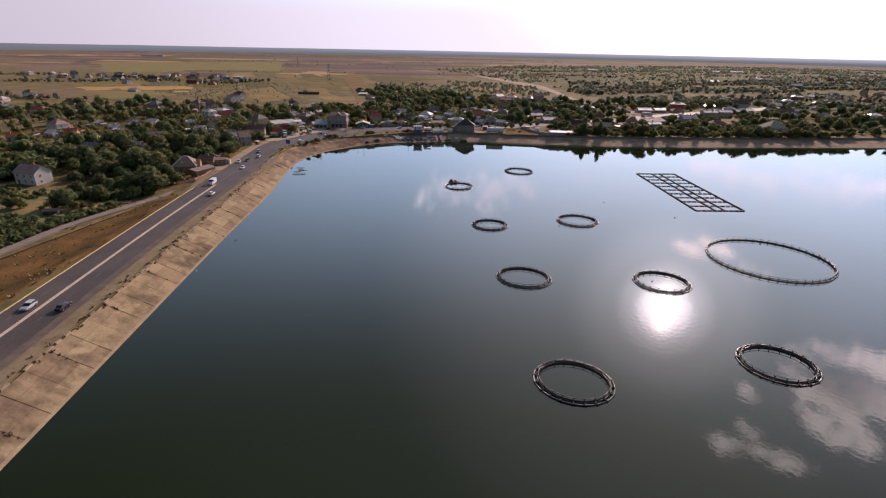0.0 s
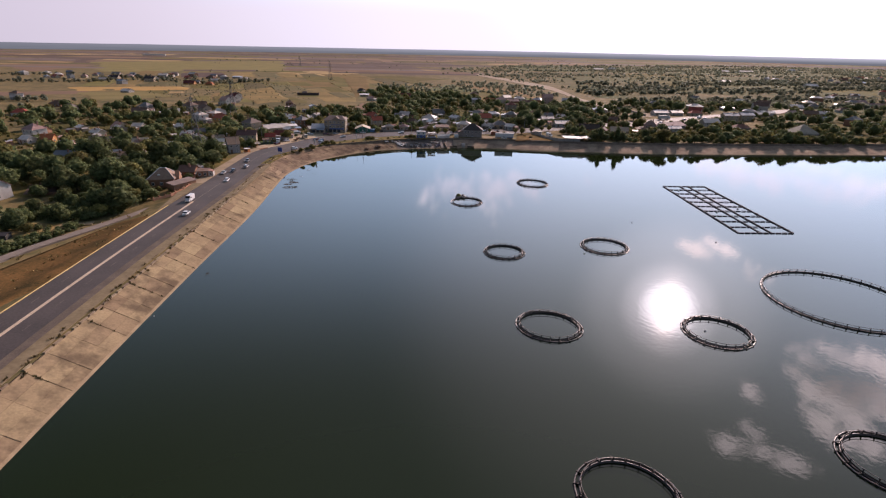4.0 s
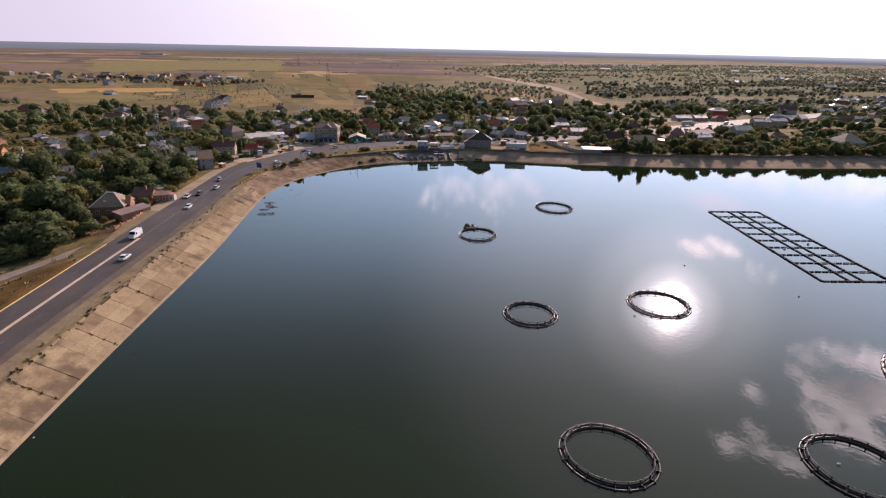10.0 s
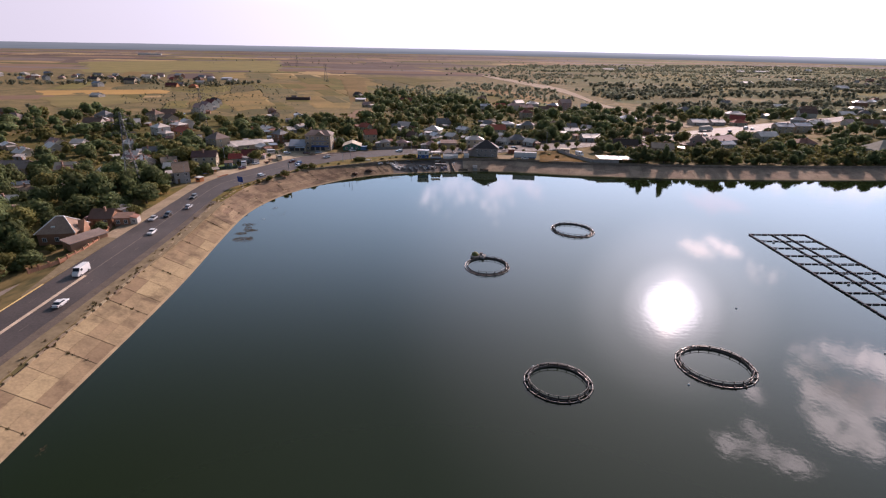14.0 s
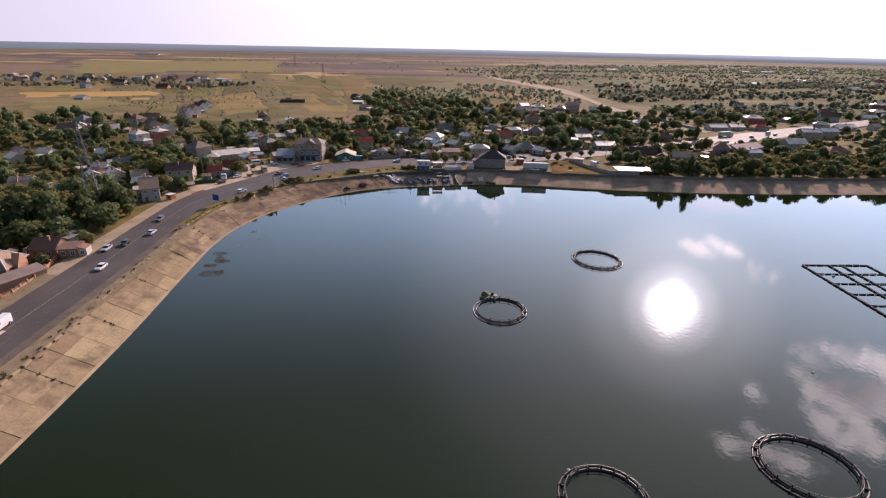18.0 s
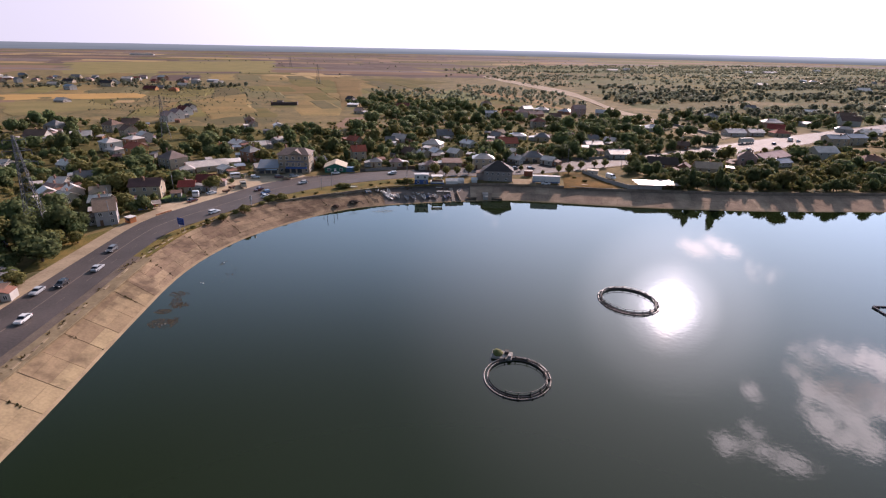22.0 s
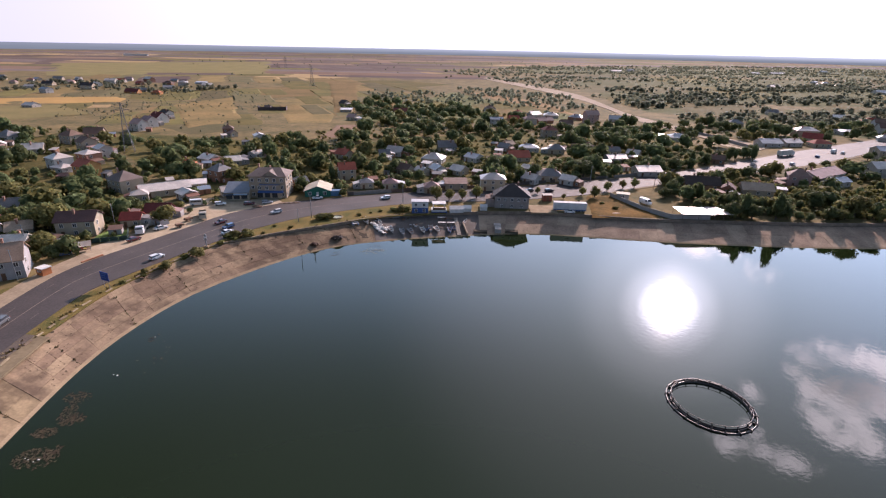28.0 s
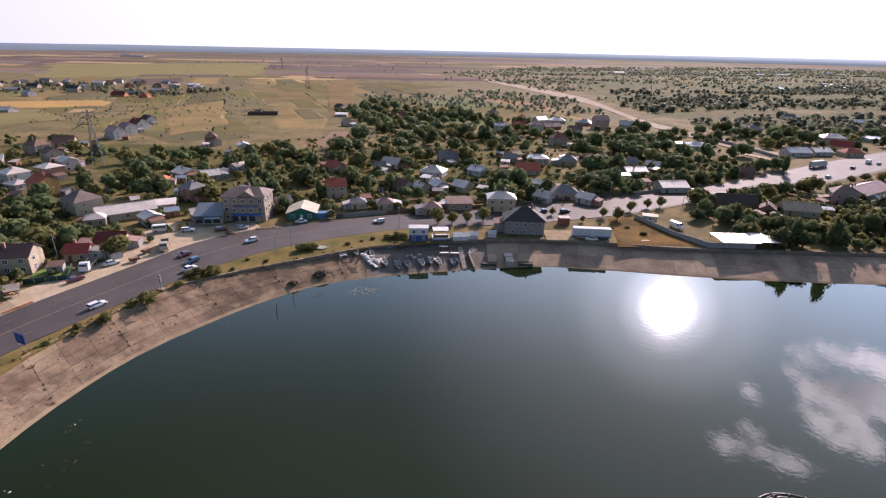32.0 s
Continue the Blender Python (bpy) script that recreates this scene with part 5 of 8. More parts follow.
def apartment_house():
    """Three-storey house with shops, dormer gable and a blue sign band."""
    SITES.append((-86.5, 416.5, 10))
    h = thing("apartment_house", "three-storey cream house with brown roof and blue shopfront", "building", pose(-86.5, 416.2, CREST, 0, 0, 2))
    cream = shade("ochre_plaster", (.37, .295, .21))
    part("wall", boxed(-7.6, -5.4, -.5, 7.6, 5.4, 9.4), cream, h)
    part("front_bay", boxed(-3.2, -6.4, 0, 5.6, -5.38, 6.2), cream, h)
    part("awning", boxed(-3.6, -7.6, 2.7, 6.6, -5.9, 3.4), shade("blue_sign", (.06, .13, .36)), h, "long blue shop sign and awning")
    part("balcony", boxed(-3.0, -7.0, 5.9, 5.4, -6.35, 6.1), shade("balcony_blue", (.12, .2, .42)), h)
    bm = bmesh.new()
    hip_roof(bm, 7.6, 5.4, 9.3, 2.6, .7, 4.6)
    rf = part("roof", bm, roof_mat("greybrown"), h)
    bm = bmesh.new()
    roof_slab(bm, ((-1.9, -5.9, 9.5), (1.3, -5.9, 11.6), (1.3, -1, 11.6), (-1.9, -1, 9.5)))
    roof_slab(bm, ((1.304, -5.9, 11.6), (4.5, -5.9, 9.5), (4.5, -1, 9.5), (1.304, -1, 11.6)))
    part("dormer_roof", bm, roof_mat("greybrown"), rf)
    bm = bmesh.new()
    vs = [bm.verts.new(p) for p in ((-1.7, -5.5, 9.2), (4.3, -5.5, 9.2), (1.3, -5.5, 11.4), (-1.7, -3, 9.2), (4.3, -3, 9.2), (1.3, -3, 11.4))]
    for f in ((0, 1, 2), (5, 4, 3), (0, 3, 4, 1), (1, 4, 5, 2), (2, 5, 3, 0)):
        bm.faces.new([vs[i] for i in f])
    part("dormer_gable", bm, cream, h)
    bm = boxed(-5.5, 1.5, 10, -4.8, 2.2, 13)
    part("chimney", bm, CHIMNEY, rf)
    for s in range(3):
        for i in range(5):
            x = -6.2 + i * 3.05
            inner = -3.2 < x < 5.6 and s < 2
            if s == 0 and inner:
                part("shop_window", boxed(x - 1.1, -6.47, .4, x + 1.1, -6.38, 2.5), GLASS, h)
            else:
                window(h, x, -6.43 if inner else -5.43, 1.6 + 3.0 * s, 0, 1.1, 1.1)
        for i in range(3):
            window(h, 7.63, -3.6 + 3.4 * i, 1.6 + 3 * s, 90, 1.0, 1.1)
            window(h, -7.63, -3.6 + 3.4 * i, 1.6 + 3 * s, 90, 1.0, 1.1)


def green_shop():
    SITES.append((-66.5, 419, 7))
    h = thing("green_house", "low green roadside house with pale cream gable roof", "house", pose(-67, 419, CREST, 0, 0, 8))
    a, b, e, r = 5.3, 5.2, 2.8, 1.9
    bm = bmesh.new()
    vs = [bm.verts.new(p) for p in ((-a, -b, -.4), (a, -b, -.4), (a, b, -.4), (-a, b, -.4), (-a, -b, e), (a, -b, e), (a, b, e), (-a, b, e), (0, -b, e + r), (0, b, e + r))]
    for f in ((0, 1, 5, 8, 4), (2, 3, 7, 9, 6), (1, 2, 6, 5), (3, 0, 4, 7)):
        bm.faces.new([vs[i] for i in f])
    part("wall", bm, shade("green_paint", (.03, .17, .115)), h, "dark green painted wall")
    bm = bmesh.new()
    o = .5
    roof_slab(bm, ((-a - o, -b - o, e - .1), (0, -b - o, e + r + .12), (0, b + o, e + r + .12), (-a - o, b + o, e - .1)))
    roof_slab(bm, ((0.004, -b - o, e + r + .12), (a + o, -b - o, e - .1), (a + o, b + o, e - .1), (0.004, b + o, e + r + .12)))
    part("roof", bm, roof_mat("cream"), h)
    part("door", boxed(-.5, -b - .06, 0, .5, -b + .02, 2.1), FRAME_WHITE, h)
    for x in (-3.2, 3.0):
        window(h, x, -b - .03, 1.5, 0, 1.2, 1)
    part("side_stall", boxed(5.4, -4.4, -.2, 9.8, -1.0, 2.2), shade("stall_blue", (.10, .2, .33)), h, "blue side stall")


def blue_shop():
    SITES.append((-97.5, 409, 6))
    h = thing("roadside_shop", "single-storey shop with dark shopfront and bluish metal roof", "shop", pose(-98, 410, CREST, 0, 0, 8))
    part("wall", boxed(-5, -3.5, -.4, 4.2, 4, 3.4), wall_mat("cream"), h)
    bm = bmesh.new()
    roof_slab(bm, ((-5.5, -4.1, 3.4), (4.6, -4.1, 3.4), (4.6, 4.4, 6.0), (-5.5, 4.4, 6.0)))
    part("roof", bm, roof_mat("bluegrey"), h)
    part("awning", boxed(-5.4, -5.6, 2.5, 4.4, -3.4, 2.75), shade("dark_awning", (.05, .07, .10)), h)
    for x in (-3.6, -.6, 2.4):
        part("shop_window", boxed(x - 1.2, -3.56, .5, x + 1.2, -3.48, 2.3), GLASS, h)
    part("sign_board", boxed(-1.2, -5.72, 2.75, 4.2, -5.6, 3.3), shade("pale_blue", (.45, .58, .7)), h)


def lakeside_house():
    """Grey two-storey house with a steep dark hip roof on the crest."""
    SITES.append((15.8, 407, 9))
    h = thing("lakeside_house", "grey two-storey lakeside house with steep dark hip roof", "house", pose(15.8, 406.8, CREST, 0, 0, -3))
    part("wall", boxed(-6.9, -3.9, -2.2, 6.9, 3.9, 5.1), shade("grey_render", (.30, .26, .235)), h)
    bm = bmesh.new()
    hip_roof(bm, 6.9, 3.9, 5.05, 4.4, .8, .9)
    rf = part("roof", bm, shade("dark_slate", (.085, .07, .064)), h)
    part("chimney", boxed(2.2, .4, 7.0, 2.8, 1.0, 10.0), CHIMNEY, rf)
    part("annex", boxed(-10.4, -2.6, -.4, -6.85, 3.2, 3.4), shade("annex_render", (.27, .23, .21)), h)
    bm = bmesh.new()
    roof_slab(bm, ((-10.8, -3.0, 3.4), (-6.86, -3.0, 4.2), (-6.86, 3.6, 4.2), (-10.8, 3.6, 3.4)))
    part("annex_roof", bm, roof_mat("brown"), h)
    for i in range(5):
        window(h, -5.3 + i * 2.65, -3.93, 3.7, 0, .9, .85)
    for i in range(3):
        window(h, -4 + i * 4, -3.93, 1.1, 0, .9, .8)
    for i in range(2):
        window(h, 6.93, -1.8 + 3.4 * i, 3.6, 90)
    t = thing("terrace", "pale concrete terrace on the crest", "terrace", pose(27, 402.6, CREST), kind="structure")
    part("terrace_slab", boxed(-4.2, -5.2, -.3, 6.6, 5.2, .25), CONCRETE_PALE, t)


def brick_villa():
    """Brick house with broken hip roof, lean-to and fence beside the dam road."""
    SITES.append((-132, 257, 9))
    h = thing("brick_villa", "red-brick house with brown roof edged in white", "house", pose(-133, 257.5, 3.4, 0, 0, 12))
    brick, brown = wall_mat("brick"), roof_mat("tan")
    part("wall", boxed(-5.5, -5, -.8, 5.5, 5, 3.6), brick, h)
    bm = bmesh.new()
    hip_roof(bm, 5.5, 5, 3.55, 4.2, .5, 1.2)
    rf = part("roof", bm, brown, h)
    bm = bmesh.new()
    for p, q in (((-6, -5.5, 3.6), (-1.2, 0, 7.85)), ((6, -5.5, 3.6), (1.2, 0, 7.85)), ((6, 5.5, 3.6), (1.2, 0, 7.85)), ((-1.2, 0, 7.85), (1.2, 0, 7.85))):
        tube(bm, p, q, .17, 6)
    part("hip_edging", bm, FRAME_WHITE, rf, "white edging along the hips")
    bm = bmesh.new()
    vs = [bm.verts.new(p) for p in ((5.45, -2.4, 3.0), (7.0, -2.4, 3.0), (7.0, 2.4, 3.0), (5.45, 2.4, 3.0), (5.0, 0, 6.4), (7.0, 0, 6.4))]
    for f in ((0, 1, 5, 4), (1, 2, 5), (2, 3, 4, 5)):
        bm.faces.new([vs[i] for i in f])
    # bay in a paler brick, the sunlight on it put into the colour
    part("gable_bay", bm, shade("lit_brick", (.45, .24, .14)), h)
    part("bay_wall", boxed(5.45, -2.4, -.6, 6.98, 2.4, 3.02), brick, h)
    window(h, 7.0, -1.1, 1.4, 90)
    window(h, 7.0, 1.1, 1.4, 90)
    for i in range(3):
        window(h, -3.6 + 3.6 * i, -5.03, 1.5, 0)
    part("skylight", boxed(-1.6, -3.6, 4.5, -.6, -2.6, 5.5), FRAME_WHITE, rf)
    s = thing("lean_to", "long brown lean-to shed beside the brick house", "shed", pose(-122.5, 252.5, 4.0, 0, 0, 68))
    part("wall", boxed(-6, -2, -.6, 6, 2, 2.2), brick, s)
    bm = bmesh.new()
    roof_slab(bm, ((-6.4, -2.4, 2.1), (6.4, -2.4, 2.1), (6.4, 2.4, 2.9), (-6.4, 2.4, 2.9)))
    part("roof", bm, roof_mat("greybrown"), s)
    f = thing("brick_fence", "low orange brick fence with pillars beside the gravel shoulder", "fence", pose(0, 0, 0))
    pts = [(-122.5, 228.5), (-119.2, 236), (-118.2, 245), (-119.4, 254), (-122.5, 264), (-125, 271)]
    mb = shade("fence_brick", (.42, .20, .11))
    for i in range(len(pts) - 1):
        (x0, y0), (x1, y1) = pts[i], pts[i + 1]
        n = 3
        for k in range(n):
            ax, ay = x0 + (x1 - x0) * k / n, y0 + (y1 - y0) * k / n
            L = math.hypot(x1 - x0, y1 - y0) / n
            g = math.degrees(math.atan2(y1 - y0, x1 - x0))
            o = part("panel", boxed(.2, -.1, 0, L - .2, .1, 1.1), mb, f)
            o.matrix_local = pose(ax, ay, CREST - .5, 0, 0, g)
            o = part("pillar", boxed(-.22, -.22, 0, .22, .22, 1.7), mb, f)
            o.matrix_local = pose(ax, ay, CREST - .5, 0, 0, g)


def white_house():
    SITES.append((-193, 236, 10))
    SITES.append((-184, 222, 9))
    house(-194, 233.5, -14, 12, 8.5, 2, "pink", "bright", "gable", "large white two-storey house with low grey-brown roof")


apartment_house()
green_shop()
blue_shop()
lakeside_house()
brick_villa()
white_house()


def dam_gardens():
    """Low dark shed and a garden plot fence below the dam road."""
    h = thing("garden_hut", "low dark tarred hut beside the garden path", "hut", pose(-152.4, 187.4, land(-152, 187) + .1, 0, 0, 10))
    part("wall", boxed(-2.6, -1.6, -.4, 2.6, 1.6, 1.7), shade("tarred_board", (.05, .045, .04)), h)
    bm = bmesh.new()
    roof_slab(bm, ((-3, -2, 1.7), (3, -2, 1.7), (3, 0, 2.4), (-3, 0, 2.4)), .1)
    roof_slab(bm, ((-3, .004, 2.4), (3, .004, 2.4), (3, 2, 1.7), (-3, 2, 1.7)), .1)
    part("roof", bm, roof_mat("dark"), h)
    part("door", boxed(-.4, -1.66, 0, .4, -1.58, 1.5), DOOR_WOOD, h)
    f = thing("plot_fence", "reddish wooden fence along a bare garden plot", "fence", pose(0, 0, 0))
    for k in range(24):
        x, y = -182 + k * .5, 238 + k * .04
        o = part("slat", boxed(-.12, -.04, -.2, .12, .04, 1.5), shade("fence_rust", (.26, .13, .07)), f)
        o.matrix_local = pose(x, y, land(x, y))


dam_gardens()


def garage_row():
    g = thing("garage", "grey garage with a pale metal door by the roadside", "garage", pose(-128.5, 281, 4.2, 0, 0, 70))
    part("wall", boxed(-3.2, -3, -.8, 3.2, 3, 2.7), wall_mat("greywall"), g)
    part("roof", boxed(-3.5, -3.3, 2.7, 3.5, 3.3, 2.9), roof_mat("grey"), g)
    part("door", boxed(-1.5, -3.08, 0, 1.5, -2.98, 2.3), shade("blue_door", (.25, .32, .38)), g)
    k = thing("kiosk", "orange-red roadside kiosk with white roof", "kiosk", pose(-122.1, 331, CREST, 0, 0, -20))
    part("body", boxed(-1.3, -1.2, 0, 1.3, 1.2, 2.1), shade("kiosk_red", (.55, .19, .06)), k)
    part("roof", boxed(-1.5, -1.4, 2.1, 1.5, 1.4, 2.3), FRAME_WHITE, k)
    part("hatch", boxed(-.8, -1.26, 1.0, .8, -1.18, 1.8), GLASS, k)
    k = thing("kiosk", "red-brown metal kiosk on dry grass", "kiosk", pose(32.3, 416, CREST, 0, 0, 4))
    part("body", boxed(-1.9, -1.4, 0, 1.9, 1.4, 2.6), shade("rust_red", (.26, .085, .05)), k)
    part("roof", boxed(-2.1, -1.6, 2.6, 2.1, 1.6, 2.75), shade("pale_lid", (.5, .42, .36)), k)
    part("door", boxed(-.5, -1.46, 0, .5, -1.38, 2.0), DOOR_WOOD, k)
    # walled yard with a hut
    w = thing("yard_wall", "pale concrete yard wall with posts", "wall", pose(0, 0, 0))
    pts = [(62, 424), (65.6, 414), (69, 405), (76.5, 394), (92, 393.5)]
    for i in range(len(pts) - 1):
        (x0, y0), (x1, y1) = pts[i], pts[i + 1]
        n = 4
        L, g = math.hypot(x1 - x0, y1 - y0) / n, math.degrees(math.atan2(y1 - y0, x1 - x0))
        for k in range(n):
            o = part("panel", boxed(.1, -.09, -.2, L - .1, .09, 1.9), shade("yard_concrete", (.36, .33, .30)), w)
            o.matrix_local = pose(x0 + (x1 - x0) * k / n, y0 + (y1 - y0) * k / n, CREST, 0, 0, g)
            o = part("post", boxed(-.12, -.14, -.2, .12, .14, 2.1), shade("yard_concrete", (.36, .33, .30)), w)
            o.matrix_local = pose(x0 + (x1 - x0) * k / n, y0 + (y1 - y0) * k / n, CREST, 0, 0, g)
    h = thing("yard_hut", "small white flat-roofed hut in a walled yard", "hut", pose(66.5, 421, CREST, 0, 0, -20))
    part("wall", boxed(-2.6, -1.8, 0, 2.6, 1.8, 2.5), wall_mat("white"), h)
    part("roof", boxed(-2.9, -2.1, 2.5, 2.9, 2.1, 2.7), roof_mat("cream"), h)
    window(h, 0, -1.83, 1.5, 0)
    for x, y, a, b, lab in ((87.0, 397.3, 6.6, 4.6, "open carport with glaring white sheet roof"), (97.2, 398.2, 3.6, 4.6, "small open shed with white sheet roof")):
        SITES.append((x, y, a + 1))
        c = thing("carport", lab, "carport", pose(x, y, CREST, 0, 0, 2))
        bm = bmesh.new()
        roof_slab(bm, ((-a, -b, 2.5), (a, -b, 2.3), (a, b, 2.55), (-a, b, 2.7)), .12)
        part("roof", bm, roof_mat("white"), c)
        for px in (-a + .3, 0, a - .3):
            for py in (-b + .3, b - .3):
                bm = bmesh.new()
                tube(bm, (px, py, -.2), (px, py, 2.4), .07)
                part("post", bm, BLACK_PIPE, c)
    lawn()


def lawn():
    """Front lawn with a dark fence on its two roadsides."""
    edge = [(-127.2, 361.5), (-125.8, 369.0), (-119.8, 366.6), (-115.4, 358.6), (-125.0, 355.0)]
    l = thing("lawn", "bright green front lawn with dark fence", "lawn", pose(0, 0, 0), kind="structure")
    top = [(x, y, CREST + .34) for x, y in edge]
    low = [(x, y, CREST - .2) for x, y in edge]
    n = len(edge)
    part_me("turf", mesh("turf", top + low, [tuple(range(n))[::-1]] + [(i, (i + 1) % n, (i + 1) % n + n, i + n) for i in range(n)]), mat("lawn_green", (.15, .23, .04), (.10, .16, .032), .5, .95, .4), l)
    for (x0, y0), (x1, y1) in ((edge[4], edge[3]), (edge[3], edge[2])):
        L, g, m = math.hypot(x1 - x0, y1 - y0), math.degrees(math.atan2(y1 - y0, x1 - x0)), 4
        for k in range(m):
            o = part("fence_panel", boxed(.05, -.07, -.1, L / m - .05, .07, 1.5), shade("dark_green_fence", (.03, .065, .05)), l, "dark green fence panel")
            o.matrix_local = pose(x0 + (x1 - x0) * k / m, y0 + (y1 - y0) * k / m, CREST, 0, 0, g)


def forecourt():
    """Market stall, handcarts and planks on the gravel before the houses."""
    t = thing("market_stall", "roadside stall under a sagging white tarpaulin", "stall", pose(-123.0, 347.6, CREST + .13, 0, 0, 35))
    for px in (-2.4, 2.4):
        for py in (-1.4, 1.4):
            bm = bmesh.new()
            tube(bm, (px, py, -.2), (px, py, 2.3 + .2 * py), .06)
            part("post", bm, GALV_POST, t)
    bm = bmesh.new()
    rows = [[bm.verts.new((-2.8 + 5.6 * i / 6, -1.7 + 3.4 * j / 4, 2.35 + .2 * (-1.7 + .85 * j) - .28 * math.sin(math.pi * i / 6) * math.sin(math.pi * j / 4))) for j in range(5)] for i in range(7)]
    for i in range(6):
        for j in range(4):
            bm.faces.new((rows[i][j], rows[i + 1][j], rows[i + 1][j + 1], rows[i][j + 1]))
    bmesh.ops.solidify(bm, geom=list(bm.faces), thickness=.04)
    part("tarpaulin", bm, shade("tarp_white", (.66, .60, .54)), t, "sagging white tarpaulin")
    part("flap", boxed(-2.8, -1.86, 1.3, .6, -1.8, 2.0), shade("tarp_red", (.42, .11, .07)), t, "red cloth flap")
    part("table", boxed(-2.2, -1.2, .7, 2.2, .4, .8), DOOR_WOOD, t)
    for px, py, c in ((-1.5, -.6, (.5, .2, .05)), (-.3, -.5, (.16, .24, .06)), (.9, -.6, (.45, .33, .1))):
        part("crate", boxed(px - .45, py - .35, .8, px + .45, py + .35, 1.1), shade("crate_%d" % int(c[0] * 100), c), t, "crate of produce")
    p = thing("plank_row", "long orange planks lying on the gravel", "planks", pose(-116.0, 341.9, CREST + .14, 0, 0, 66.5))
    for k in range(4):
        part("plank", boxed(-3.2 + k * 1.65, -.25 + .1 * (k % 2), 0, -1.65 + k * 1.65, .25 + .1 * (k % 2), .4), shade("plank_orange", (.46, .20, .10)), p)
    for x, y, g in ((-104.6, 371.6, 40), (-104.9, 378.6, 70)):
        c = thing("cart", "small brown two-wheeled farm cart on gravel", "cart", pose(x, y, CREST + .13, 0, 0, g), "farm carts")
        part("bed", boxed(-1.4, -.8, .6, 1.4, .8, .75), DOOR_WOOD, c)
        for s in (-1, 1):
            part("side_board", boxed(-1.4, s * .8 - .04, .754, 1.4, s * .8 + .04, 1.15), DOOR_WOOD, c)
            wheel(c, 0, s * .95, .42, .14)
        part("load", boxed(-1.2, -.68, .754, 1.0, .68, 1.3), shade("cart_load", (.30, .17, .10)), c)
        bm = bmesh.new()
        tube(bm, (1.4, 0, .68), (2.6, 0, .25), .05)
        part("shaft", bm, DOOR_WOOD, c)


def long_wall():
    """Dark wall and pale concrete strip along the lane behind the wide road."""
    w = thing("lane_wall", "long grey concrete panel wall along a dirt lane", "wall", pose(0, 0, 0))
    pts = [(183, 649), (187.5, 624), (191.5, 599), (193.5, 575), (195.5, 553)]
    for (x0, y0), (x1, y1) in zip(pts, pts[1:]):
        L, g, m = math.hypot(x1 - x0, y1 - y0), math.degrees(math.atan2(y1 - y0, x1 - x0)), 7
        for k in range(m):
            o = part("panel", boxed(.06, -.09, -.4, L / m - .06, .09, 2.2), shade("lane_concrete", (.27, .24, .22)), w)
            o.matrix_local = pose(x0 + (x1 - x0) * k / m, y0 + (y1 - y0) * k / m, land(x0, y0), 0, 0, g)


GALV_POST = mat("stall_steel", (.30, .30, .30), (.22, .22, .22), 1, .5, metal=.4)
garage_row()


def lattice_pylon(x, y, z, height, base, turn, label):
    p = thing("lattice_pylon", label, "pylon", pose(x, y, z, 0, 0, turn))
    steel = mat("pylon_steel", (.15, .155, .17), (.10, .105, .115), 1, .6, metal=.3)
    top = .55

    def corner(i, t):
        w = base * (1 - t) ** 1.25 * .5 + top * .5
        return Vector(((-w, w, w, -w)[i], (-w, -w, w, w)[i], height * t))
    for i in range(4):
        for k in range(4):
            bm = bmesh.new()
            tube(bm, corner(i, k / 4), corner(i, (k + 1) / 4), .10, 5)
            part("leg", bm, steel, p)
    for k in range(10):
        t0, t1 = (k / 10) ** .9, ((k + 1) / 10) ** .9
        for i in range(4):
            j = (i + 1) % 4
            for a, b in ((corner(i, t0), corner(j, t1)), (corner(j, t0), corner(i, t1)), (corner(i, t1), corner(j, t1))):
                bm = bmesh.new()
                tube(bm, a, b, .045, 4)
                part("brace", bm, steel, p)
    for t, L in ((.74, 4.6), (.85, 3.8), (.95, 3.0)):
        for s in (-1, 1):
            tip = (s * L, 0, height * t + .2)
            for name, a, r in (("arm_bar", (0, .3, height * t), .09), ("arm_bar", (0, -.3, height * t), .09), ("arm_stay", (0, 0, height * t + 1.3), .07), ("insulator", (s * L, 0, height * t - 1.3), .1)):
                bm = bmesh.new()
                tube(bm, a, tip, r, 5)
                part(name, bm, steel, p)


lattice_pylon(-145, 318, 3.6, 33.5, 5.6, 25, "grey lattice power pylon among garden trees")
lattice_pylon(-197, 498, 4.3, 28.5, 5.0, 25, "grey lattice power pylon beside a meadow")
lattice_pylon(-237, 1075, 1.0, 32, 7.0, 25, "grey lattice power pylon far out on the fields")
lattice_pylon(-470, 1700, 1.0, 32, 7.0, 25, "grey lattice power pylon far out on the plain")


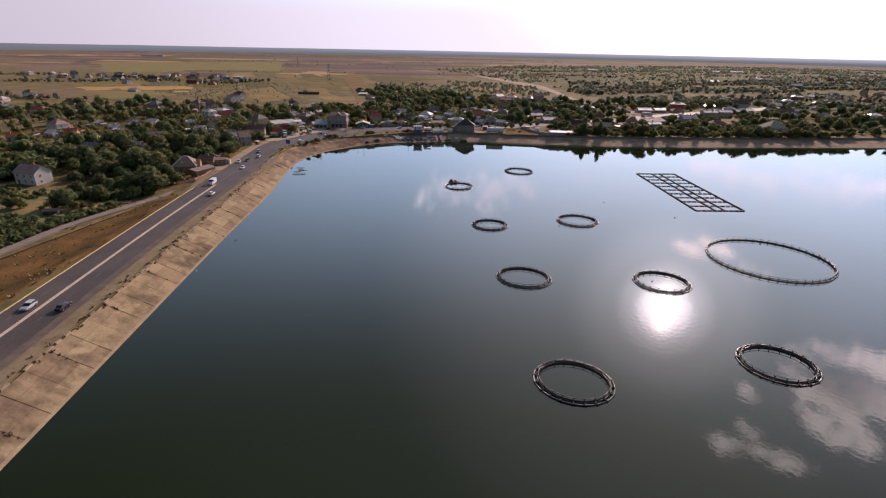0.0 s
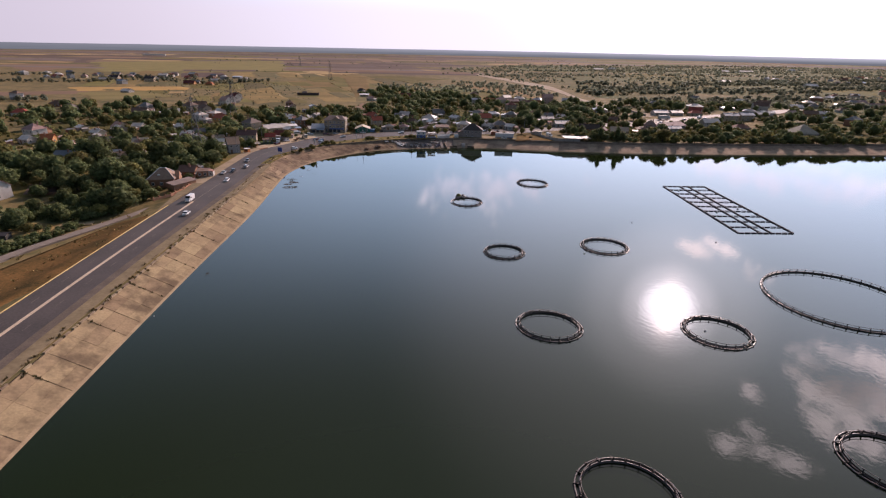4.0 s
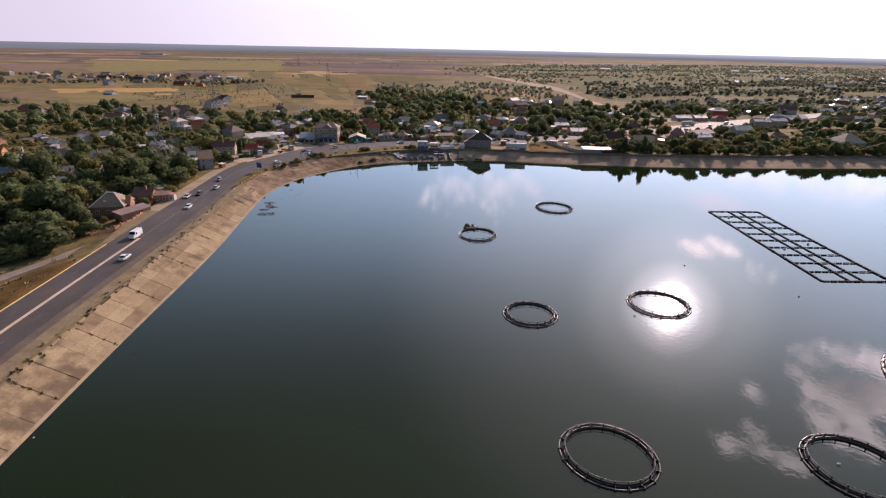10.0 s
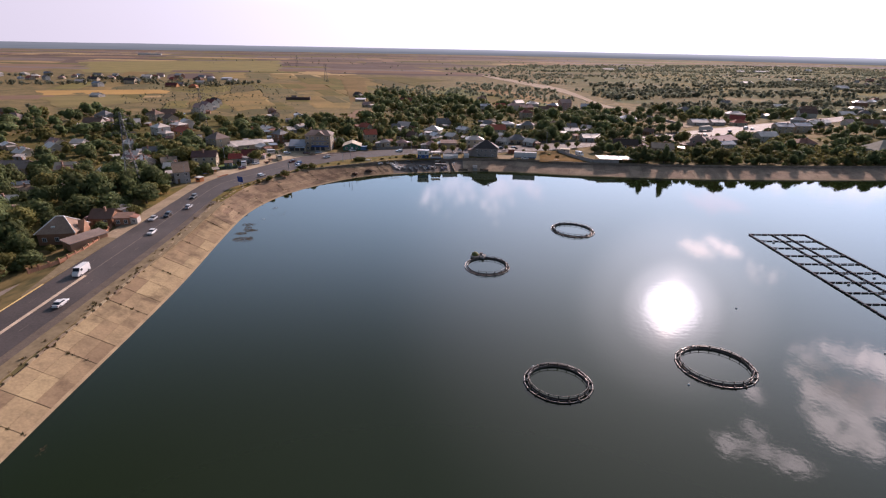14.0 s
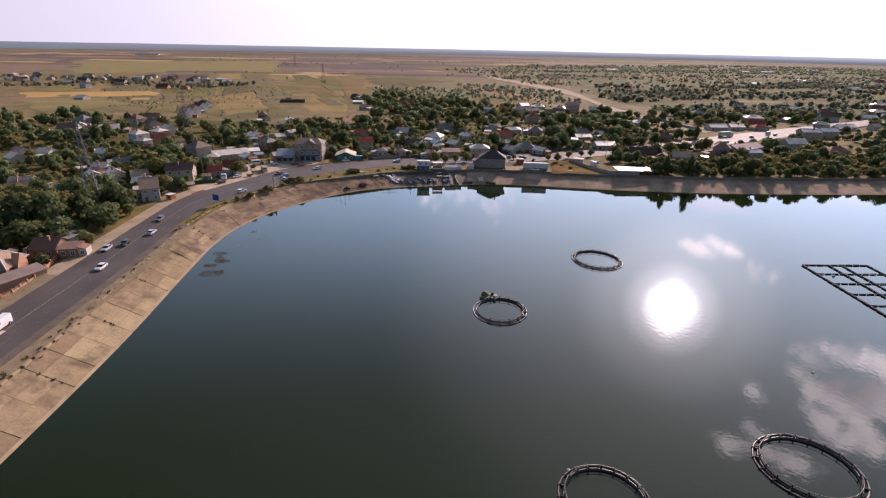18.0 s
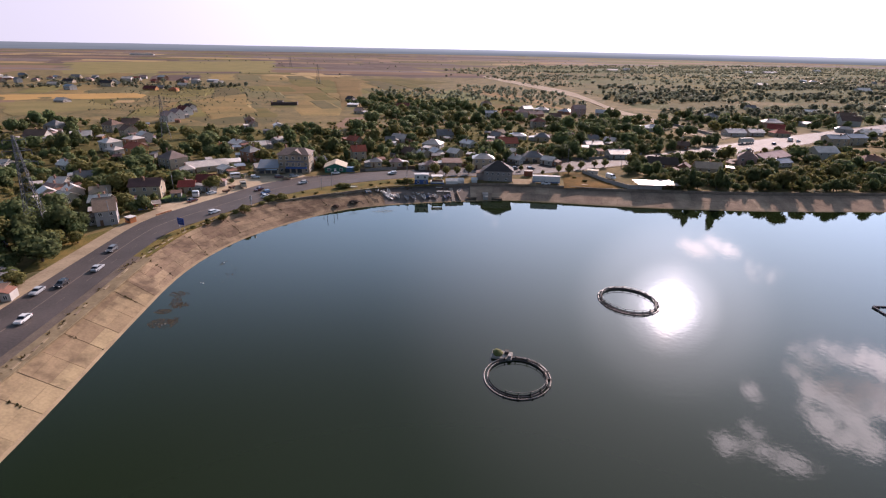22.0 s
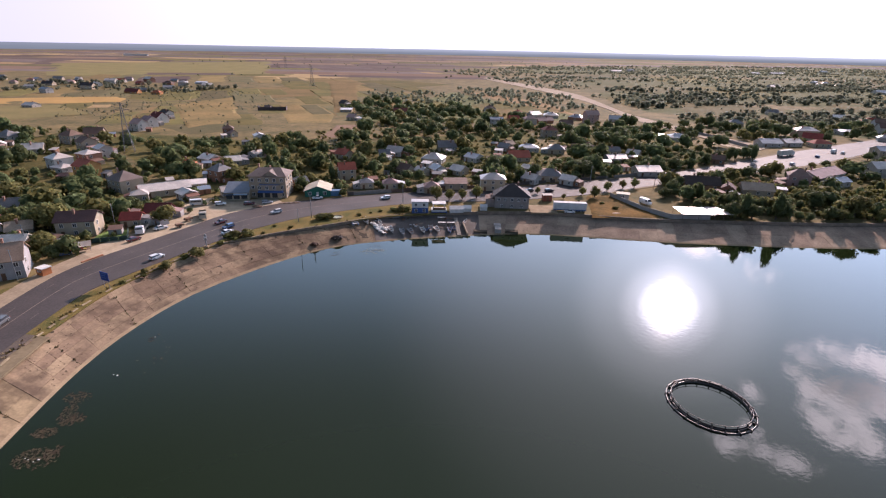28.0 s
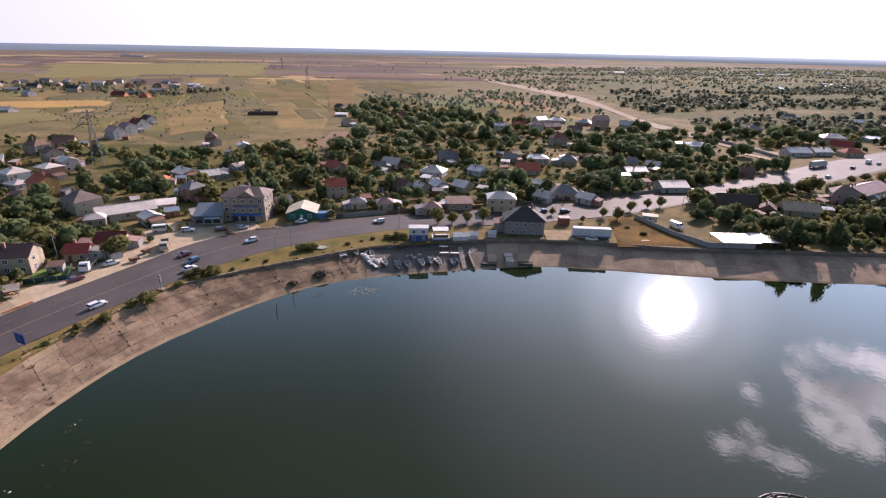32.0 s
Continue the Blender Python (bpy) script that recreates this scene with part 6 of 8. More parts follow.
def build_raft():
    """Rectangular grid of small net pens between walkways on floats."""
    o = Vector((110.4, 287.1))
    u = (Vector((132.4, 288.0)) - o)
    v = (Vector((112.0, 215.9)) - o)
    wood = mat("walkway_plank", (.075, .07, .085), (.04, .038, .046), 1.2, .85, vary=.2, spec=.15)
    f = thing("raft_pens", "long rectangular raft of net pens with dark walkways", "raft", pose(0, 0, 0))
    ny = 10

    def walkway(p, q, w):
        d = q - p
        n = max(1, round(d.length / 2.4))
        ang = math.degrees(math.atan2(d.y, d.x))
        for i in range(n):
            L = d.length / n
            m = boxed(-L / 2 + .2, -w / 2, .05, L / 2 - .2, w / 2, .36)
            key = (round(L, 2), w)
            if key not in cache:
                me = bpy.data.meshes.new("pontoon")
                m.to_mesh(me)
                me.materials.append(wood)
                cache[key] = me
            m.free()
            c = p + d * ((i + .5) / n)
            ob = new("pontoon", cache[key])
            ob.parent = f
            ob.matrix_local = pose(c.x, c.y, random.Random(i * 7 + int(c.x)).uniform(-.05, .05), 0, 0, ang)
    cache = {}
    for c in (0, .40, .60, 1.0):
        walkway(o + u * c, o + u * c + v, .52 if c in (0, 1.0) else .38)
    for j in range(ny + 1):
        walkway(o + v * (j / ny), o + v * (j / ny) + u, .46 if j in (0, ny) else .26)
    # net hulls of the pens under the water's edge
    for x, y in ((0.2, 0.12), (0.8, 0.55), (.25, .62)):
        p = o + u * x + v * y
        b = thing("buoy", "small white float in a net pen", "buoy", pose(p.x, p.y, .1), "floats on the lake")
        bm = bmesh.new()
        bmesh.ops.create_uvsphere(bm, u_segments=10, v_segments=6, radius=.45)
        part("ball", bm, shade("buoy_white", (.72, .7, .66)), b, smooth=True)


build_raft()


def feeder():
    """Small work raft with a tarpaulin heap tied to the pale cage."""
    w = thing("work_raft", "small grey work raft with a heap of green net", "raft", pose(4.7, 258.4, .1, 0, 0, -12))
    part("deck", boxed(-2.3, -1.5, 0, 2.3, 1.5, .45), shade("raft_deck", (.30, .28, .25)), w)
    bm = bmesh.new()
    bmesh.ops.create_icosphere(bm, subdivisions=3, radius=1.0)
    for v in bm.verts:
        k = 1 + .25 * noise.noise(v.co * 2.5)
        v.co = Vector((v.co.x * 1.15 * k - 1.0, v.co.y * 1.1 * k, .45 + max(-.1, v.co.z * 1.1 * k)))
    part("net_heap", bm, shade("green_net", (.13, .14, .035)), w, "heap of olive green netting", smooth=True)
    part("crate", boxed(.5, .2, .45, 1.4, 1.1, 1.2), shade("dark_crate", (.06, .055, .05)), w)
    part("bin", boxed(1.4, -1.2, .45, 2.1, -.5, 1.1), shade("grey_bin", (.35, .34, .32)), w)
    for x, y in ((64, 140.5), (98, 205), (117, 175), (46, 191), (74, 226), (14, 196), (57, 205.0)):
        b = thing("buoy", "small white float on the lake", "buoy", pose(x, y, .05), "floats on the lake")
        bm = bmesh.new()
        bmesh.ops.create_uvsphere(bm, u_segments=10, v_segments=6, radius=.28)
        part("ball", bm, shade("buoy_white", (.72, .7, .66)), b, smooth=True)
    # mooring stakes near the bend
    for x, y in ((-56.3, 351.4), (-53.9, 358.4)):
        s = thing("stake", "thin dark stake standing in the water", "stake", pose(x, y, 0), "mooring stakes")
        bm = bmesh.new()
        tube(bm, (0, 0, -.6), (.1, .05, 2.2), .09, 6)
        part("shaft", bm, BARK_DARK, s)


BARK_DARK = mat("wet_wood", (.05, .042, .036), (.08, .065, .05), 2, .8)
feeder()

# ---- trees ----


def leaf_material(name, c1, c2, clear=0.45):
    m = mat(name, c1, c2, 0.6, .75, 0, fine=5, vary=.24, island=.16, spec=.06)
    nt = m.node_tree
    nd, ln = nt.nodes, nt.links
    b = nd["Principled BSDF"]
    src = b.inputs["Base Color"].links[0].from_socket
    tr = nd.new("ShaderNodeBsdfTranslucent")
    mx = nd.new("ShaderNodeMixShader")
    mx.inputs[0].default_value = clear
    ln.new(src, tr.inputs[0])
    ln.new(b.outputs[0], mx.inputs[1])
    ln.new(tr.outputs[0], mx.inputs[2])
    ln.new(mx.outputs[0], nd["Material Output"].inputs[0])
    return m


LEAF = leaf_material("leaf_green", (.156, .186, .070), (.082, .100, .047))
LEAF_OLIVE = leaf_material("leaf_olive", (.240, .222, .072), (.130, .130, .050))
# paler and bluer than the near leaves: distance haze put into the colour
LEAF_HAZED = leaf_material("leaf_hazed", (.232, .248, .166), (.160, .176, .124), 0.6)
BARK = mat("bark", (.10, .075, .055), (.065, .05, .038), 3, .95, .4)


def crown_arrays(seed, leaves, size, wide=1.0, lobes=5, cores=99):
    """Vertices and faces of a crown about 2 m across and 2 m high around the origin: lobes of leaf clumps over an inner mass."""
    rng = np.random.default_rng(seed)
    vs, fs, ns = [], [], []
    cs = []
    for i in range(lobes):
        a = 2 * math.pi * (i + rng.uniform(-.3, .3)) / lobes
        rr = rng.uniform(.25, .52) * wide
        cs.append((np.array([math.cos(a) * rr, math.sin(a) * rr, rng.uniform(-.35, .35)]), rng.uniform(.38, .58)))
    cs.append((np.array([0, 0, .38]), .52))
    cs.append((np.array([0, 0, -.1]), .62))
    per = leaves // len(cs)
    for n_lobe, (c, r) in enumerate(cs[::-1]):
        d = rng.normal(size=(per, 3))
        d /= np.linalg.norm(d, axis=1)[:, None]
        rad = r * rng.uniform(.86, 1.08, per)
        p = c + d * rad[:, None]
        for q, n in zip(p, d):
            u = np.cross(n, rng.normal(size=3))
            u /= np.linalg.norm(u) + 1e-9
            tilt = n + rng.normal(size=3) * .38
            v = np.cross(tilt, u)
            v /= np.linalg.norm(v) + 1e-9
            s = size * rng.uniform(.6, 1.3)
            k = len(vs)
            vs += [q - u * s - v * s * .6, q + u * s * .3 - v * s * .9, q + u * s + v * s * .4, q - u * s * .2 + v * s]
            fs.append((k, k + 1, k + 2, k + 3))
            soft = n * .75 + q * .5 + rng.normal(size=3) * .22
            ns += [soft] * 4
        if n_lobe < cores:
            k = len(vs)
            nn = 6
            for j, (zz, rr) in enumerate(((-.8, .45), (-.1, .86), (.6, .6))):
                for i in range(nn):
                    a = 2 * math.pi * i / nn + j * .5
                    w = rng.uniform(.75, 1.0)
                    vs.append(c + np.array([math.cos(a) * rr * w, math.sin(a) * rr * w, zz]) * r * .86)
            vs.append(c + np.array([0, 0, .86]) * r)
            ns += [p - c for p in vs[k:]]
            for j in range(2):
                for i in range(nn):
                    fs.append((k + j * nn + i, k + j * nn + (i + 1) % nn, k + (j + 1) * nn + (i + 1) % nn, k + (j + 1) * nn + i))
            for i in range(nn):
                fs.append((k + 2 * nn + i, k + 2 * nn + (i + 1) % nn, k + 3 * nn))
    ns = np.array(ns)
    return np.array(vs), fs, ns / np.linalg.norm(ns, axis=1)[:, None]


def soften(me, ns):
    """Rounds the shading of a crown: every leaf is lit as part of its clump."""
    me.polygons.foreach_set("use_smooth", [True] * len(me.polygons))
    me.normals_split_custom_set_from_vertices([tuple(n) for n in ns])
    return me


TREE_LABEL = ["dense dark green garden tree with rounded crown", "broad green fruit tree with uneven crown", "tall leafy poplar-like tree", "olive green bushy tree", "young round roadside tree"]
TREES = []
KINDS = ((1, 740, 1.0, 1.0, LEAF, 5), (2, 740, 1.25, .85, LEAF, 6), (3, 800, .62, 1.5, LEAF, 4), (4, 800, 1.1, .9, LEAF_OLIVE, 6), (5, 500, .9, 1.0, LEAF_OLIVE, 4), (6, 740, 1.1, 1.1, LEAF, 7))


def build_tree_types():
    for k, (seed, leaves, wide, tall, m, lobes) in enumerate(KINDS):
        v, f, ns = crown_arrays(seed, leaves, .082, 1.0, lobes)
        v = v * np.array([wide, wide, tall]) * 3.0
        v[:, 2] += 0.3 + 2.5 * tall
        crown = soften(mesh("crown", v, f), ns)
        crown.materials.append(m)
        bm = bmesh.new()
        tube(bm, (0, 0, -.4), (.1, .05, 1.6), .24, 7, .17)
        tube(bm, (.1, .05, 1.6), (0, .1, 3.2 * tall), .17, 6, .08)
        for i in range(4):
            a = i * 1.6 + seed
            tube(bm, (.08, .05, 1.2 + .2 * i), (math.cos(a) * 1.4 * wide, math.sin(a) * 1.4 * wide, 2.6 * tall + .3 * i), .10, 5, .03)
        trunk = bpy.data.meshes.new("trunk")
        bm.to_mesh(trunk)
        bm.free()
        trunk.materials.append(BARK)
        TREES.append((trunk, crown, TREE_LABEL[k % 5]))


build_tree_types()
CELLS = {}


def tree(x, y, size, kind, turn=0.0, z=None, group="village trees"):
    trunk, crown, label = TREES[kind]
    z = land(x, y) if z is None else z
    t = new("tree", trunk)
    t.matrix_world = pose(x, y, z, 0, 0, turn) @ Matrix.Diagonal((size, size, size, 1))
    c = new("crown", crown)
    c.parent = t
    return tagged(t, label, "tree", group)


def inside(poly, x, y):
    c = False
    n = len(poly)
    for i in range(n):
        (x0, y0), (x1, y1) = poly[i], poly[i - 1]
        if (y0 > y) != (y1 > y) and x < (x1 - x0) * (y - y0) / (y1 - y0) + x0:
            c = not c
    return c


ROAD_LINE = [((a + b) / 2, (a - b).length / 2) for a, b in sample(ROAD, 12)]
BANK_LINE = [b for a, b in sample(BANK, 12)]


def free(x, y, r, margin=1.0):
    """Whether a crown of radius r can stand here: off the roads, the bank and the houses."""
    p = Vector((x, y))
    left = y < 410 and x < -60
    for c, w in ROAD_LINE:
        if (c - p).length < w + r * .6 + margin + (5.0 if left and c.y > 240 else 1.0):
            return False
    for c in BANK_LINE:
        if (c - p).length < (3.0 + r * .3 if x > 92 else 5.5 + r * .5):
            return False
    if r > 1.6 and -214 < x < -163 and 196 < y < 234:
        return False
    for sx, sy, sr in SITES:
        if (sx - x) ** 2 + (sy - y) ** 2 < (sr * .80 + r * .35) ** 2:
            return False
    return True


def shades_house(x, y, r):
    """Whether a crown here would stand right before a house as seen from the lake."""
    for sx, sy, sr in SITES:
        dx, dy = sx - x, sy - y
        d = math.hypot(dx, dy)
        if d < sr + r + 6 and dy > .35 * d and not (x < -150 and y < 330):
            return True
    return False


def near_stretch(x, y):
    """Gardens beside the dam road and along the two sides of the bend."""
    return y < 462 and -205 < x < 200 and not (x < -150 and y > 380)


REST = {}


def scatter(poly, count, small, big, kinds, seed, spacing=.62):
    rng = random.Random(seed)
    xs, ys = [p[0] for p in poly], [p[1] for p in poly]
    made = tries = 0
    while made < count and tries < count * 16:
        tries += 1
        x, y = rng.uniform(min(xs), max(xs)), rng.uniform(min(ys), max(ys))
        if not inside(poly, x, y):
            continue
        s = small + (big * 1.45 - small) * rng.random() ** 1.7
        r = s * 3
        if shades_house(x, y, r):
            s *= .5
            r *= .5
        if not free(x, y, r):
            continue
        cx, cy = int(x // 10), int(y // 10)
        if any((tx - x) ** 2 + (ty - y) ** 2 < ((tr + r) * spacing) ** 2 for i in (-1, 0, 1) for j in (-1, 0, 1) for tx, ty, tr in CELLS.get((cx + i, cy + j), ())):
            continue
        CELLS.setdefault((cx, cy), []).append((x, y, r))
        k, a = rng.choice(kinds), rng.uniform(0, 360)
        if near_stretch(x, y) and NEAR[0] < 185:
            NEAR[0] += 1
            tree(x, y, s, k, a)
        else:
            REST.setdefault(k, []).append((x, y, s, a))
        made += 1


NEAR = [0]


def crest_row():
    """Trees and bushes right behind the retaining wall of the far bank."""
    rng = random.Random(44)
    for a, b in sample(BANK, 3.4):
        if 99 < b.x < 330 and rng.random() < .72:
            tall = 101 < b.x < 126
            s = rng.uniform(1.1, 1.6) if tall else rng.uniform(.4, .85) if b.x < 140 else rng.uniform(.6, 1.2)
            if 150 < b.x < 160 or 200 < b.x < 212:
                s *= .5
            tree(b.x + rng.uniform(-1, 1), b.y + rng.uniform(2.0, 5.0) + s, s, rng.choice((0, 2, 1)) if tall else rng.choice((3, 3, 1, 0)), rng.uniform(0, 360), group="trees above the far bank")


crest_row()
# large trees that stand out by the road and in the gardens
for x, y, s, k in ((-136, 317, 2.0, 0), (-141, 309, 1.7, 5), (-146, 322, 1.6, 1), (-133, 322, 1.2, 0), (-132.5, 344.6, 1.35, 3), (-111.3, 374.6, 1.4, 3), (-113.8, 389, .85, 3), (-128.9, 301, 1.35, 0), (-131.8, 287, .95, 1), (58.8, 461, 1.9, 1),
                   (67, 470, 1.8, 5), (-99, 518, 1.4, 0), (33, 459, 1.2, 5), (-131, 388, 1.3, 1), (-75.6, 424, 1.2, 0), (-122, 279, .9, 3), (-125, 264, .8, 1), (-140, 262, 1.5, 0), (-143, 250, 1.6, 5), (-136, 243, 1.5, 0), (-128, 236, 1.2, 1), (145, 413, 1.3, 5), (152, 408, 1.1, 1), (118, 458, 1.0, 1), (126, 461.5, .9, 3), (134, 464, 1.1, 0), (141, 467, .95, 3), (149, 470, 1.1, 1), (157, 472.5, .9, 5), (165, 476, .8, 3), (104, 476, 1.2, 0), (113, 481, 1.3, 5), (126, 489, 1.2, 1), (138, 497, 1.35, 0),
                   (150, 507, 1.2, 5), (161, 514, 1.5, 0), (172, 519, 1.6, 1), (178, 523, 1.4, 5), (196, 492, .8, 3), (208, 498, .9, 1), (100, 443, 1.1, 0), (92, 431, 1.2, 5), (86, 424, 1.0, 1), (99, 412, 1.2, 0), (108, 408, 1.3, 5), (116, 411, 1.2, 1)):
    CELLS.setdefault((int(x // 10), int(y // 10)), []).append((x, y, s * 3))
    tree(x, y, s, k, x * 17)
# gardens behind the dam road, the corner village, the strip above the far bank
scatter([(-119, 236), (-118, 320), (-140, 370), (-175, 400), (-215, 330), (-260, 240), (-185, 190), (-145, 190)], 260, .75, 1.55, (0, 1, 1, 5, 3), 11, .40)
scatter([(88, 396), (250, 402), (300, 410), (330, 470), (235, 505), (175, 485), (120, 462), (80, 440)], 250, .5, 1.3, (3, 3, 1, 0, 5), 16, .40)
scatter([(-124, 330), (-116, 385), (-95, 412), (-60, 425), (-75, 520), (-110, 560), (-190, 520), (-150, 420)], 190, .5, 1.25, (0, 1, 3, 5), 14, .40)
scatter([(-60, 422), (0, 433), (60, 455), (110, 480), (175, 535), (180, 600), (150, 650), (40, 640), (-60, 620), (-95, 550)], 330, .6, 1.5, (0, 1, 5, 3, 1), 15, .41)
scatter([(-215, 330), (-175, 400), (-150, 420), (-190, 520), (-290, 590), (-420, 480), (-330, 330), (-260, 240)], 290, .6, 1.45, (0, 1, 3, 5), 12, .41)
scatter([(-185, 190), (-260, 240), (-420, 300), (-420, 200), (-260, 120), (-165, 130)], 300, .6, 1.35, (0, 1, 3, 3), 13, .42)
scatter([(150, 640), (240, 560), (330, 480), (330, 410), (600, 440), (620, 640), (420, 660), (230, 690)], 420, .7, 1.5, (0, 1, 3, 5), 17, .48)
scatter([(-60, 620), (40, 640), (150, 650), (165, 700), (90, 640), (30, 760), (-100, 860), (-140, 800), (-100, 700)], 240, .7, 1.4, (0, 1, 3, 5), 18, .44)

scatter([(-215, 395), (-150, 432), (-125, 402), (-124, 345), (-150, 338), (-175, 372)], 110, .45, 1.2, (0, 1, 3, 5, 3), 19, .38)


def join_crowns(name, spots, v, f, ns, material, label, lift, xy=3.0, zz=3.0):
    """Many crowns, past counting, as one mesh."""
    V, F, N, base = [], [], [], 0
    for x, y, s, a in spots:
        c, q = math.cos(radians(a)), math.sin(radians(a))
        V.append(np.stack([(v[:, 0] * c - v[:, 1] * q) * s * xy + x, (v[:, 0] * q + v[:, 1] * c) * s * xy + y, v[:, 2] * s * zz + s * lift + land(x, y)], 1))
        N.append(np.stack([ns[:, 0] * c - ns[:, 1] * q, ns[:, 0] * q + ns[:, 1] * c, ns[:, 2]], 1))
        F += [tuple(i + base for i in t) for t in f]
        base += len(v)
    ob = part_me(name, soften(mesh(name, np.concatenate(V), F), np.concatenate(N)), material)
    return tagged(ob, label, "trees", kind="stuff")


def yards():
    """Bushes and small trees in the front yards and between the houses along the road."""
    rng = random.Random(91)
    line = sample(ROAD, 3)
    got = 0
    for _ in range(9000):
        a, b = rng.choice(line)
        if b.y < 326 or b.x > 150:
            continue
        u = 1.17 + rng.uniform(0, 1) ** 1.4 * 2.0
        p = a.lerp(b, u) + Vector((rng.uniform(-2, 2), rng.uniform(-2, 2)))
        if b.x < -58 and u < 1.62:
            continue
        s = rng.uniform(.3, .85)
        if any((sx - p.x) ** 2 + (sy - p.y) ** 2 < (sr * .74 + s * 1.6) ** 2 for sx, sy, sr in SITES):
            continue
        if any((c - p).length < w + s * 2 + 1.0 for c, w in ROAD_LINE):
            continue
        if any(sx - 7 < p.x < sx + 7 and 0 < sy - p.y < 12 for sx, sy, sr in SITES) and s > .5:
            s *= .55
        REST.setdefault(rng.choice((0, 1, 3, 3, 4, 5)), []).append((p.x, p.y, s, rng.uniform(0, 360)))
        got += 1
        if got > 240:
            break


def build_rest():
    yards()
    for k, spots in REST.items():
        seed, leaves, wide, tall, m, lobes = KINDS[k]
        v, f, ns = crown_arrays(seed + 40, 140, .17, 1.0, lobes, 99)
        v = v * np.array([wide, wide, tall])
        join_crowns("garden_trees", spots, v, f, ns, m, "many leafy green garden trees between the houses", 0.2 + 2.4 * tall)
    rng = random.Random(77)
    spots = []
    zones = ([(-119, 240), (-140, 370), (-290, 590), (-420, 400), (-260, 200), (-150, 190)], [(-118, 390), (-60, 432), (60, 462), (160, 560), (150, 650), (-60, 640), (-190, 520)], [(86, 395), (300, 402), (330, 470), (120, 455)])
    for z, n in zip(zones, (750, 800, 800)):
        xs, ys = [p[0] for p in z], [p[1] for p in z]
        got = 0
        for _ in range(n * 6):
            x, y = rng.uniform(min(xs), max(xs)), rng.uniform(min(ys), max(ys))
            if got < n and inside(z, x, y) and free(x, y, .8, .3):
                spots.append((x, y, rng.uniform(.24, .6 if x < 86 else .85), rng.uniform(0, 360)))
                got += 1
    v, f, ns = crown_arrays(88, 32, .30, 1.1, 2, 2)
    join_crowns("garden_shrubs", spots, v, f, ns, LEAF_OLIVE, "low shrubs and hedges filling the gardens", 1.6, 3.4, 2.4)


build_rest()


def dam_hedges():
    """Thick low bushes along the track and the garden path below the dam."""
    rng = random.Random(58)
    spots = []
    for poly, n, small, big in (([(-143.5, 135), (-140, 176), (-132, 201), (-138, 203.5), (-147, 181), (-153, 135)], 190, .25, .62), ([(-134.5, 209), (-127, 221), (-150, 232), (-166, 214), (-150, 205)], 150, .35, .85),
                                ([(-154, 130), (-149, 176), (-163, 184), (-190, 150)], 190, .3, .8), ([(-205, 222), (-196, 205), (-165, 207), (-172, 219)], 60, .25, .55)):
        xs, ys = [p[0] for p in poly], [p[1] for p in poly]
        got = 0
        while got < n:
            x, y = rng.uniform(min(xs), max(xs)), rng.uniform(min(ys), max(ys))
            if inside(poly, x, y) and (x + 152.4) ** 2 + (y - 187.4) ** 2 > 20:
                spots.append((x, y, rng.uniform(small, big), rng.uniform(0, 360)))
                got += 1
    v, f, ns = crown_arrays(67, 90, .2, 1.0, 4, 3)
    join_crowns("hedge_bushes", spots, v, f, ns, LEAF, "thick dark bushes along the track below the dam", 1.9, 3.0, 2.3)


dam_hedges()

# single bushes and young trees on the verge
for x, y, s in ((-87.3, 347.0, .8), (-91.4, 337.0, .65), (-83.7, 362.6, .55), (-78.2, 364.6, .8), (-57.5, 383.6, .8), (-54.8, 384.6, .7), (-81.6, 363.4, .7), (-44.3, 389.2, .34), (-40.3, 392.6, .22), (-36.8, 394.8, .3),
                (-31.9, 396.0, .52), (-28.8, 396.4, .72), (-26.6, 396.6, .6), (-72, 374.6, .25), (-94.4, 331, .28), (-95.6, 333.5, .38), (-89.6, 344.5, .42), (-87.6, 350.5, .33), (-80.8, 360.5, .36), (-73.6, 367.2, .28), (-66, 373.6, .3), (-97.6, 326.5, .3), (-84, 356.6, .4), (58.5, 405, .42), (55, 412, .35), (46, 416, .2)):
    trunk, crown, label = TREES[3]
    t = new("bush", trunk)
    t.matrix_world = pose(x, y, CREST - 1.0 * s, 0, 0, x * 40) @ Matrix.Diagonal((s * 1.2, s, s * .85, 1))
    c = new("crown", crown)
    c.parent = t
    tagged(t, "rounded dark bush on the dry verge", "bush", "bushes on the verge")
for x, y, s in ((-15.1, 412.6, 1.2), (-9.9, 412.8, .92), (-4.1, 414.6, .85), (2.0, 417.0, 1.05)):
    tree(x, y, s, 4, x * 30, group="young trees along the road")
for x, y, s in ((29.9, 428.8, .6), (49.6, 427.5, .75), (54.3, 424, 1.0), (63.2, 435.8, .85), (78.2, 443, .9), (72, 441, .8), (40, 421, .45), (95, 452, .9), (104, 457, .8)):
    tree(x, y - 2.5, s, 4, x * 30, group="young trees along the road")
for x, y, s, k in ((124, 458, .85, 4), (133, 462, .8, 3), (142, 467, .9, 4), (149, 471, .95, 3), (158, 475, .9, 4), (172, 509, 1.35, 2), (119, 488, 1.0, 1), (129, 494, 1.1, 2), (140, 500, 1.0, 0), (152, 506, 1.0, 1), (163, 512, .95, 2),
                   (92, 427, .95, 1), (99, 420, 1.05, 2), (106, 413, 1.0, 0), (97, 410, .9, 3)):
    tree(x, y, s, k, x * 30, group="trees by the wide road")
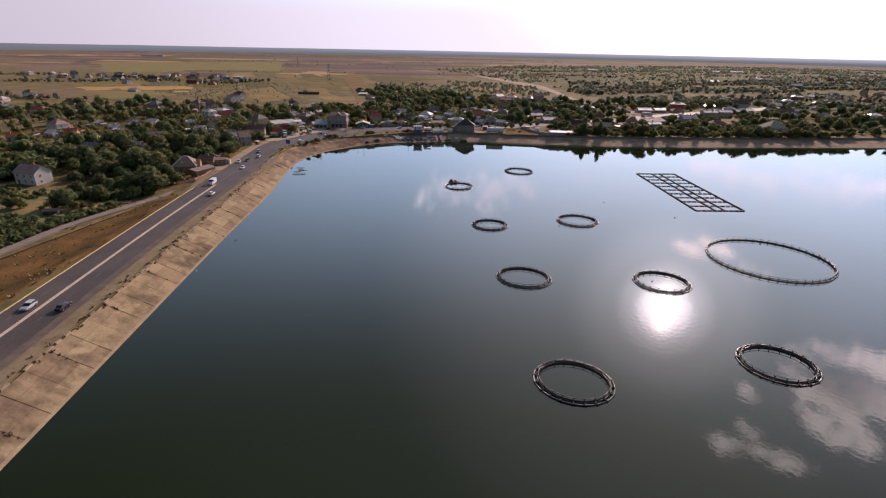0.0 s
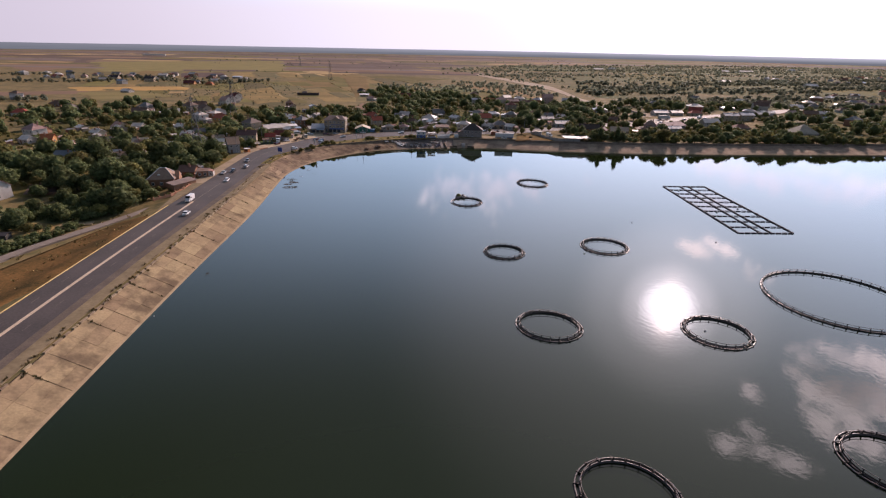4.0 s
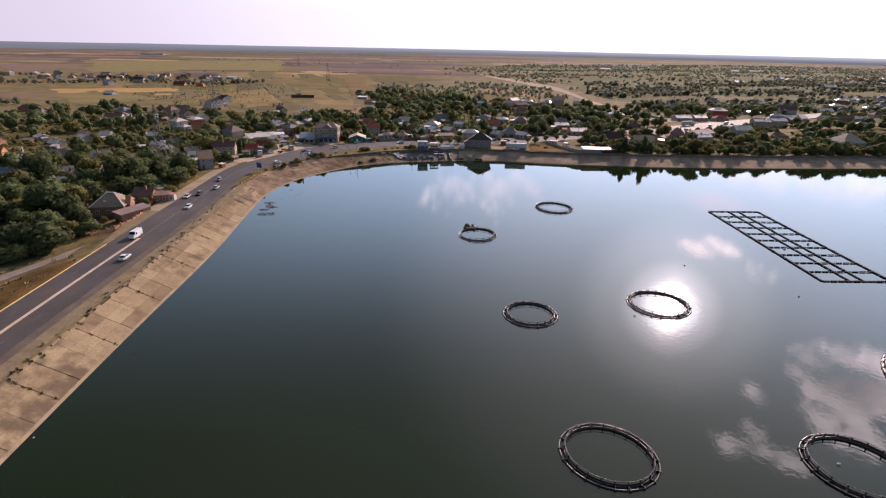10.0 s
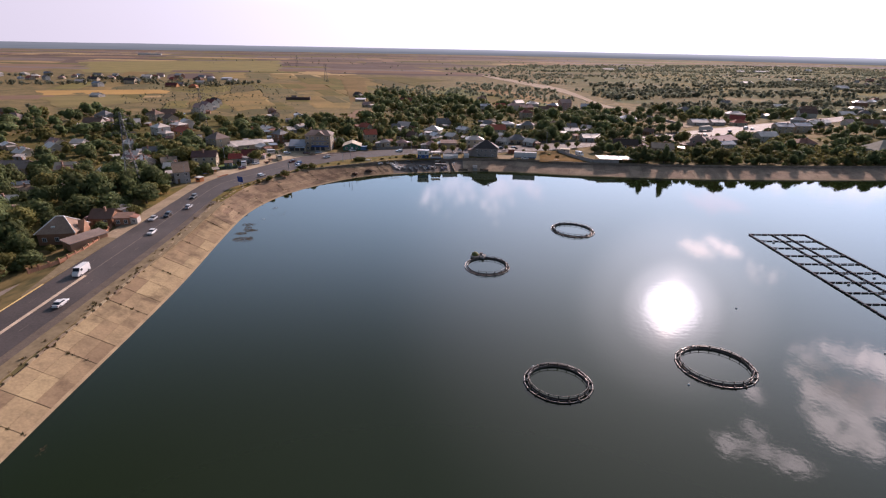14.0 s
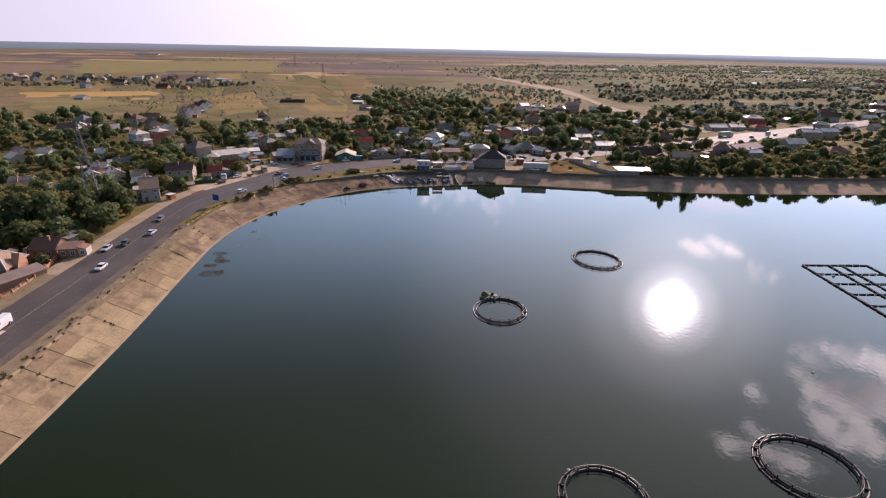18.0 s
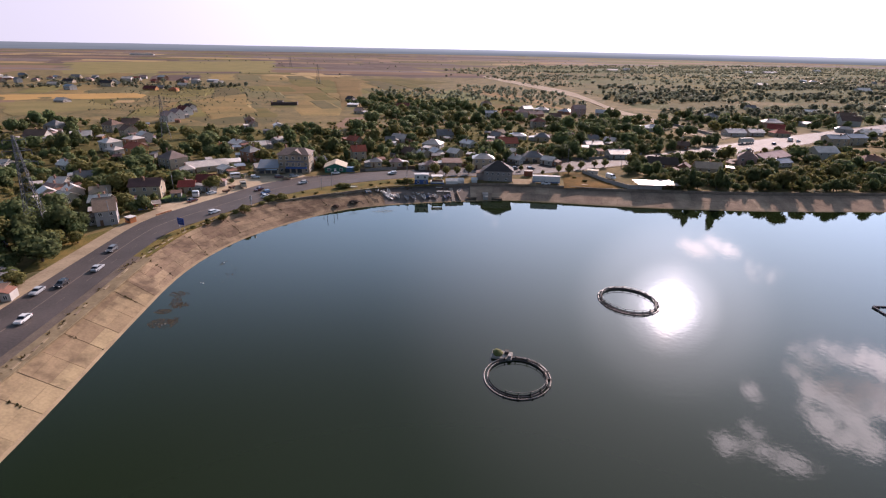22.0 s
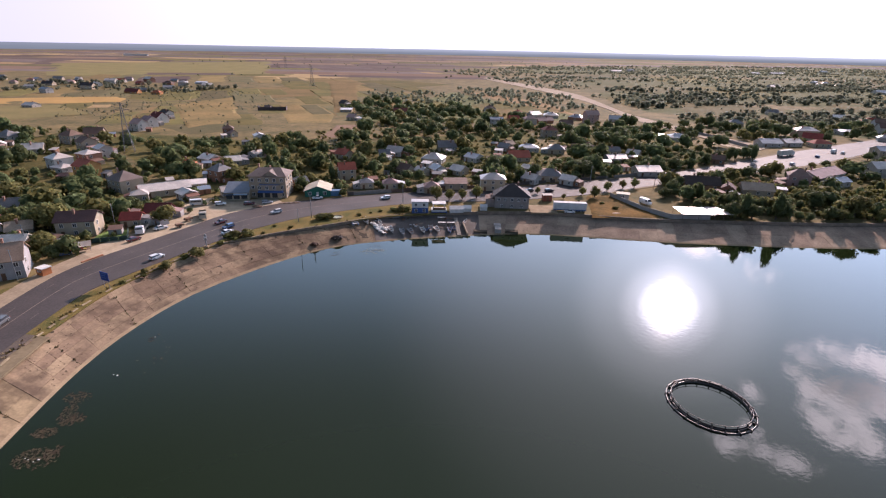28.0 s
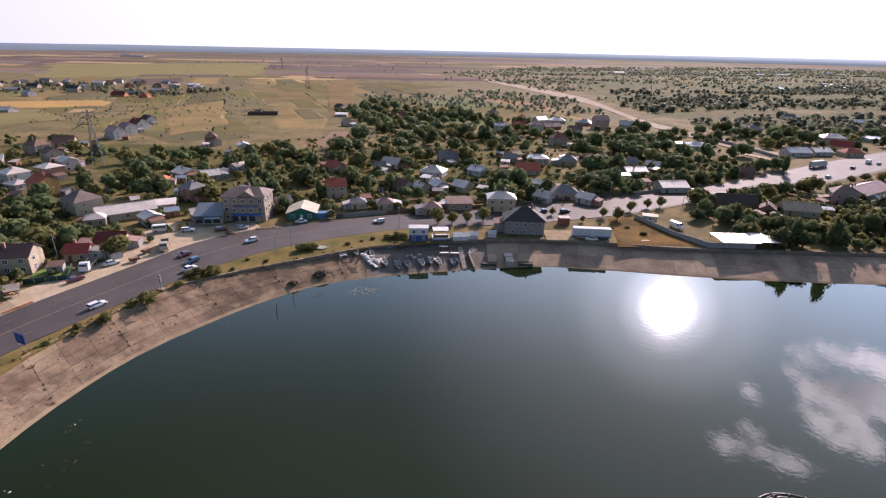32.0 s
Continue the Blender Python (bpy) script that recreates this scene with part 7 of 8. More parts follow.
for x, y, s, k in ((-131.6, 316.5, 1.0, 1), (-138.5, 352.8, .95, 3), (-66.1, 441.7, 1.1, 2), (-52, 435.5, .85, 0), (-46.8, 450.4, 1.15, 2), (-40.3, 457.4, 1.1, 1), (-31.5, 428.6, .7, 3), (-24.6, 445.7, 1.05, 0),
                   (-13.3, 443.6, .9, 1), (-102.4, 460.4, 1.1, 2), (-60.5, 428.6, .85, 3), (-42.5, 432, .65, 1), (-70, 430, .8, 0), (-35, 440, .95, 1), (-25, 424.6, .55, 3),
                   (250, 521, 1.1, 1), (262, 529, 1.2, 0), (276, 537, 1.0, 3), (292, 548, 1.2, 1), (306, 556, 1.1, 0), (322, 566, 1.2, 1)):
    tree(x, y, s, k, x * 30, group="trees in the front gardens")


def woods(name, poly, count, small, big, seed, label, leaves=30, avoid=True, lobes=2, far_z=True):
    """Distant trees, too many to count, as one mesh."""
    rng = random.Random(seed)
    types = [crown_arrays(100 + i, leaves, .30, 1.0, lobes, 1 if leaves < 10 else 2) for i in range(3)]
    V, F, N, base = [], [], [], 0
    xs, ys = [p[0] for p in poly], [p[1] for p in poly]
    made = tries = 0
    while made < count and tries < count * 12:
        tries += 1
        x, y = rng.uniform(min(xs), max(xs)), rng.uniform(min(ys), max(ys))
        if not inside(poly, x, y):
            continue
        if noise.noise((x * .0045, y * .012, seed)) + .35 * noise.noise((x * .02, y * .03, seed)) < (rng.uniform(-.5, .6) if seed in (34, 39) else rng.uniform(-.16, .22)):
            continue
        s = small + (big - small) * rng.random() ** 1.6
        if avoid and not free(x, y, s * 3):
            continue
        v, f, ns = types[rng.randrange(3)]
        a = rng.uniform(0, 6.28)
        c, q = math.cos(a), math.sin(a)
        sz = s * (3 if far_z else 2.1) * rng.uniform(.8, 1.1)
        p = np.stack([(v[:, 0] * c - v[:, 1] * q) * s * 3.5 + x, (v[:, 0] * q + v[:, 1] * c) * s * 3.5 + y, (v[:, 2] + .70) * sz + land(x, y)], 1)
        V.append(p)
        N.append(np.stack([ns[:, 0] * c - ns[:, 1] * q, ns[:, 0] * q + ns[:, 1] * c, ns[:, 2]], 1))
        F += [tuple(i + base for i in t) for t in f]
        base += len(v)
        made += 1
    me = soften(mesh(name, np.concatenate(V), F), np.concatenate(N))
    ob = part_me(name, me, LEAF if name == "near_shrubs" else LEAF_HAZED)
    return tagged(ob, label, "trees", kind="stuff")


woods("far_woods", [(-40, 1720), (160, 1090), (300, 1180), (900, 1400), (2600, 2500), (1500, 2900), (300, 2300)], 5600, .5, 2.6, 31, "scattered distant green trees on the plain", 6, True, 1, False)
woods("far_woods", [(190, 1000), (230, 700), (440, 680), (620, 640), (1500, 1200), (1900, 2000), (900, 1400), (300, 1180)], 5600, .35, 2.4, 32, "distant orchard trees among houses and fields", 12, True, 1, False)
woods("far_woods", [(-20, 1130), (-140, 1000), (-100, 860), (30, 760), (110, 700), (165, 800), (160, 1000)], 420, .5, 1.2, 33, "bushy green trees at the edge of the village")
woods("far_shrubs", [(-350, 640), (-210, 560), (-150, 590), (-235, 880), (-420, 1080), (-520, 900)], 650, .1, .45, 34, "low green shrubs scattered over dry grassland", 14)
woods("far_shrubs", [(-900, 860), (-460, 860), (-360, 900), (-330, 1010), (-560, 1080), (-950, 1080)], 420, .4, 1.5, 35, "trees and shrubs round the outlying houses", 30)
woods("far_shrubs", [(-330, 600), (-420, 480), (-420, 300), (-800, 500), (-560, 620)], 300, .5, 1.3, 36, "garden trees on the edge of the village", 40)
woods("far_shrubs", [(-500, 1100), (400, 1000), (900, 3500), (-1500, 3500)], 140, .5, 1.0, 37, "single trees scattered over the plain", 40)
woods("near_shrubs", [(-146, 100), (-142, 160), (-131, 212), (-180, 226), (-300, 190), (-300, 100)], 1500, .2, .8, 39, "dark weedy shrubs and small trees in the gardens below the dam", 40)
woods("far_woods", [(620, 640), (620, 440), (1000, 470), (2400, 1700), (1500, 1200)], 800, .7, 1.6, 38, "distant green trees between houses", 16)

# ---- vehicles ----
RUBBER = mat("tyre_rubber", (.025, .025, .025), (.04, .04, .04), 2, .9)
RIM = mat("wheel_rim", (.4, .4, .41), (.3, .3, .3), 2, .4, metal=.7)
LAMP_CLEAR = mat("headlamp_glass", (.7, .7, .68), (.6, .6, .58), 2, .15)
LAMP_RED = mat("tail_lamp", (.35, .02, .02), (.25, .02, .02), 2, .2)
CAR_PAINT = {"white": (.72, .71, .69), "silver": (.45, .46, .47), "black": (.025, .026, .03), "blue": (.05, .09, .2), "red": (.3, .04, .03), "grey": (.14, .145, .15), "darkred": (.12, .02, .02), "beige": (.5, .42, .3)}


def paint(c):
    b = CAR_PAINT[c]
    return mat("car_paint_" + c, b, tuple(x * .9 for x in b), 1.5, .22, spec=.6)


def loft(bm, sections):
    """Joins cross-sections (lists of points of one length) into a closed body."""
    rows = [[bm.verts.new(p) for p in s] for s in sections]
    n = len(rows[0])
    for r, q in zip(rows, rows[1:]):
        for i in range(n):
            bm.faces.new((r[i], r[(i + 1) % n], q[(i + 1) % n], q[i]))
    bm.faces.new(rows[0][::-1])
    bm.faces.new(rows[-1])
    bmesh.ops.recalc_face_normals(bm, faces=bm.faces)


def wheel(parent, x, y, r, w=.2):
    bm = bmesh.new()
    tube(bm, (x, y - w / 2, r), (x, y + w / 2, r), r, 12)
    t = part("wheel", bm, RUBBER, parent)
    bm = bmesh.new()
    tube(bm, (x, y - w / 2 - .01, r), (x, y + w / 2 + .01, r), r * .55, 8)
    part("rim", bm, RIM, t)


def car(x, y, turn, colour, kind="sedan", z=None, label=""):
    z = CREST + .17 if z is None else z
    words = {"sedan": "saloon car", "hatch": "hatchback car", "estate": "estate car", "van": "panel van", "minibus": "minibus", "pickup": "pickup truck"}[kind]
    c = thing("van" if kind in ("van", "minibus") else "car", label or "%s %s on the lakeside road" % (colour, words), "van" if kind in ("van", "minibus") else "car", pose(x, y, z, 0, 0, turn), "vehicles")
    if kind in ("van", "minibus"):
        L, W = 5.6, 1.95
        prof = [(-2.8, .45, 2.35), (-2.75, .32, 2.45), (1.5, .32, 2.45), (2.1, .32, 1.55), (2.75, .36, 1.15), (2.82, .45, .9)]
        cab = None
    else:
        L, W = 4.3, 1.74
        prof = [(-2.15, .42, .82), (-2.05, .28, .95), (-.9, .26, .97), (.8, .26, .95), (1.9, .28, .80), (2.15, .38, .62)]
        cab = {"sedan": ((-1.75, .95), (-1.05, 1.42), (.25, 1.44), (1.0, .95)), "hatch": ((-2.0, .95), (-1.65, 1.46), (.2, 1.48), (1.0, .95)), "estate": ((-2.1, .95), (-1.9, 1.46), (.2, 1.48), (1.0, .95)),
               "pickup": ((-.7, .95), (-.5, 1.6), (.6, 1.6), (1.1, .95))}[kind]
    bm = bmesh.new()
    secs = []
    for px, lo, hi in prof:
        w = W / 2 * (.86 if abs(px) > L / 2 - .12 else 1)
        secs.append([(px, -w * .94, lo), (px, w * .94, lo), (px, w, lo + (hi - lo) * .55), (px, w * .93, hi), (px, -w * .93, hi), (px, -w, lo + (hi - lo) * .55)])
    loft(bm, secs)
    part("body", bm, paint(colour), c)
    if cab:
        bm = bmesh.new()
        w0, w1 = W * .46, W * .37
        (a, za), (b, zb), (d, zd), (e, ze) = cab
        vs = [bm.verts.new(p) for p in ((a, -w0, za - .05), (e, -w0, ze - .05), (e, w0, ze - .05), (a, w0, za - .05), (b, -w1, zb - .06), (d, -w1, zd - .06), (d, w1, zd - .06), (b, w1, zb - .06))]
        for f in ((0, 3, 2, 1), (4, 5, 6, 7), (0, 1, 5, 4), (1, 2, 6, 5), (2, 3, 7, 6), (3, 0, 4, 7)):
            bm.faces.new([vs[i] for i in f])
        part("glazing", bm, GLASS, c, "dark glazed cabin")
        part("roof", boxed(b - .05, -w1 - .03, zb - .07, d + .05, w1 + .03, zb + .01), paint(colour), c)
    else:
        bm = bmesh.new()
        vs = [bm.verts.new(p) for p in ((1.56, -.86, 2.40), (1.56, .86, 2.40), (2.11, .88, 1.60), (2.11, -.88, 1.60))]
        bm.faces.new(vs)
        bmesh.ops.solidify(bm, geom=list(bm.faces), thickness=.03)
        part("windscreen", bm, GLASS, c)
        for s in (-1, 1):
            part("side_window", boxed(.7 if kind == "van" else -2.4, s * .985 - .015, 1.45, 1.55, s * .985 + .015, 2.1), GLASS, c)
    for px in (-L * .31, L * .31):
        for s in (-1, 1):
            wheel(c, px, s * W * .44, .32 if cab else .36)
    for s in (-1, 1):
        part("headlamp", boxed(L / 2 - .12, s * .62 - .16, .58, L / 2 + .02, s * .62 + .16, .72), LAMP_CLEAR, c)
        part("tail_lamp", boxed(-L / 2 - .02, s * .66 - .12, .7, -L / 2 + .1, s * .66 + .12, .86), LAMP_RED, c)
    return c


def lorry(x, y, turn, cab_colour, load, label, z=None):
    t = thing("lorry", label, "lorry", pose(x, y, CREST + .17 if z is None else z, 0, 0, turn), "vehicles")
    bm = bmesh.new()
    loft(bm, [[(px, -1.2, .6), (px, 1.2, .6), (px, 1.2, h - .1), (px, 1.05, h), (px, -1.05, h), (px, -1.2, h - .1)] for px, h in ((2.2, 2.7), (2.4, 2.9), (3.6, 2.8), (4.2, 1.9), (4.25, .9))])
    part("cab", bm, paint(cab_colour), t)
    part("windscreen", boxed(3.85, -1.0, 1.75, 4.12, 1.0, 2.45), GLASS, t)
    part("chassis", boxed(-4, -.5, .55, 2.6, .5, .85), BLACK_PIPE, t)
    tail = -9.6 if load == "semi" else -4.1
    bm = boxed(tail, -1.22, .9, 2.0, 1.22, 1.1)
    if load in ("box", "semi"):
        box(bm, tail, -1.22, 1.1, 2.0, 1.22, 3.1 if load == "box" else 3.9)
    else:
        for s in (-1, 1):
            box(bm, -4.1, s * 1.2 - .05, 1.1, 2.0, s * 1.2 + .05, 1.7)
        box(bm, -4.1, -1.15, 1.1, -4.0, 1.15, 1.7)
    part("load_bed", bm, shade("lorry_bed_" + load, (.62, .58, .5) if load in ("box", "semi") else (.3, .26, .2)), t)
    for px in (-3.2, -2.1, 3.2) if load != "semi" else (-8.6, -7.4, 1.0, 3.2):
        for s in (-1, 1):
            wheel(t, px, s * 1.05, .48, .3)


def heading(x, y):
    """Direction of the road nearest to x, y."""
    best = min(range(len(ROAD_LINE) - 1), key=lambda i: (ROAD_LINE[i][0] - Vector((x, y))).length)
    d = ROAD_LINE[best + 1][0] - ROAD_LINE[best][0]
    return math.degrees(math.atan2(d.y, d.x))


for x, y, col, kind, back in ((-99.9, 108, "silver", "hatch", 1), (-91.6, 108, "black", "sedan", 0), (-107, 228, "white", "van", 1), (-105.6, 261, "white", "sedan", 1), (-113, 275, "silver", "sedan", 1),
                              (-110, 279.5, "black", "hatch", 1), (-99.8, 210, "white", "sedan", 0), (-112, 304, "grey", "hatch", 1), (-107.3, 290, "silver", "sedan", 0), (-97.5, 343.5, "white", "estate", 0),
                              (-87.6, 371.8, "blue", "estate", 1), (-92.2, 376.5, "darkred", "sedan", 1), (-85.6, 366.3, "white", "sedan", 0), (-76.4, 390, "white", "hatch", 1), (-37, 412.5, "white", "estate", 1)):
    car(x, y, heading(x, y) + 180 * back, col, kind)
for x, y, turn, col, kind in ((35.8, 430, 20, "black", "estate"), (26.6, 429.5, 200, "grey", "sedan"), (-110.5, 398, 20, "white", "minibus"), (-101.7, 398.6, 15, "white", "estate"), (-113.8, 386, 60, "black", "hatch"),
                              (-109.8, 369, 50, "white", "sedan"), (-112.6, 357.6, 62, "darkred", "sedan"), (-84.1, 402.3, 25, "silver", "estate"), (-90.5, 399.8, 20, "darkred", "hatch"), (-65.5, 410.2, 20, "white", "pickup"),
                              (104, 467.5, 30, "silver", "sedan"), (191.5, 502, 30, "silver", "hatch"), (223, 527, 35, "blue", "hatch"), (245, 544, 35, "white", "van"), (249, 541, 35, "white", "sedan"),
                              (38.2, 398.2, 0, "white", "pickup"), (73.6, 413, -60, "white", "van"), (-126.2, 344.2, 35, "blue", "pickup"), (-16.5, 437.5, 10, "silver", "sedan"), (-13.5, 438.5, 10, "white", "sedan"),
                              (-150.5, 307, 20, "blue", "estate"), (-147, 303, 30, "darkred", "van")):
    car(x, y, turn, col, kind, label="%s %s parked beside the road" % (col, {"sedan": "saloon car", "hatch": "hatchback", "estate": "estate car", "van": "van", "minibus": "minibus", "pickup": "pickup truck"}[kind]),
        z=None if x > -130 else land(x, y) + .02)
lorry(-114.8, 366.5, 287, "white", "bed", "white lorry with open trailer bed parked on the gravel")
lorry(-101.6, 383, 295, "beige", "bed", "beige flatbed lorry parked on the gravel yard")
lorry(207, 531, 25, "white", "semi", "long white box lorry standing beside the wide road")


def trailer():
    t = thing("semi_trailer", "long white box trailer standing on the crest", "trailer", pose(38.8, 401.2, CREST + .05, 0, 0, -4), "vehicles")
    part("box_body", boxed(-6.5, -1.25, 1.0, 6.5, 1.25, 3.7), shade("trailer_white", (.66, .65, .63)), t)
    part("skirt", boxed(-6.5, -1.2, .55, 6.5, 1.2, .99), shade("trailer_blue", (.05, .11, .26)), t)
    bm = bmesh.new()
    for i in range(12):
        box(bm, -6.4 + i * 1.1, -1.28, 1.0, -6.32 + i * 1.1, -1.25, 3.7)
    part("side_ribs", bm, shade("trailer_white", (.66, .65, .63)), t)
    for px in (3.2, 4.3, 5.4):
        for s in (-1, 1):
            wheel(t, px, s * 1.0, .48, .3)


trailer()
forecourt()
long_wall()

# ---- boat landing on the lake ----
BLUE = shade("hut_blue", (.05, .10, .27))
WHITE = shade("hut_white", (.68, .66, .62))


def slope_z(x, y):
    """Height of the bank's slope at x, y."""
    best = min(SLOPE, key=lambda q: (q[0].lerp(q[1], .5) - Vector((x, y))).length)
    a, b = best
    d = b - a
    t = max(0, min(1, (Vector((x, y)) - a).dot(d) / d.dot(d)))
    return -.22 + (lip(b) + .22) * t + .16


SLOPE = sample(BANK, 1.5)


def boat(x, y, turn, length, colour, label):
    z = slope_z(x, y)
    b = thing("boat", label, "boat", pose(x, y, z + .12, 10, 0, 0) @ pose(0, 0, 0, 0, 0, turn), "boats on the landing")
    bm = bmesh.new()
    out, inn = [], []
    n = 9
    for i in range(n):
        t = i / (n - 1)
        w = length * .19 * (1 - max(0, (t - .35) / .65) ** 2.2) * (.86 + .14 * min(1, t / .3))
        xx, rise = (t - .5) * length, .16 * max(0, t - .5) ** 2 * 4
        h = .62 + rise
        out.append([(xx, -w, h), (xx, -w * .72, .14 + rise * .5), (xx, 0, rise * .6), (xx, w * .72, .14 + rise * .5), (xx, w, h)])
        k = max(w - .09, .005)
        inn.append([(xx, -k, h), (xx, -k * .7, .26 + rise * .5), (xx, 0, .16 + rise * .6), (xx, k * .7, .26 + rise * .5), (xx, k, h)])
    rows = [[bm.verts.new(p) for p in o] + [bm.verts.new(p) for p in q[::-1]] for o, q in zip(out, inn)]
    m = len(rows[0])
    for r, q in zip(rows, rows[1:]):
        for i in range(m):
            bm.faces.new((r[i], q[i], q[(i + 1) % m], r[(i + 1) % m]))
    bm.faces.new(rows[0])
    bm.faces.new(rows[-1][::-1])
    bmesh.ops.recalc_face_normals(bm, faces=bm.faces)
    part("hull", bm, shade("boat_" + colour, {"white": (.66, .65, .62), "grey": (.33, .33, .33), "blue": (.1, .17, .3), "dark": (.07, .07, .07)}[colour]), b)
    for t in (-.22, .1):
        part("thwart", boxed(t * length - .14, -length * .165, .42, t * length + .14, length * .165, .48), DOOR_WOOD, b)


for x, y, turn, L, col in ((-41.3, 385.4, -62, 5.6, "white"), (-31.4, 381.6, -64, 5.2, "white"), (-27.0, 380.6, -76, 5.2, "grey"), (-23.9, 381.2, -68, 5.0, "grey"), (-19.5, 382.8, -72, 4.8, "white"),
                           (-16.7, 384.2, -86, 5.2, "grey"), (-14.3, 384.0, -66, 4.8, "white"), (-9.5, 383.9, -84, 4.2, "blue"), (-7.9, 385.4, -78, 3.8, "blue"), (-17.9, 383.2, 40, 2.8, "blue"), (-36.0, 385.6, 110, 3.6, "white"), (-30.2, 390.4, 12, 3.0, "grey"), (-3.4, 391.0, 70, 3.0, "white")):
    boat(x, y, turn, L, col, {"white": "white rowing boat hauled up on the concrete slope", "grey": "grey open fishing boat on the slipway", "dark": "dark open boat on the slipway", "blue": "small blue dinghy on the slipway"}[col])


def landing():
    # two-storey cabin, blue below and white above
    h = thing("boat_cabin", "two-storey cabin, blue below and white above", "cabin", pose(-21.3, 395.4, CREST, 0, 0, 3))
    part("lower_storey", boxed(-3.2, -1.7, -1.4, 3.2, 1.7, 2.3), BLUE, h)
    part("upper_storey", boxed(-3.2, -1.7, 2.304, 3.2, 1.7, 4.7), WHITE, h)
    part("roof", boxed(-3.4, -1.9, 4.7, 3.4, 1.9, 4.85), roof_mat("silver"), h)
    for px in (-1.6, 1.6):
        window(h, px, -1.73, 3.5, 0, .9, .9)
        window(h, px, -1.73, 1.2, 0, .9, .9)
    c = thing("snack_hut", "white and blue open hut with flat white roof", "hut", pose(-13.9, 396.6, CREST, 0, 0, 6))
    part("base", boxed(-3, -1.9, -1.2, 3, 1.9, 1.2), WHITE, c)
    part("blue_band", boxed(-3.05, -1.96, -.2, 3.05, -1.88, .6), BLUE, c)
    for px in (-2.2, 2.2):
        for py in (-1.5, 1.5):
            part("post", boxed(px - .09, py - .09, 1.2, px + .09, py + .09, 3.6), WHITE, c)
    part("roof", boxed(-2.7, -2.0, 3.6, 2.7, 2.0, 3.8), WHITE, c)
    part("counter", boxed(-2.6, -1.7, 1.2, 2.6, -1.2, 2.0), DOOR_WOOD, c)
    for x, y, a, b, g in ((-7.0, 397.2, 2.7, 2.0, 6), (-2.6, 398.4, 1.5, 1.6, 4), (4.0, 400.0, 1.4, 1.0, 0)):
        t = thing("tent", "small white gable tent on the crest", "tent", pose(x, y, CREST + .1, 0, 0, g), "white tents")
        bm = bmesh.new()
        vs = [bm.verts.new(p) for p in ((-a, -b, 0), (a, -b, 0), (a, b, 0), (-a, b, 0), (-a, -b, 1.5), (a, -b, 1.5), (a, b, 1.5), (-a, b, 1.5), (-a, 0, 2.3), (a, 0, 2.3))]
        for f in ((0, 1, 5, 4), (2, 3, 7, 6), (1, 2, 6, 9, 5), (3, 0, 4, 8, 7)):
            bm.faces.new([vs[i] for i in f])
        part("tent_wall", bm, WHITE, t)
        bm = bmesh.new()
        roof_slab(bm, ((-a - .1, -b - .15, 1.45), (a + .1, -b - .15, 1.45), (a + .1, 0, 2.38), (-a - .1, 0, 2.38)), .05)
        roof_slab(bm, ((-a - .1, .004, 2.38), (a + .1, .004, 2.38), (a + .1, b + .15, 1.45), (-a - .1, b + .15, 1.45)), .05)
        part("tent_roof", bm, shade("tent_white", (.72, .70, .66)), t)
    for x, y in ((-12.8, 391.6), (-12.5, 388.0), (-9.0, 388.3)):
        t = thing("picnic_table", "long pale picnic table on the slope", "table", pose(x, y, slope_z(x, y), 0, 0, 3), "picnic tables")
        part("tabletop", boxed(-1.5, -.5, .95, 1.5, .5, 1.05), WHITE, t)
        for px in (-1.2, 1.2):
            for py in (-.35, .35):
                part("leg", boxed(px - .06, py - .06, -.6, px + .06, py + .06, .95), DOOR_WOOD, t)
    r = thing("slipway_rail", "rusty beige slipway wall down to the water", "slipway", pose(-3.6, 385.6, 1.5, 14, 0, 13))
    part("wall", boxed(-.25, -4.0, -.4, .25, 4.0, .45), shade("slip_beige", (.42, .31, .21)), r)
    d = thing("jetty_ladder", "grey plank stair lying down the slope to the water", "jetty", pose(-6.6, 387.2, slope_z(-6.6, 387.2) + .1, 15, 0, 7))
    for s in (-1, 1):
        part("beam", boxed(s * .65 - .08, -6.0, 0, s * .65 + .08, 6.0, .2), DOOR_WOOD, d)
    for i in range(18):
        part("plank", boxed(-.75, -5.9 + i * .66, .2, .75, -5.45 + i * .66, .27), shade("pale_plank", (.42, .36, .29)), d)
    p = thing("pedal_boat", "blue twin-hull raft frame on the slope", "raft", pose(-45.2, 383.2, slope_z(-45.2, 383.2) + .1, 11, 0, 30))
    for s in (-1, 1):
        part("float", boxed(s * .95 - .25, -2, 0, s * .95 + .25, 2, .45), shade("raft_blue", (.16, .25, .38)), p)
    for i in range(4):
        part("slat", boxed(-1.2, -1.7 + i * 1.05, .45, 1.2, -1.3 + i * 1.05, .53), WHITE, p)
    k = thing("pump_block", "pale concrete outlet block with tarpaulin on the slope", "outlet", pose(9.0, 388.3, slope_z(9, 388.3) - .3, 0, 0, -4))
    part("block", boxed(-1.2, -3.6, -1.8, 1.2, 3.0, .9), shade("outlet_grey", (.4, .37, .33)), k)
    part("lid", boxed(-1.6, .2, .9, 1.0, 3.2, 1.1), roof_mat("silver"), k)
    for x, y in ((2.2, 384.0), (14.0, 384.8)):
        w = thing("culvert", "dark recessed culvert mouth at the waterline", "culvert", pose(x, y + 1.2, .3, 0, 0, -3))
        part("mouth", boxed(-2.4, -1.2, -.8, 2.4, .9, .75), JOINT, w)


landing()


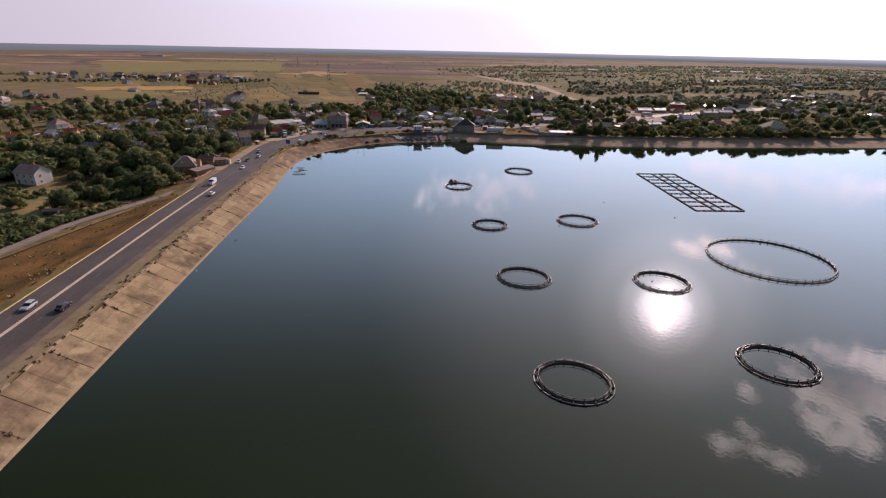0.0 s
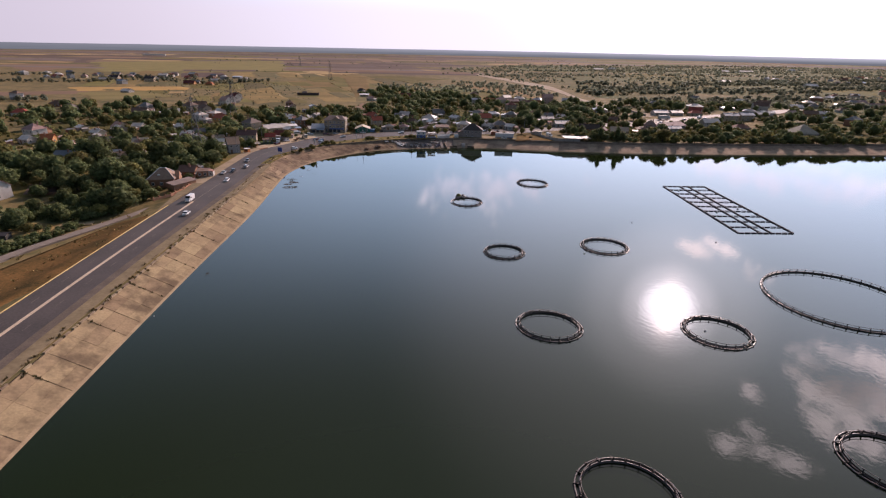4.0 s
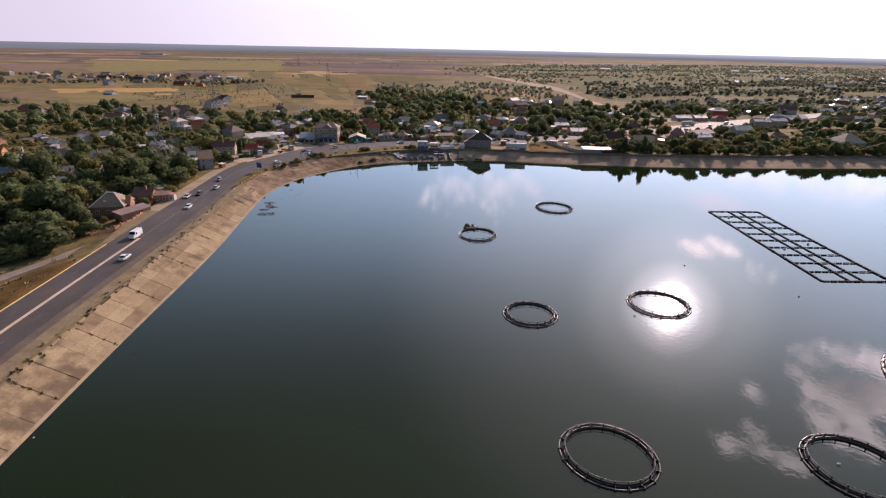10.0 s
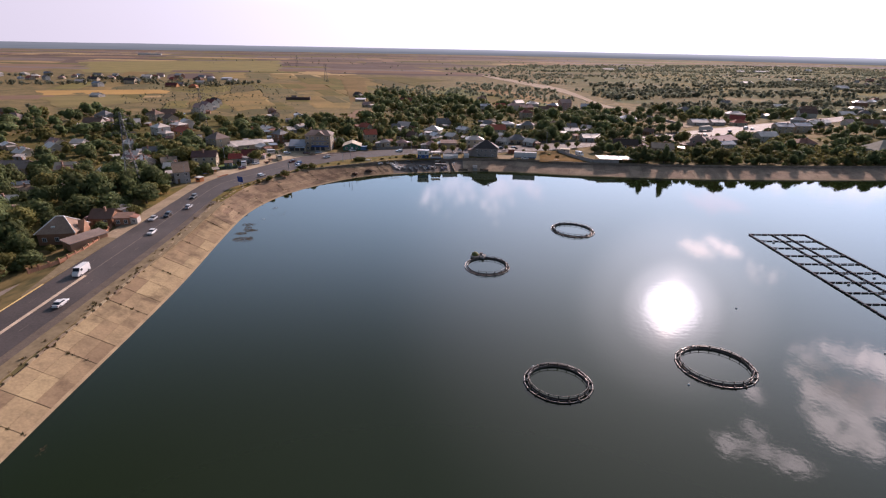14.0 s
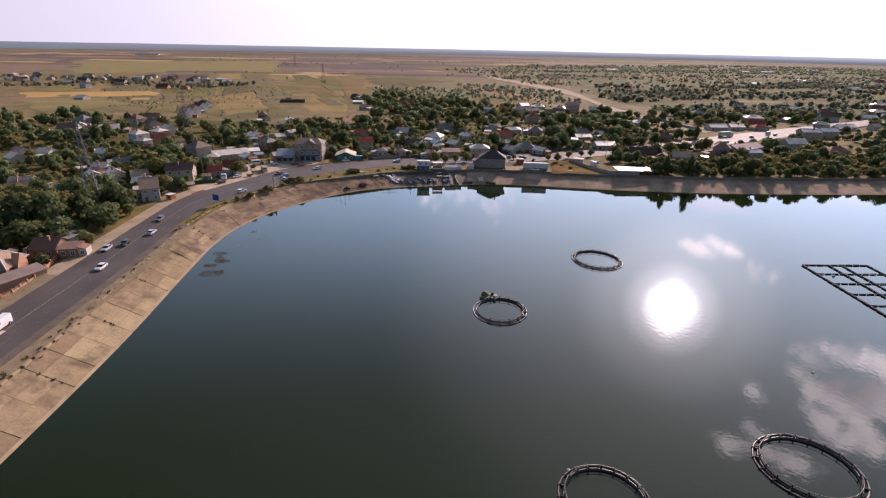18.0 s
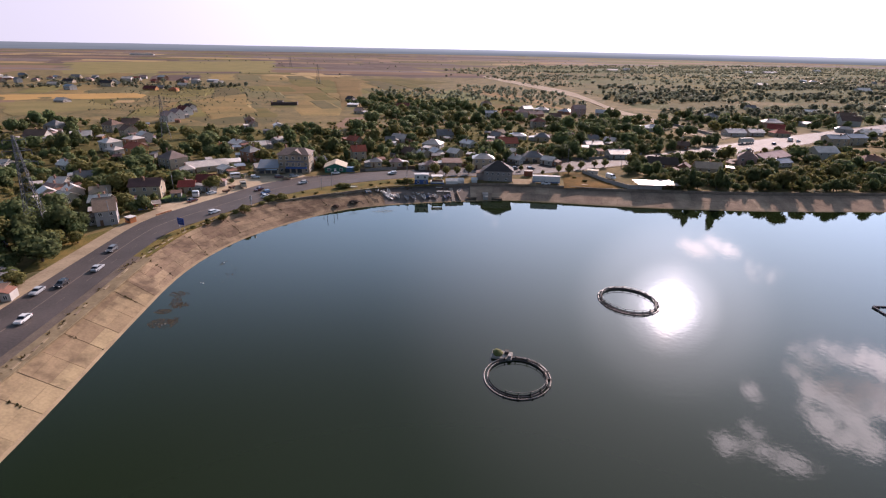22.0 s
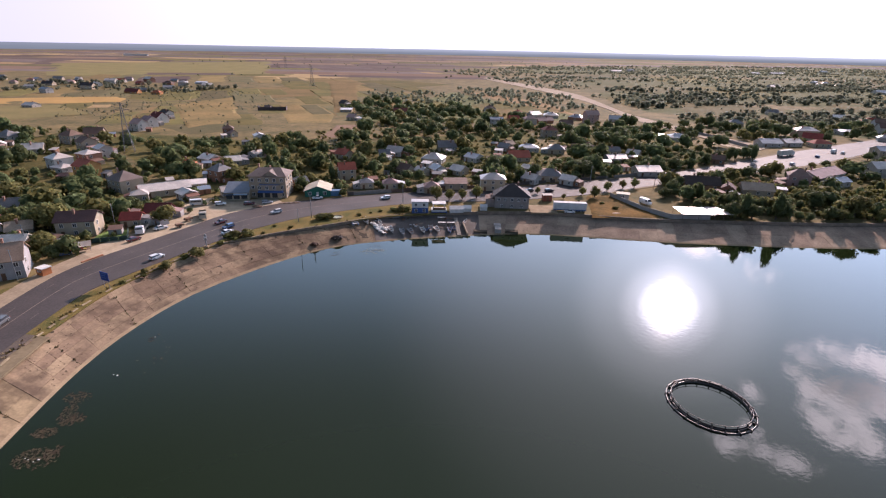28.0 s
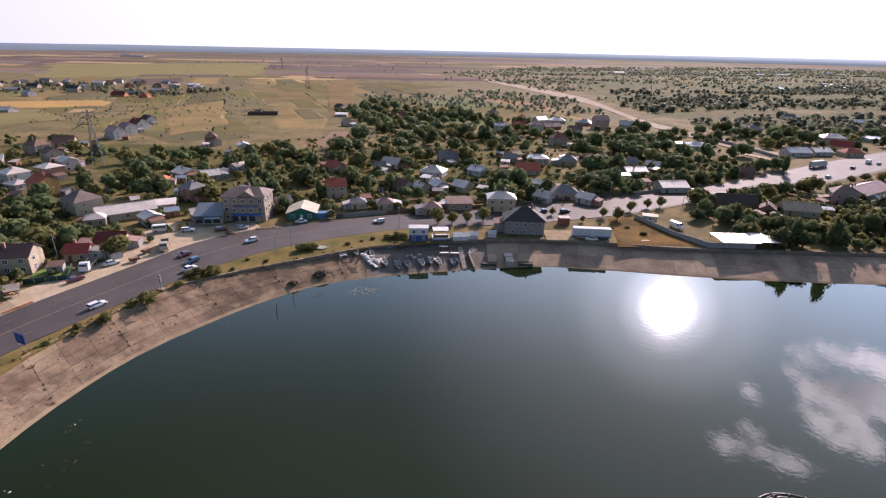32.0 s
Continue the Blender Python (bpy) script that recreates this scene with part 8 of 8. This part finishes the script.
def salvage_heap():
    """Upturned white hulls and sheets piled at the edge of the landing."""
    rng = random.Random(63)
    for i in range(16):
        t = rng.random()
        x, y = -39.2 + 5.0 * t + rng.uniform(-1.3, 1.3), 384.8 - 4.0 * t + rng.uniform(-1.3, 1.3)
        p = thing("scrap_sheet", "white boat scrap piled on the landing", "scrap", pose(x, y, slope_z(x, y) + .1, rng.uniform(-18, 18), rng.uniform(-18, 18), rng.uniform(0, 180)), "white scrap on the landing")
        bm = bmesh.new()
        L, w, h = rng.uniform(.9, 1.9), rng.uniform(.5, .9), rng.uniform(.35, .7)
        loft(bm, [[(-L, -w * .7, 0), (-L, w * .7, 0), (-L, w * .4, h * .6), (-L, -w * .4, h * .6)], [(0, -w, 0), (0, w, 0), (0, w * .6, h), (0, -w * .6, h)], [(L, -w * .3, 0), (L, w * .3, 0), (L, w * .2, h * .5), (L, -w * .2, h * .5)]])
        part("hull", bm, WHITE, p)
    for k in range(16):
        x, y = rng.choice(((-28.7, 390.4), (-3.8, 391.4), (-9.8, 392.8), (-37, 387.6), (-33.5, 379.4))) if k < 12 else (rng.uniform(-30, -14), 386)
        x, y = x + rng.uniform(-1.8, 1.8), y + rng.uniform(-1.1, 1.1)
        b = rng.uniform(.35, .65)
        p = thing("crate", "small box lying on the landing", "crate", pose(x, y, slope_z(x, y) + .02, 8, 0, rng.uniform(0, 90)), "boxes on the landing")
        m = rng.choice((WHITE, BLUE, DOOR_WOOD, BLACK_PIPE))
        part("body", boxed(-b, -b * .7, -.1, b, b * .7, b * .9), m, p)
        part("lid", boxed(-b - .04, -b * .74, b * .904, b + .04, b * .74, b * .98), rng.choice((WHITE, DOOR_WOOD)), p)


salvage_heap()

# ---- poles, signs and small roadside things ----
GALV = mat("galvanised_steel", (.36, .37, .38), (.28, .29, .3), 1, .5, metal=.5)


def road_sign():
    s = thing("direction_sign", "large blue road direction sign on two posts", "road sign", pose(-99.8, 323.3, CREST, 0, 0, -22))
    part("board", boxed(-1.5, -.05, 2.3, 1.5, .05, 4.7), shade("sign_blue", (.02, .06, .28)), s, "blue board")
    for z, w in ((4.2, 1.0), (3.6, .8), (3.0, .9)):
        part("line", boxed(-1.1, -.065, z, -1.1 + w * 2, -.052, z + .2), shade("sign_mark", (.10, .18, .42)), s, "plain pale bar")
    for px in (-1.0, 1.0):
        bm = bmesh.new()
        tube(bm, (px, .1, -.5), (px, .1, 4.5), .06)
        part("post", bm, GALV, s)


def lamp_post(x, y, h, lean=0.0, arm=1.2, turn=0):
    p = thing("utility_pole", "slender grey roadside pole", "pole", pose(x, y, CREST, 0, lean, turn), "roadside poles")
    bm = bmesh.new()
    tube(bm, (0, 0, -.4), (0, 0, h), .14, 7, .08)
    part("shaft", bm, GALV, p)
    bm = bmesh.new()
    tube(bm, (-arm * .5, 0, h - .3), (arm * .5, 0, h - .3), .05, 5)
    part("crossbar", bm, GALV, p)


road_sign()
for x, y, h in ((-61.7, 385.5, 8.5), (-29.1, 407.2, 8), (-65.2, 380.4, 5), (87.3, 440, 9), (-126.5, 327, 9), (-127, 371, 8.5), (-141, 349, 8), (60, 451, 8), (150, 510, 8.5)):
    lamp_post(x, y, h)


def totem():
    t = thing("monument_post", "grey metal totem post on a pale plinth", "post", pose(-87.0, 353.5, CREST + .1))
    part("plinth", boxed(-.7, -.7, -.3, .7, .7, .45), CONCRETE_PALE, t)
    bm = bmesh.new()
    tube(bm, (0, 0, .4), (0, 0, 4.6), .2, 8, .12)
    part("shaft", bm, GALV, t)
    bm = bmesh.new()
    for z in (2.6, 3.6):
        tube(bm, (-.6, 0, z), (.6, 0, z), .1, 6)
        box(bm, -.35, -.2, z + .2, .35, .2, z + .7)
    part("lamp_head", bm, GALV, t)
    p = thing("round_pond", "small round concrete basin on the verge", "basin", pose(-52.2, 386.2, CREST + .12))
    bm = bmesh.new()
    ring(bm, 2.0, .15, .22, 28, 6)
    part("rim", bm, CONCRETE_PALE, p)
    bm = bmesh.new()
    bmesh.ops.create_circle(bm, cap_ends=True, segments=28, radius=1.95)
    for v in bm.verts:
        v.co.z = .16
    part("water", bm, shade("pond_green", (.30, .33, .24)), p)
    r = thing("rubble_heap", "heap of broken bricks and rubble", "rubble", pose(-86.5, 397.3, CREST + .1))
    rng = random.Random(9)
    bm = bmesh.new()
    for i in range(60):
        a, q = rng.uniform(0, 6.28), rng.uniform(0, 1) ** .6 * 1.9
        box(bm, -.2, -.12, -.1, .2, .12, .12, pose(math.cos(a) * q, math.sin(a) * q * .7, .9 * (1 - q / 2.2) + .05, rng.uniform(0, 90), rng.uniform(0, 60), rng.uniform(0, 180)))
    part("bricks", bm, shade("rubble_brick", (.34, .2, .13)), r)
    m = thing("mound", "low earth island with stones on the shoulder", "mound", pose(-75.5, 403.3, CREST + .08, 0, 0, 12))
    bm = bmesh.new()
    for i in range(70):
        a, q = rng.uniform(0, 6.28), rng.uniform(0, 1) ** .5
        box(bm, -.3, -.2, -.15, .3, .2, .15, pose(math.cos(a) * q * 4.2, math.sin(a) * q * .8, .12, rng.uniform(-20, 20), rng.uniform(-20, 20), rng.uniform(0, 180)))
    part("stones", bm, shade("mound_earth", (.33, .22, .15)), m)
    b = thing("beached_boat", "overturned pale boat on dry grass", "boat", pose(57.0, 398.5, CREST, 0, 0, 5))
    bm = bmesh.new()
    loft(bm, [[(px, -w, 0), (px, w, 0), (px, w * .6, h), (px, -w * .6, h)] for px, w, h in ((-1.6, .5, .35), (-1, .7, .5), (.6, .65, .5), (1.7, .15, .35))])
    part("hull", bm, shade("boat_beige", (.55, .38, .24)), b)

    for x, y, n, wide, c in ((-56.2, 366.4, 40, 1.3, (.13, .07, .045)), (-49.6, 372.4, 80, 2.0, (.085, .06, .045))):
        h = thing("debris_heap", "dark heap of earth and debris on the slope", "debris", pose(x, y, slope_z(x, y), 0, 0, 30), "debris on the slope")
        bm = bmesh.new()
        for i in range(n):
            a, q = rng.uniform(0, 6.28), rng.uniform(0, 1) ** .6 * wide
            box(bm, -.35, -.2, -.2, .35, .2, .2, pose(math.cos(a) * q, math.sin(a) * q * .8, .7 * (1 - q / wide) + .1, rng.uniform(0, 60), rng.uniform(0, 60), rng.uniform(0, 180)))
        part("clods", bm, shade("debris_%d" % n, c), h)


totem()


def ruin():
    r = thing("roofless_barn", "dark roofless barn ruin in a stubble field", "ruin", pose(-192, 738, land(-192, 738), 0, 0, 8))
    w = shade("ruin_brick", (.10, .07, .06))
    for a in ((-14, -4, -1, 14, -3.6, 3.4), (-14, 3.6, -1, 14, 4, 3.2), (-14, -3.6, -1, -13.6, 3.6, 4.5), (13.6, -3.6, -1, 14, 3.6, 4.2), (-2, -3.6, -1, -1.6, 3.6, 4.5)):
        part("wall", boxed(*a), w, r)
    bm = bmesh.new()
    roof_slab(bm, ((-8, -4.2, 3.4), (-1.8, -4.2, 3.4), (-1.8, 0, 5.4), (-8, 0, 5.4)))
    part("roof", bm, roof_mat("dark"), r)


ruin()


def front_fences():
    """Property fences along the far side of the road."""
    rng = random.Random(17)
    f = thing("garden_fence", "dark concrete and sheet-metal garden fence along the road", "fence", pose(0, 0, 0))
    mats = [shade("fence_dark", (.10, .085, .075)), shade("fence_grey", (.26, .235, .21)), shade("fence_brown", (.16, .10, .07))]
    me = {}
    line = sample(ROAD, 2.6)
    m = mats[0]
    for i, ((a0, b0), (a1, b1)) in enumerate(zip(line, line[1:])):
        p, q = a0.lerp(b0, 1.13), a1.lerp(b1, 1.13)
        if p.x < -56 or p.x > 112 or rng.random() < .1:
            continue
        if i % 6 == 0:
            m = rng.choice(mats)
        if m.name not in me:
            bm = boxed(0, -.06, -.1, 1, .06, 1.5)
            box(bm, -.02, -.1, -.1, .08, .1, 1.65)
            x = bpy.data.meshes.new("panel")
            bm.to_mesh(x)
            bm.free()
            x.materials.append(m)
            me[m.name] = x
        o = new("panel", me[m.name])
        o.parent = f
        o.matrix_local = pose(p.x, p.y, CREST, 0, 0, math.degrees(math.atan2(q.y - p.y, q.x - p.x))) @ Matrix.Diagonal(((q - p).length, 1, rng.uniform(.9, 1.15), 1))


front_fences()


# ---- weeds on the bank and drift on the water ----


def tufts(name, spots, size, material, label, category, blades=14):
    rng = np.random.default_rng(3)
    V, F = [], []
    for x, y, z, s in spots:
        for _ in range(blades):
            a = rng.uniform(0, 6.28)
            r = rng.uniform(0, .6) * s
            c = np.array([x + math.cos(a) * r, y + math.sin(a) * r, z])
            u = np.array([math.cos(a + 1.6), math.sin(a + 1.6), 0]) * size * s * .35
            t = np.array([math.cos(a) * .5, math.sin(a) * .5, rng.uniform(.5, 1.2)]) * size * s
            k = len(V)
            V += [c - u, c + u, c + t + u * .4, c + t - u * .4]
            F.append((k, k + 1, k + 2, k + 3))
    ob = part_me(name, mesh(name, V, F), material)
    return tagged(ob, label, category, kind="stuff")


def build_weeds():
    rng = random.Random(8)
    dry = mat("dry_weed", (.20, .13, .05), (.10, .085, .03), 1.5, .95, island=.3)
    crest, joints = [], []
    for a, b in sample(BANK, 1.1):
        if b.y > 40 and b.x < -20 and rng.random() < .62:
            d = (b - a).normalized()
            o = b + d * rng.uniform(-.9, 2.2)
            crest.append((o.x, o.y, (lip(b) - .25 if (o - b).dot(d) < 0 else CREST + .05), rng.uniform(.4, 1.0)))
    line = sample(BANK, 7)
    for i in range(0, len(line) - 1, 3):
        a, b = line[i]
        if b.y < 40 or b.x > -20:
            continue
        for k in range(14):
            t = rng.uniform(0, .95)
            if rng.random() < .55:
                p = b.lerp(a, t)
                joints.append((p.x, p.y, lip(b) + (-.22 - lip(b)) * t + .05, rng.uniform(.25, .6)))
    tufts("crest_weeds", crest, .5, dry, "dry brown weeds along the crest", "weeds")
    tufts("joint_weeds", joints, .7, mat("green_weed", (.07, .075, .025), (.12, .09, .035), 1.5, .95, island=.3), "small weeds growing in the slab joints", "weeds", 9)
    grass = []
    for i in range(300):
        y = rng.uniform(20, 215)
        x = -93.8 - (y + 80) * .0654 - rng.uniform(.5, 26)
        grass.append((x, y, land(x, y) + .1, rng.uniform(.6, 1.6)))
    tufts("verge_weeds", grass, .42, mat("pale_weed", (.30, .19, .07), (.14, .12, .04), 1.5, .95, island=.3), "dry grass and weeds on the slope below the road", "weeds", 10)
    V, F = [], []
    bend = [q for q in sample(BANK, 1.2) if q[1].y > 290 and q[1].x < -36]
    for _ in range(700):
        a, b = rng.choice(bend)
        t = rng.random() ** .8 * .93
        p, r = b.lerp(a, t), rng.uniform(.05, .17) * (1.7 if t < .12 else 1)
        z, k, g = lip(b) + (-.22 - lip(b)) * t + .14, len(V), rng.uniform(0, 1.57)
        for dz in (0, r * rng.uniform(.4, .9)):
            for j in range(4):
                q = r * rng.uniform(.7, 1.4)
                V.append((p.x + math.cos(g + j * 1.57) * q, p.y + math.sin(g + j * 1.57) * q, z + dz))
        F += [(k + 4, k + 5, k + 6, k + 7)] + [(k + j, k + (j + 1) % 4, k + 4 + (j + 1) % 4, k + 4 + j) for j in range(4)]
    ob = part_me("slope_rubble", mesh("slope_rubble", V, F), mat("rubble_stone", (.30, .215, .15), (.13, .093, .066), 1.5, .95, .3, island=.4, spec=.05))
    tagged(ob, "broken concrete and stones strewn over the slope", "rubble", kind="stuff")
    V, F = [], []
    for _ in range(60):
        x, y, r = -35 + rng.gauss(0, 1.9), 365 + rng.gauss(0, 1.3), rng.uniform(.08, .28)
        k = len(V)
        for j in range(6):
            V.append((x + math.cos(j * 1.047) * r * 1.3, y + math.sin(j * 1.047) * r, .025))
        F.append(tuple(range(k, k + 6)))
    ob = part_me("water_lilies", mesh("water_lilies", V, F), mat("lily_pad", (.17, .18, .13), (.09, .10, .06), 1.2, .6, island=.3))
    tagged(ob, "pale green lily pads floating near the landing", "water plants", kind="stuff")
    V, F = [], []
    for cx, cy, n, r in ((-79.4, 278.8, 200, 2.4), (-78.6, 269.2, 260, 3.4), (-82.4, 285, 110, 2.4), (-81.6, 275.2, 150, 2.0), (-76.6, 270.6, 60, 1.8), (-81.4, 281.6, 60, 2.2), (-73.6, 167.7, 14, 1.2), (-79.5, 307, 20, 2.2), (-66, 345, 16, 5), (-48, 363, 26, 4), (-75, 300, 18, 7), (-36, 370, 24, 4)):
        for _ in range(n):
            a, q = rng.uniform(0, 6.28), r * rng.uniform(0, 1) ** .6
            x, y, s = cx + math.cos(a) * q * (1.1 if n > 90 else .6), cy + math.sin(a) * q * (.75 if n > 90 else 1), rng.uniform(.06, .24)
            t = rng.uniform(0, 6.28)
            k = len(V)
            for j in range(4):
                V.append((x + math.cos(t + j * 1.57) * s * (1.8 if j % 2 else .6), y + math.sin(t + j * 1.57) * s * (1.8 if j % 2 else .6), .02 + .01 * (j % 2)))
            F.append((k, k + 1, k + 2, k + 3))
    ob = part_me("drift_weed", mesh("drift_weed", V, F), mat("drift", (.040, .032, .020), (.085, .066, .045), 1.2, .95, island=.4, spec=.04))
    tagged(ob, "floating weed and small drift near the bank", "drift", kind="stuff")
    for x, y in ((-80.3, 269.1), (-79.6, 268.8), (-78.4, 268.4), (-77.9, 268.9), (-79.9, 292.4), (-79.0, 292.2), (-75.6, 141.6), (-79.3, 307.4)):
        bm = bmesh.new()
        bmesh.ops.create_icosphere(bm, subdivisions=1, radius=rng.uniform(.1, .22))
        for v in bm.verts:
            v.co = Vector((v.co.x * rng.uniform(.9, 1.5), v.co.y * rng.uniform(.7, 1.1), v.co.z * .5 + .06))
        ob = thing("foam_lump", "pale lump of foam floating near the bank", "litter", pose(x, y, 0, 0, 0, rng.uniform(0, 180)), "litter on the water")
        part("lump", bm, WHITE, ob)


build_weeds()
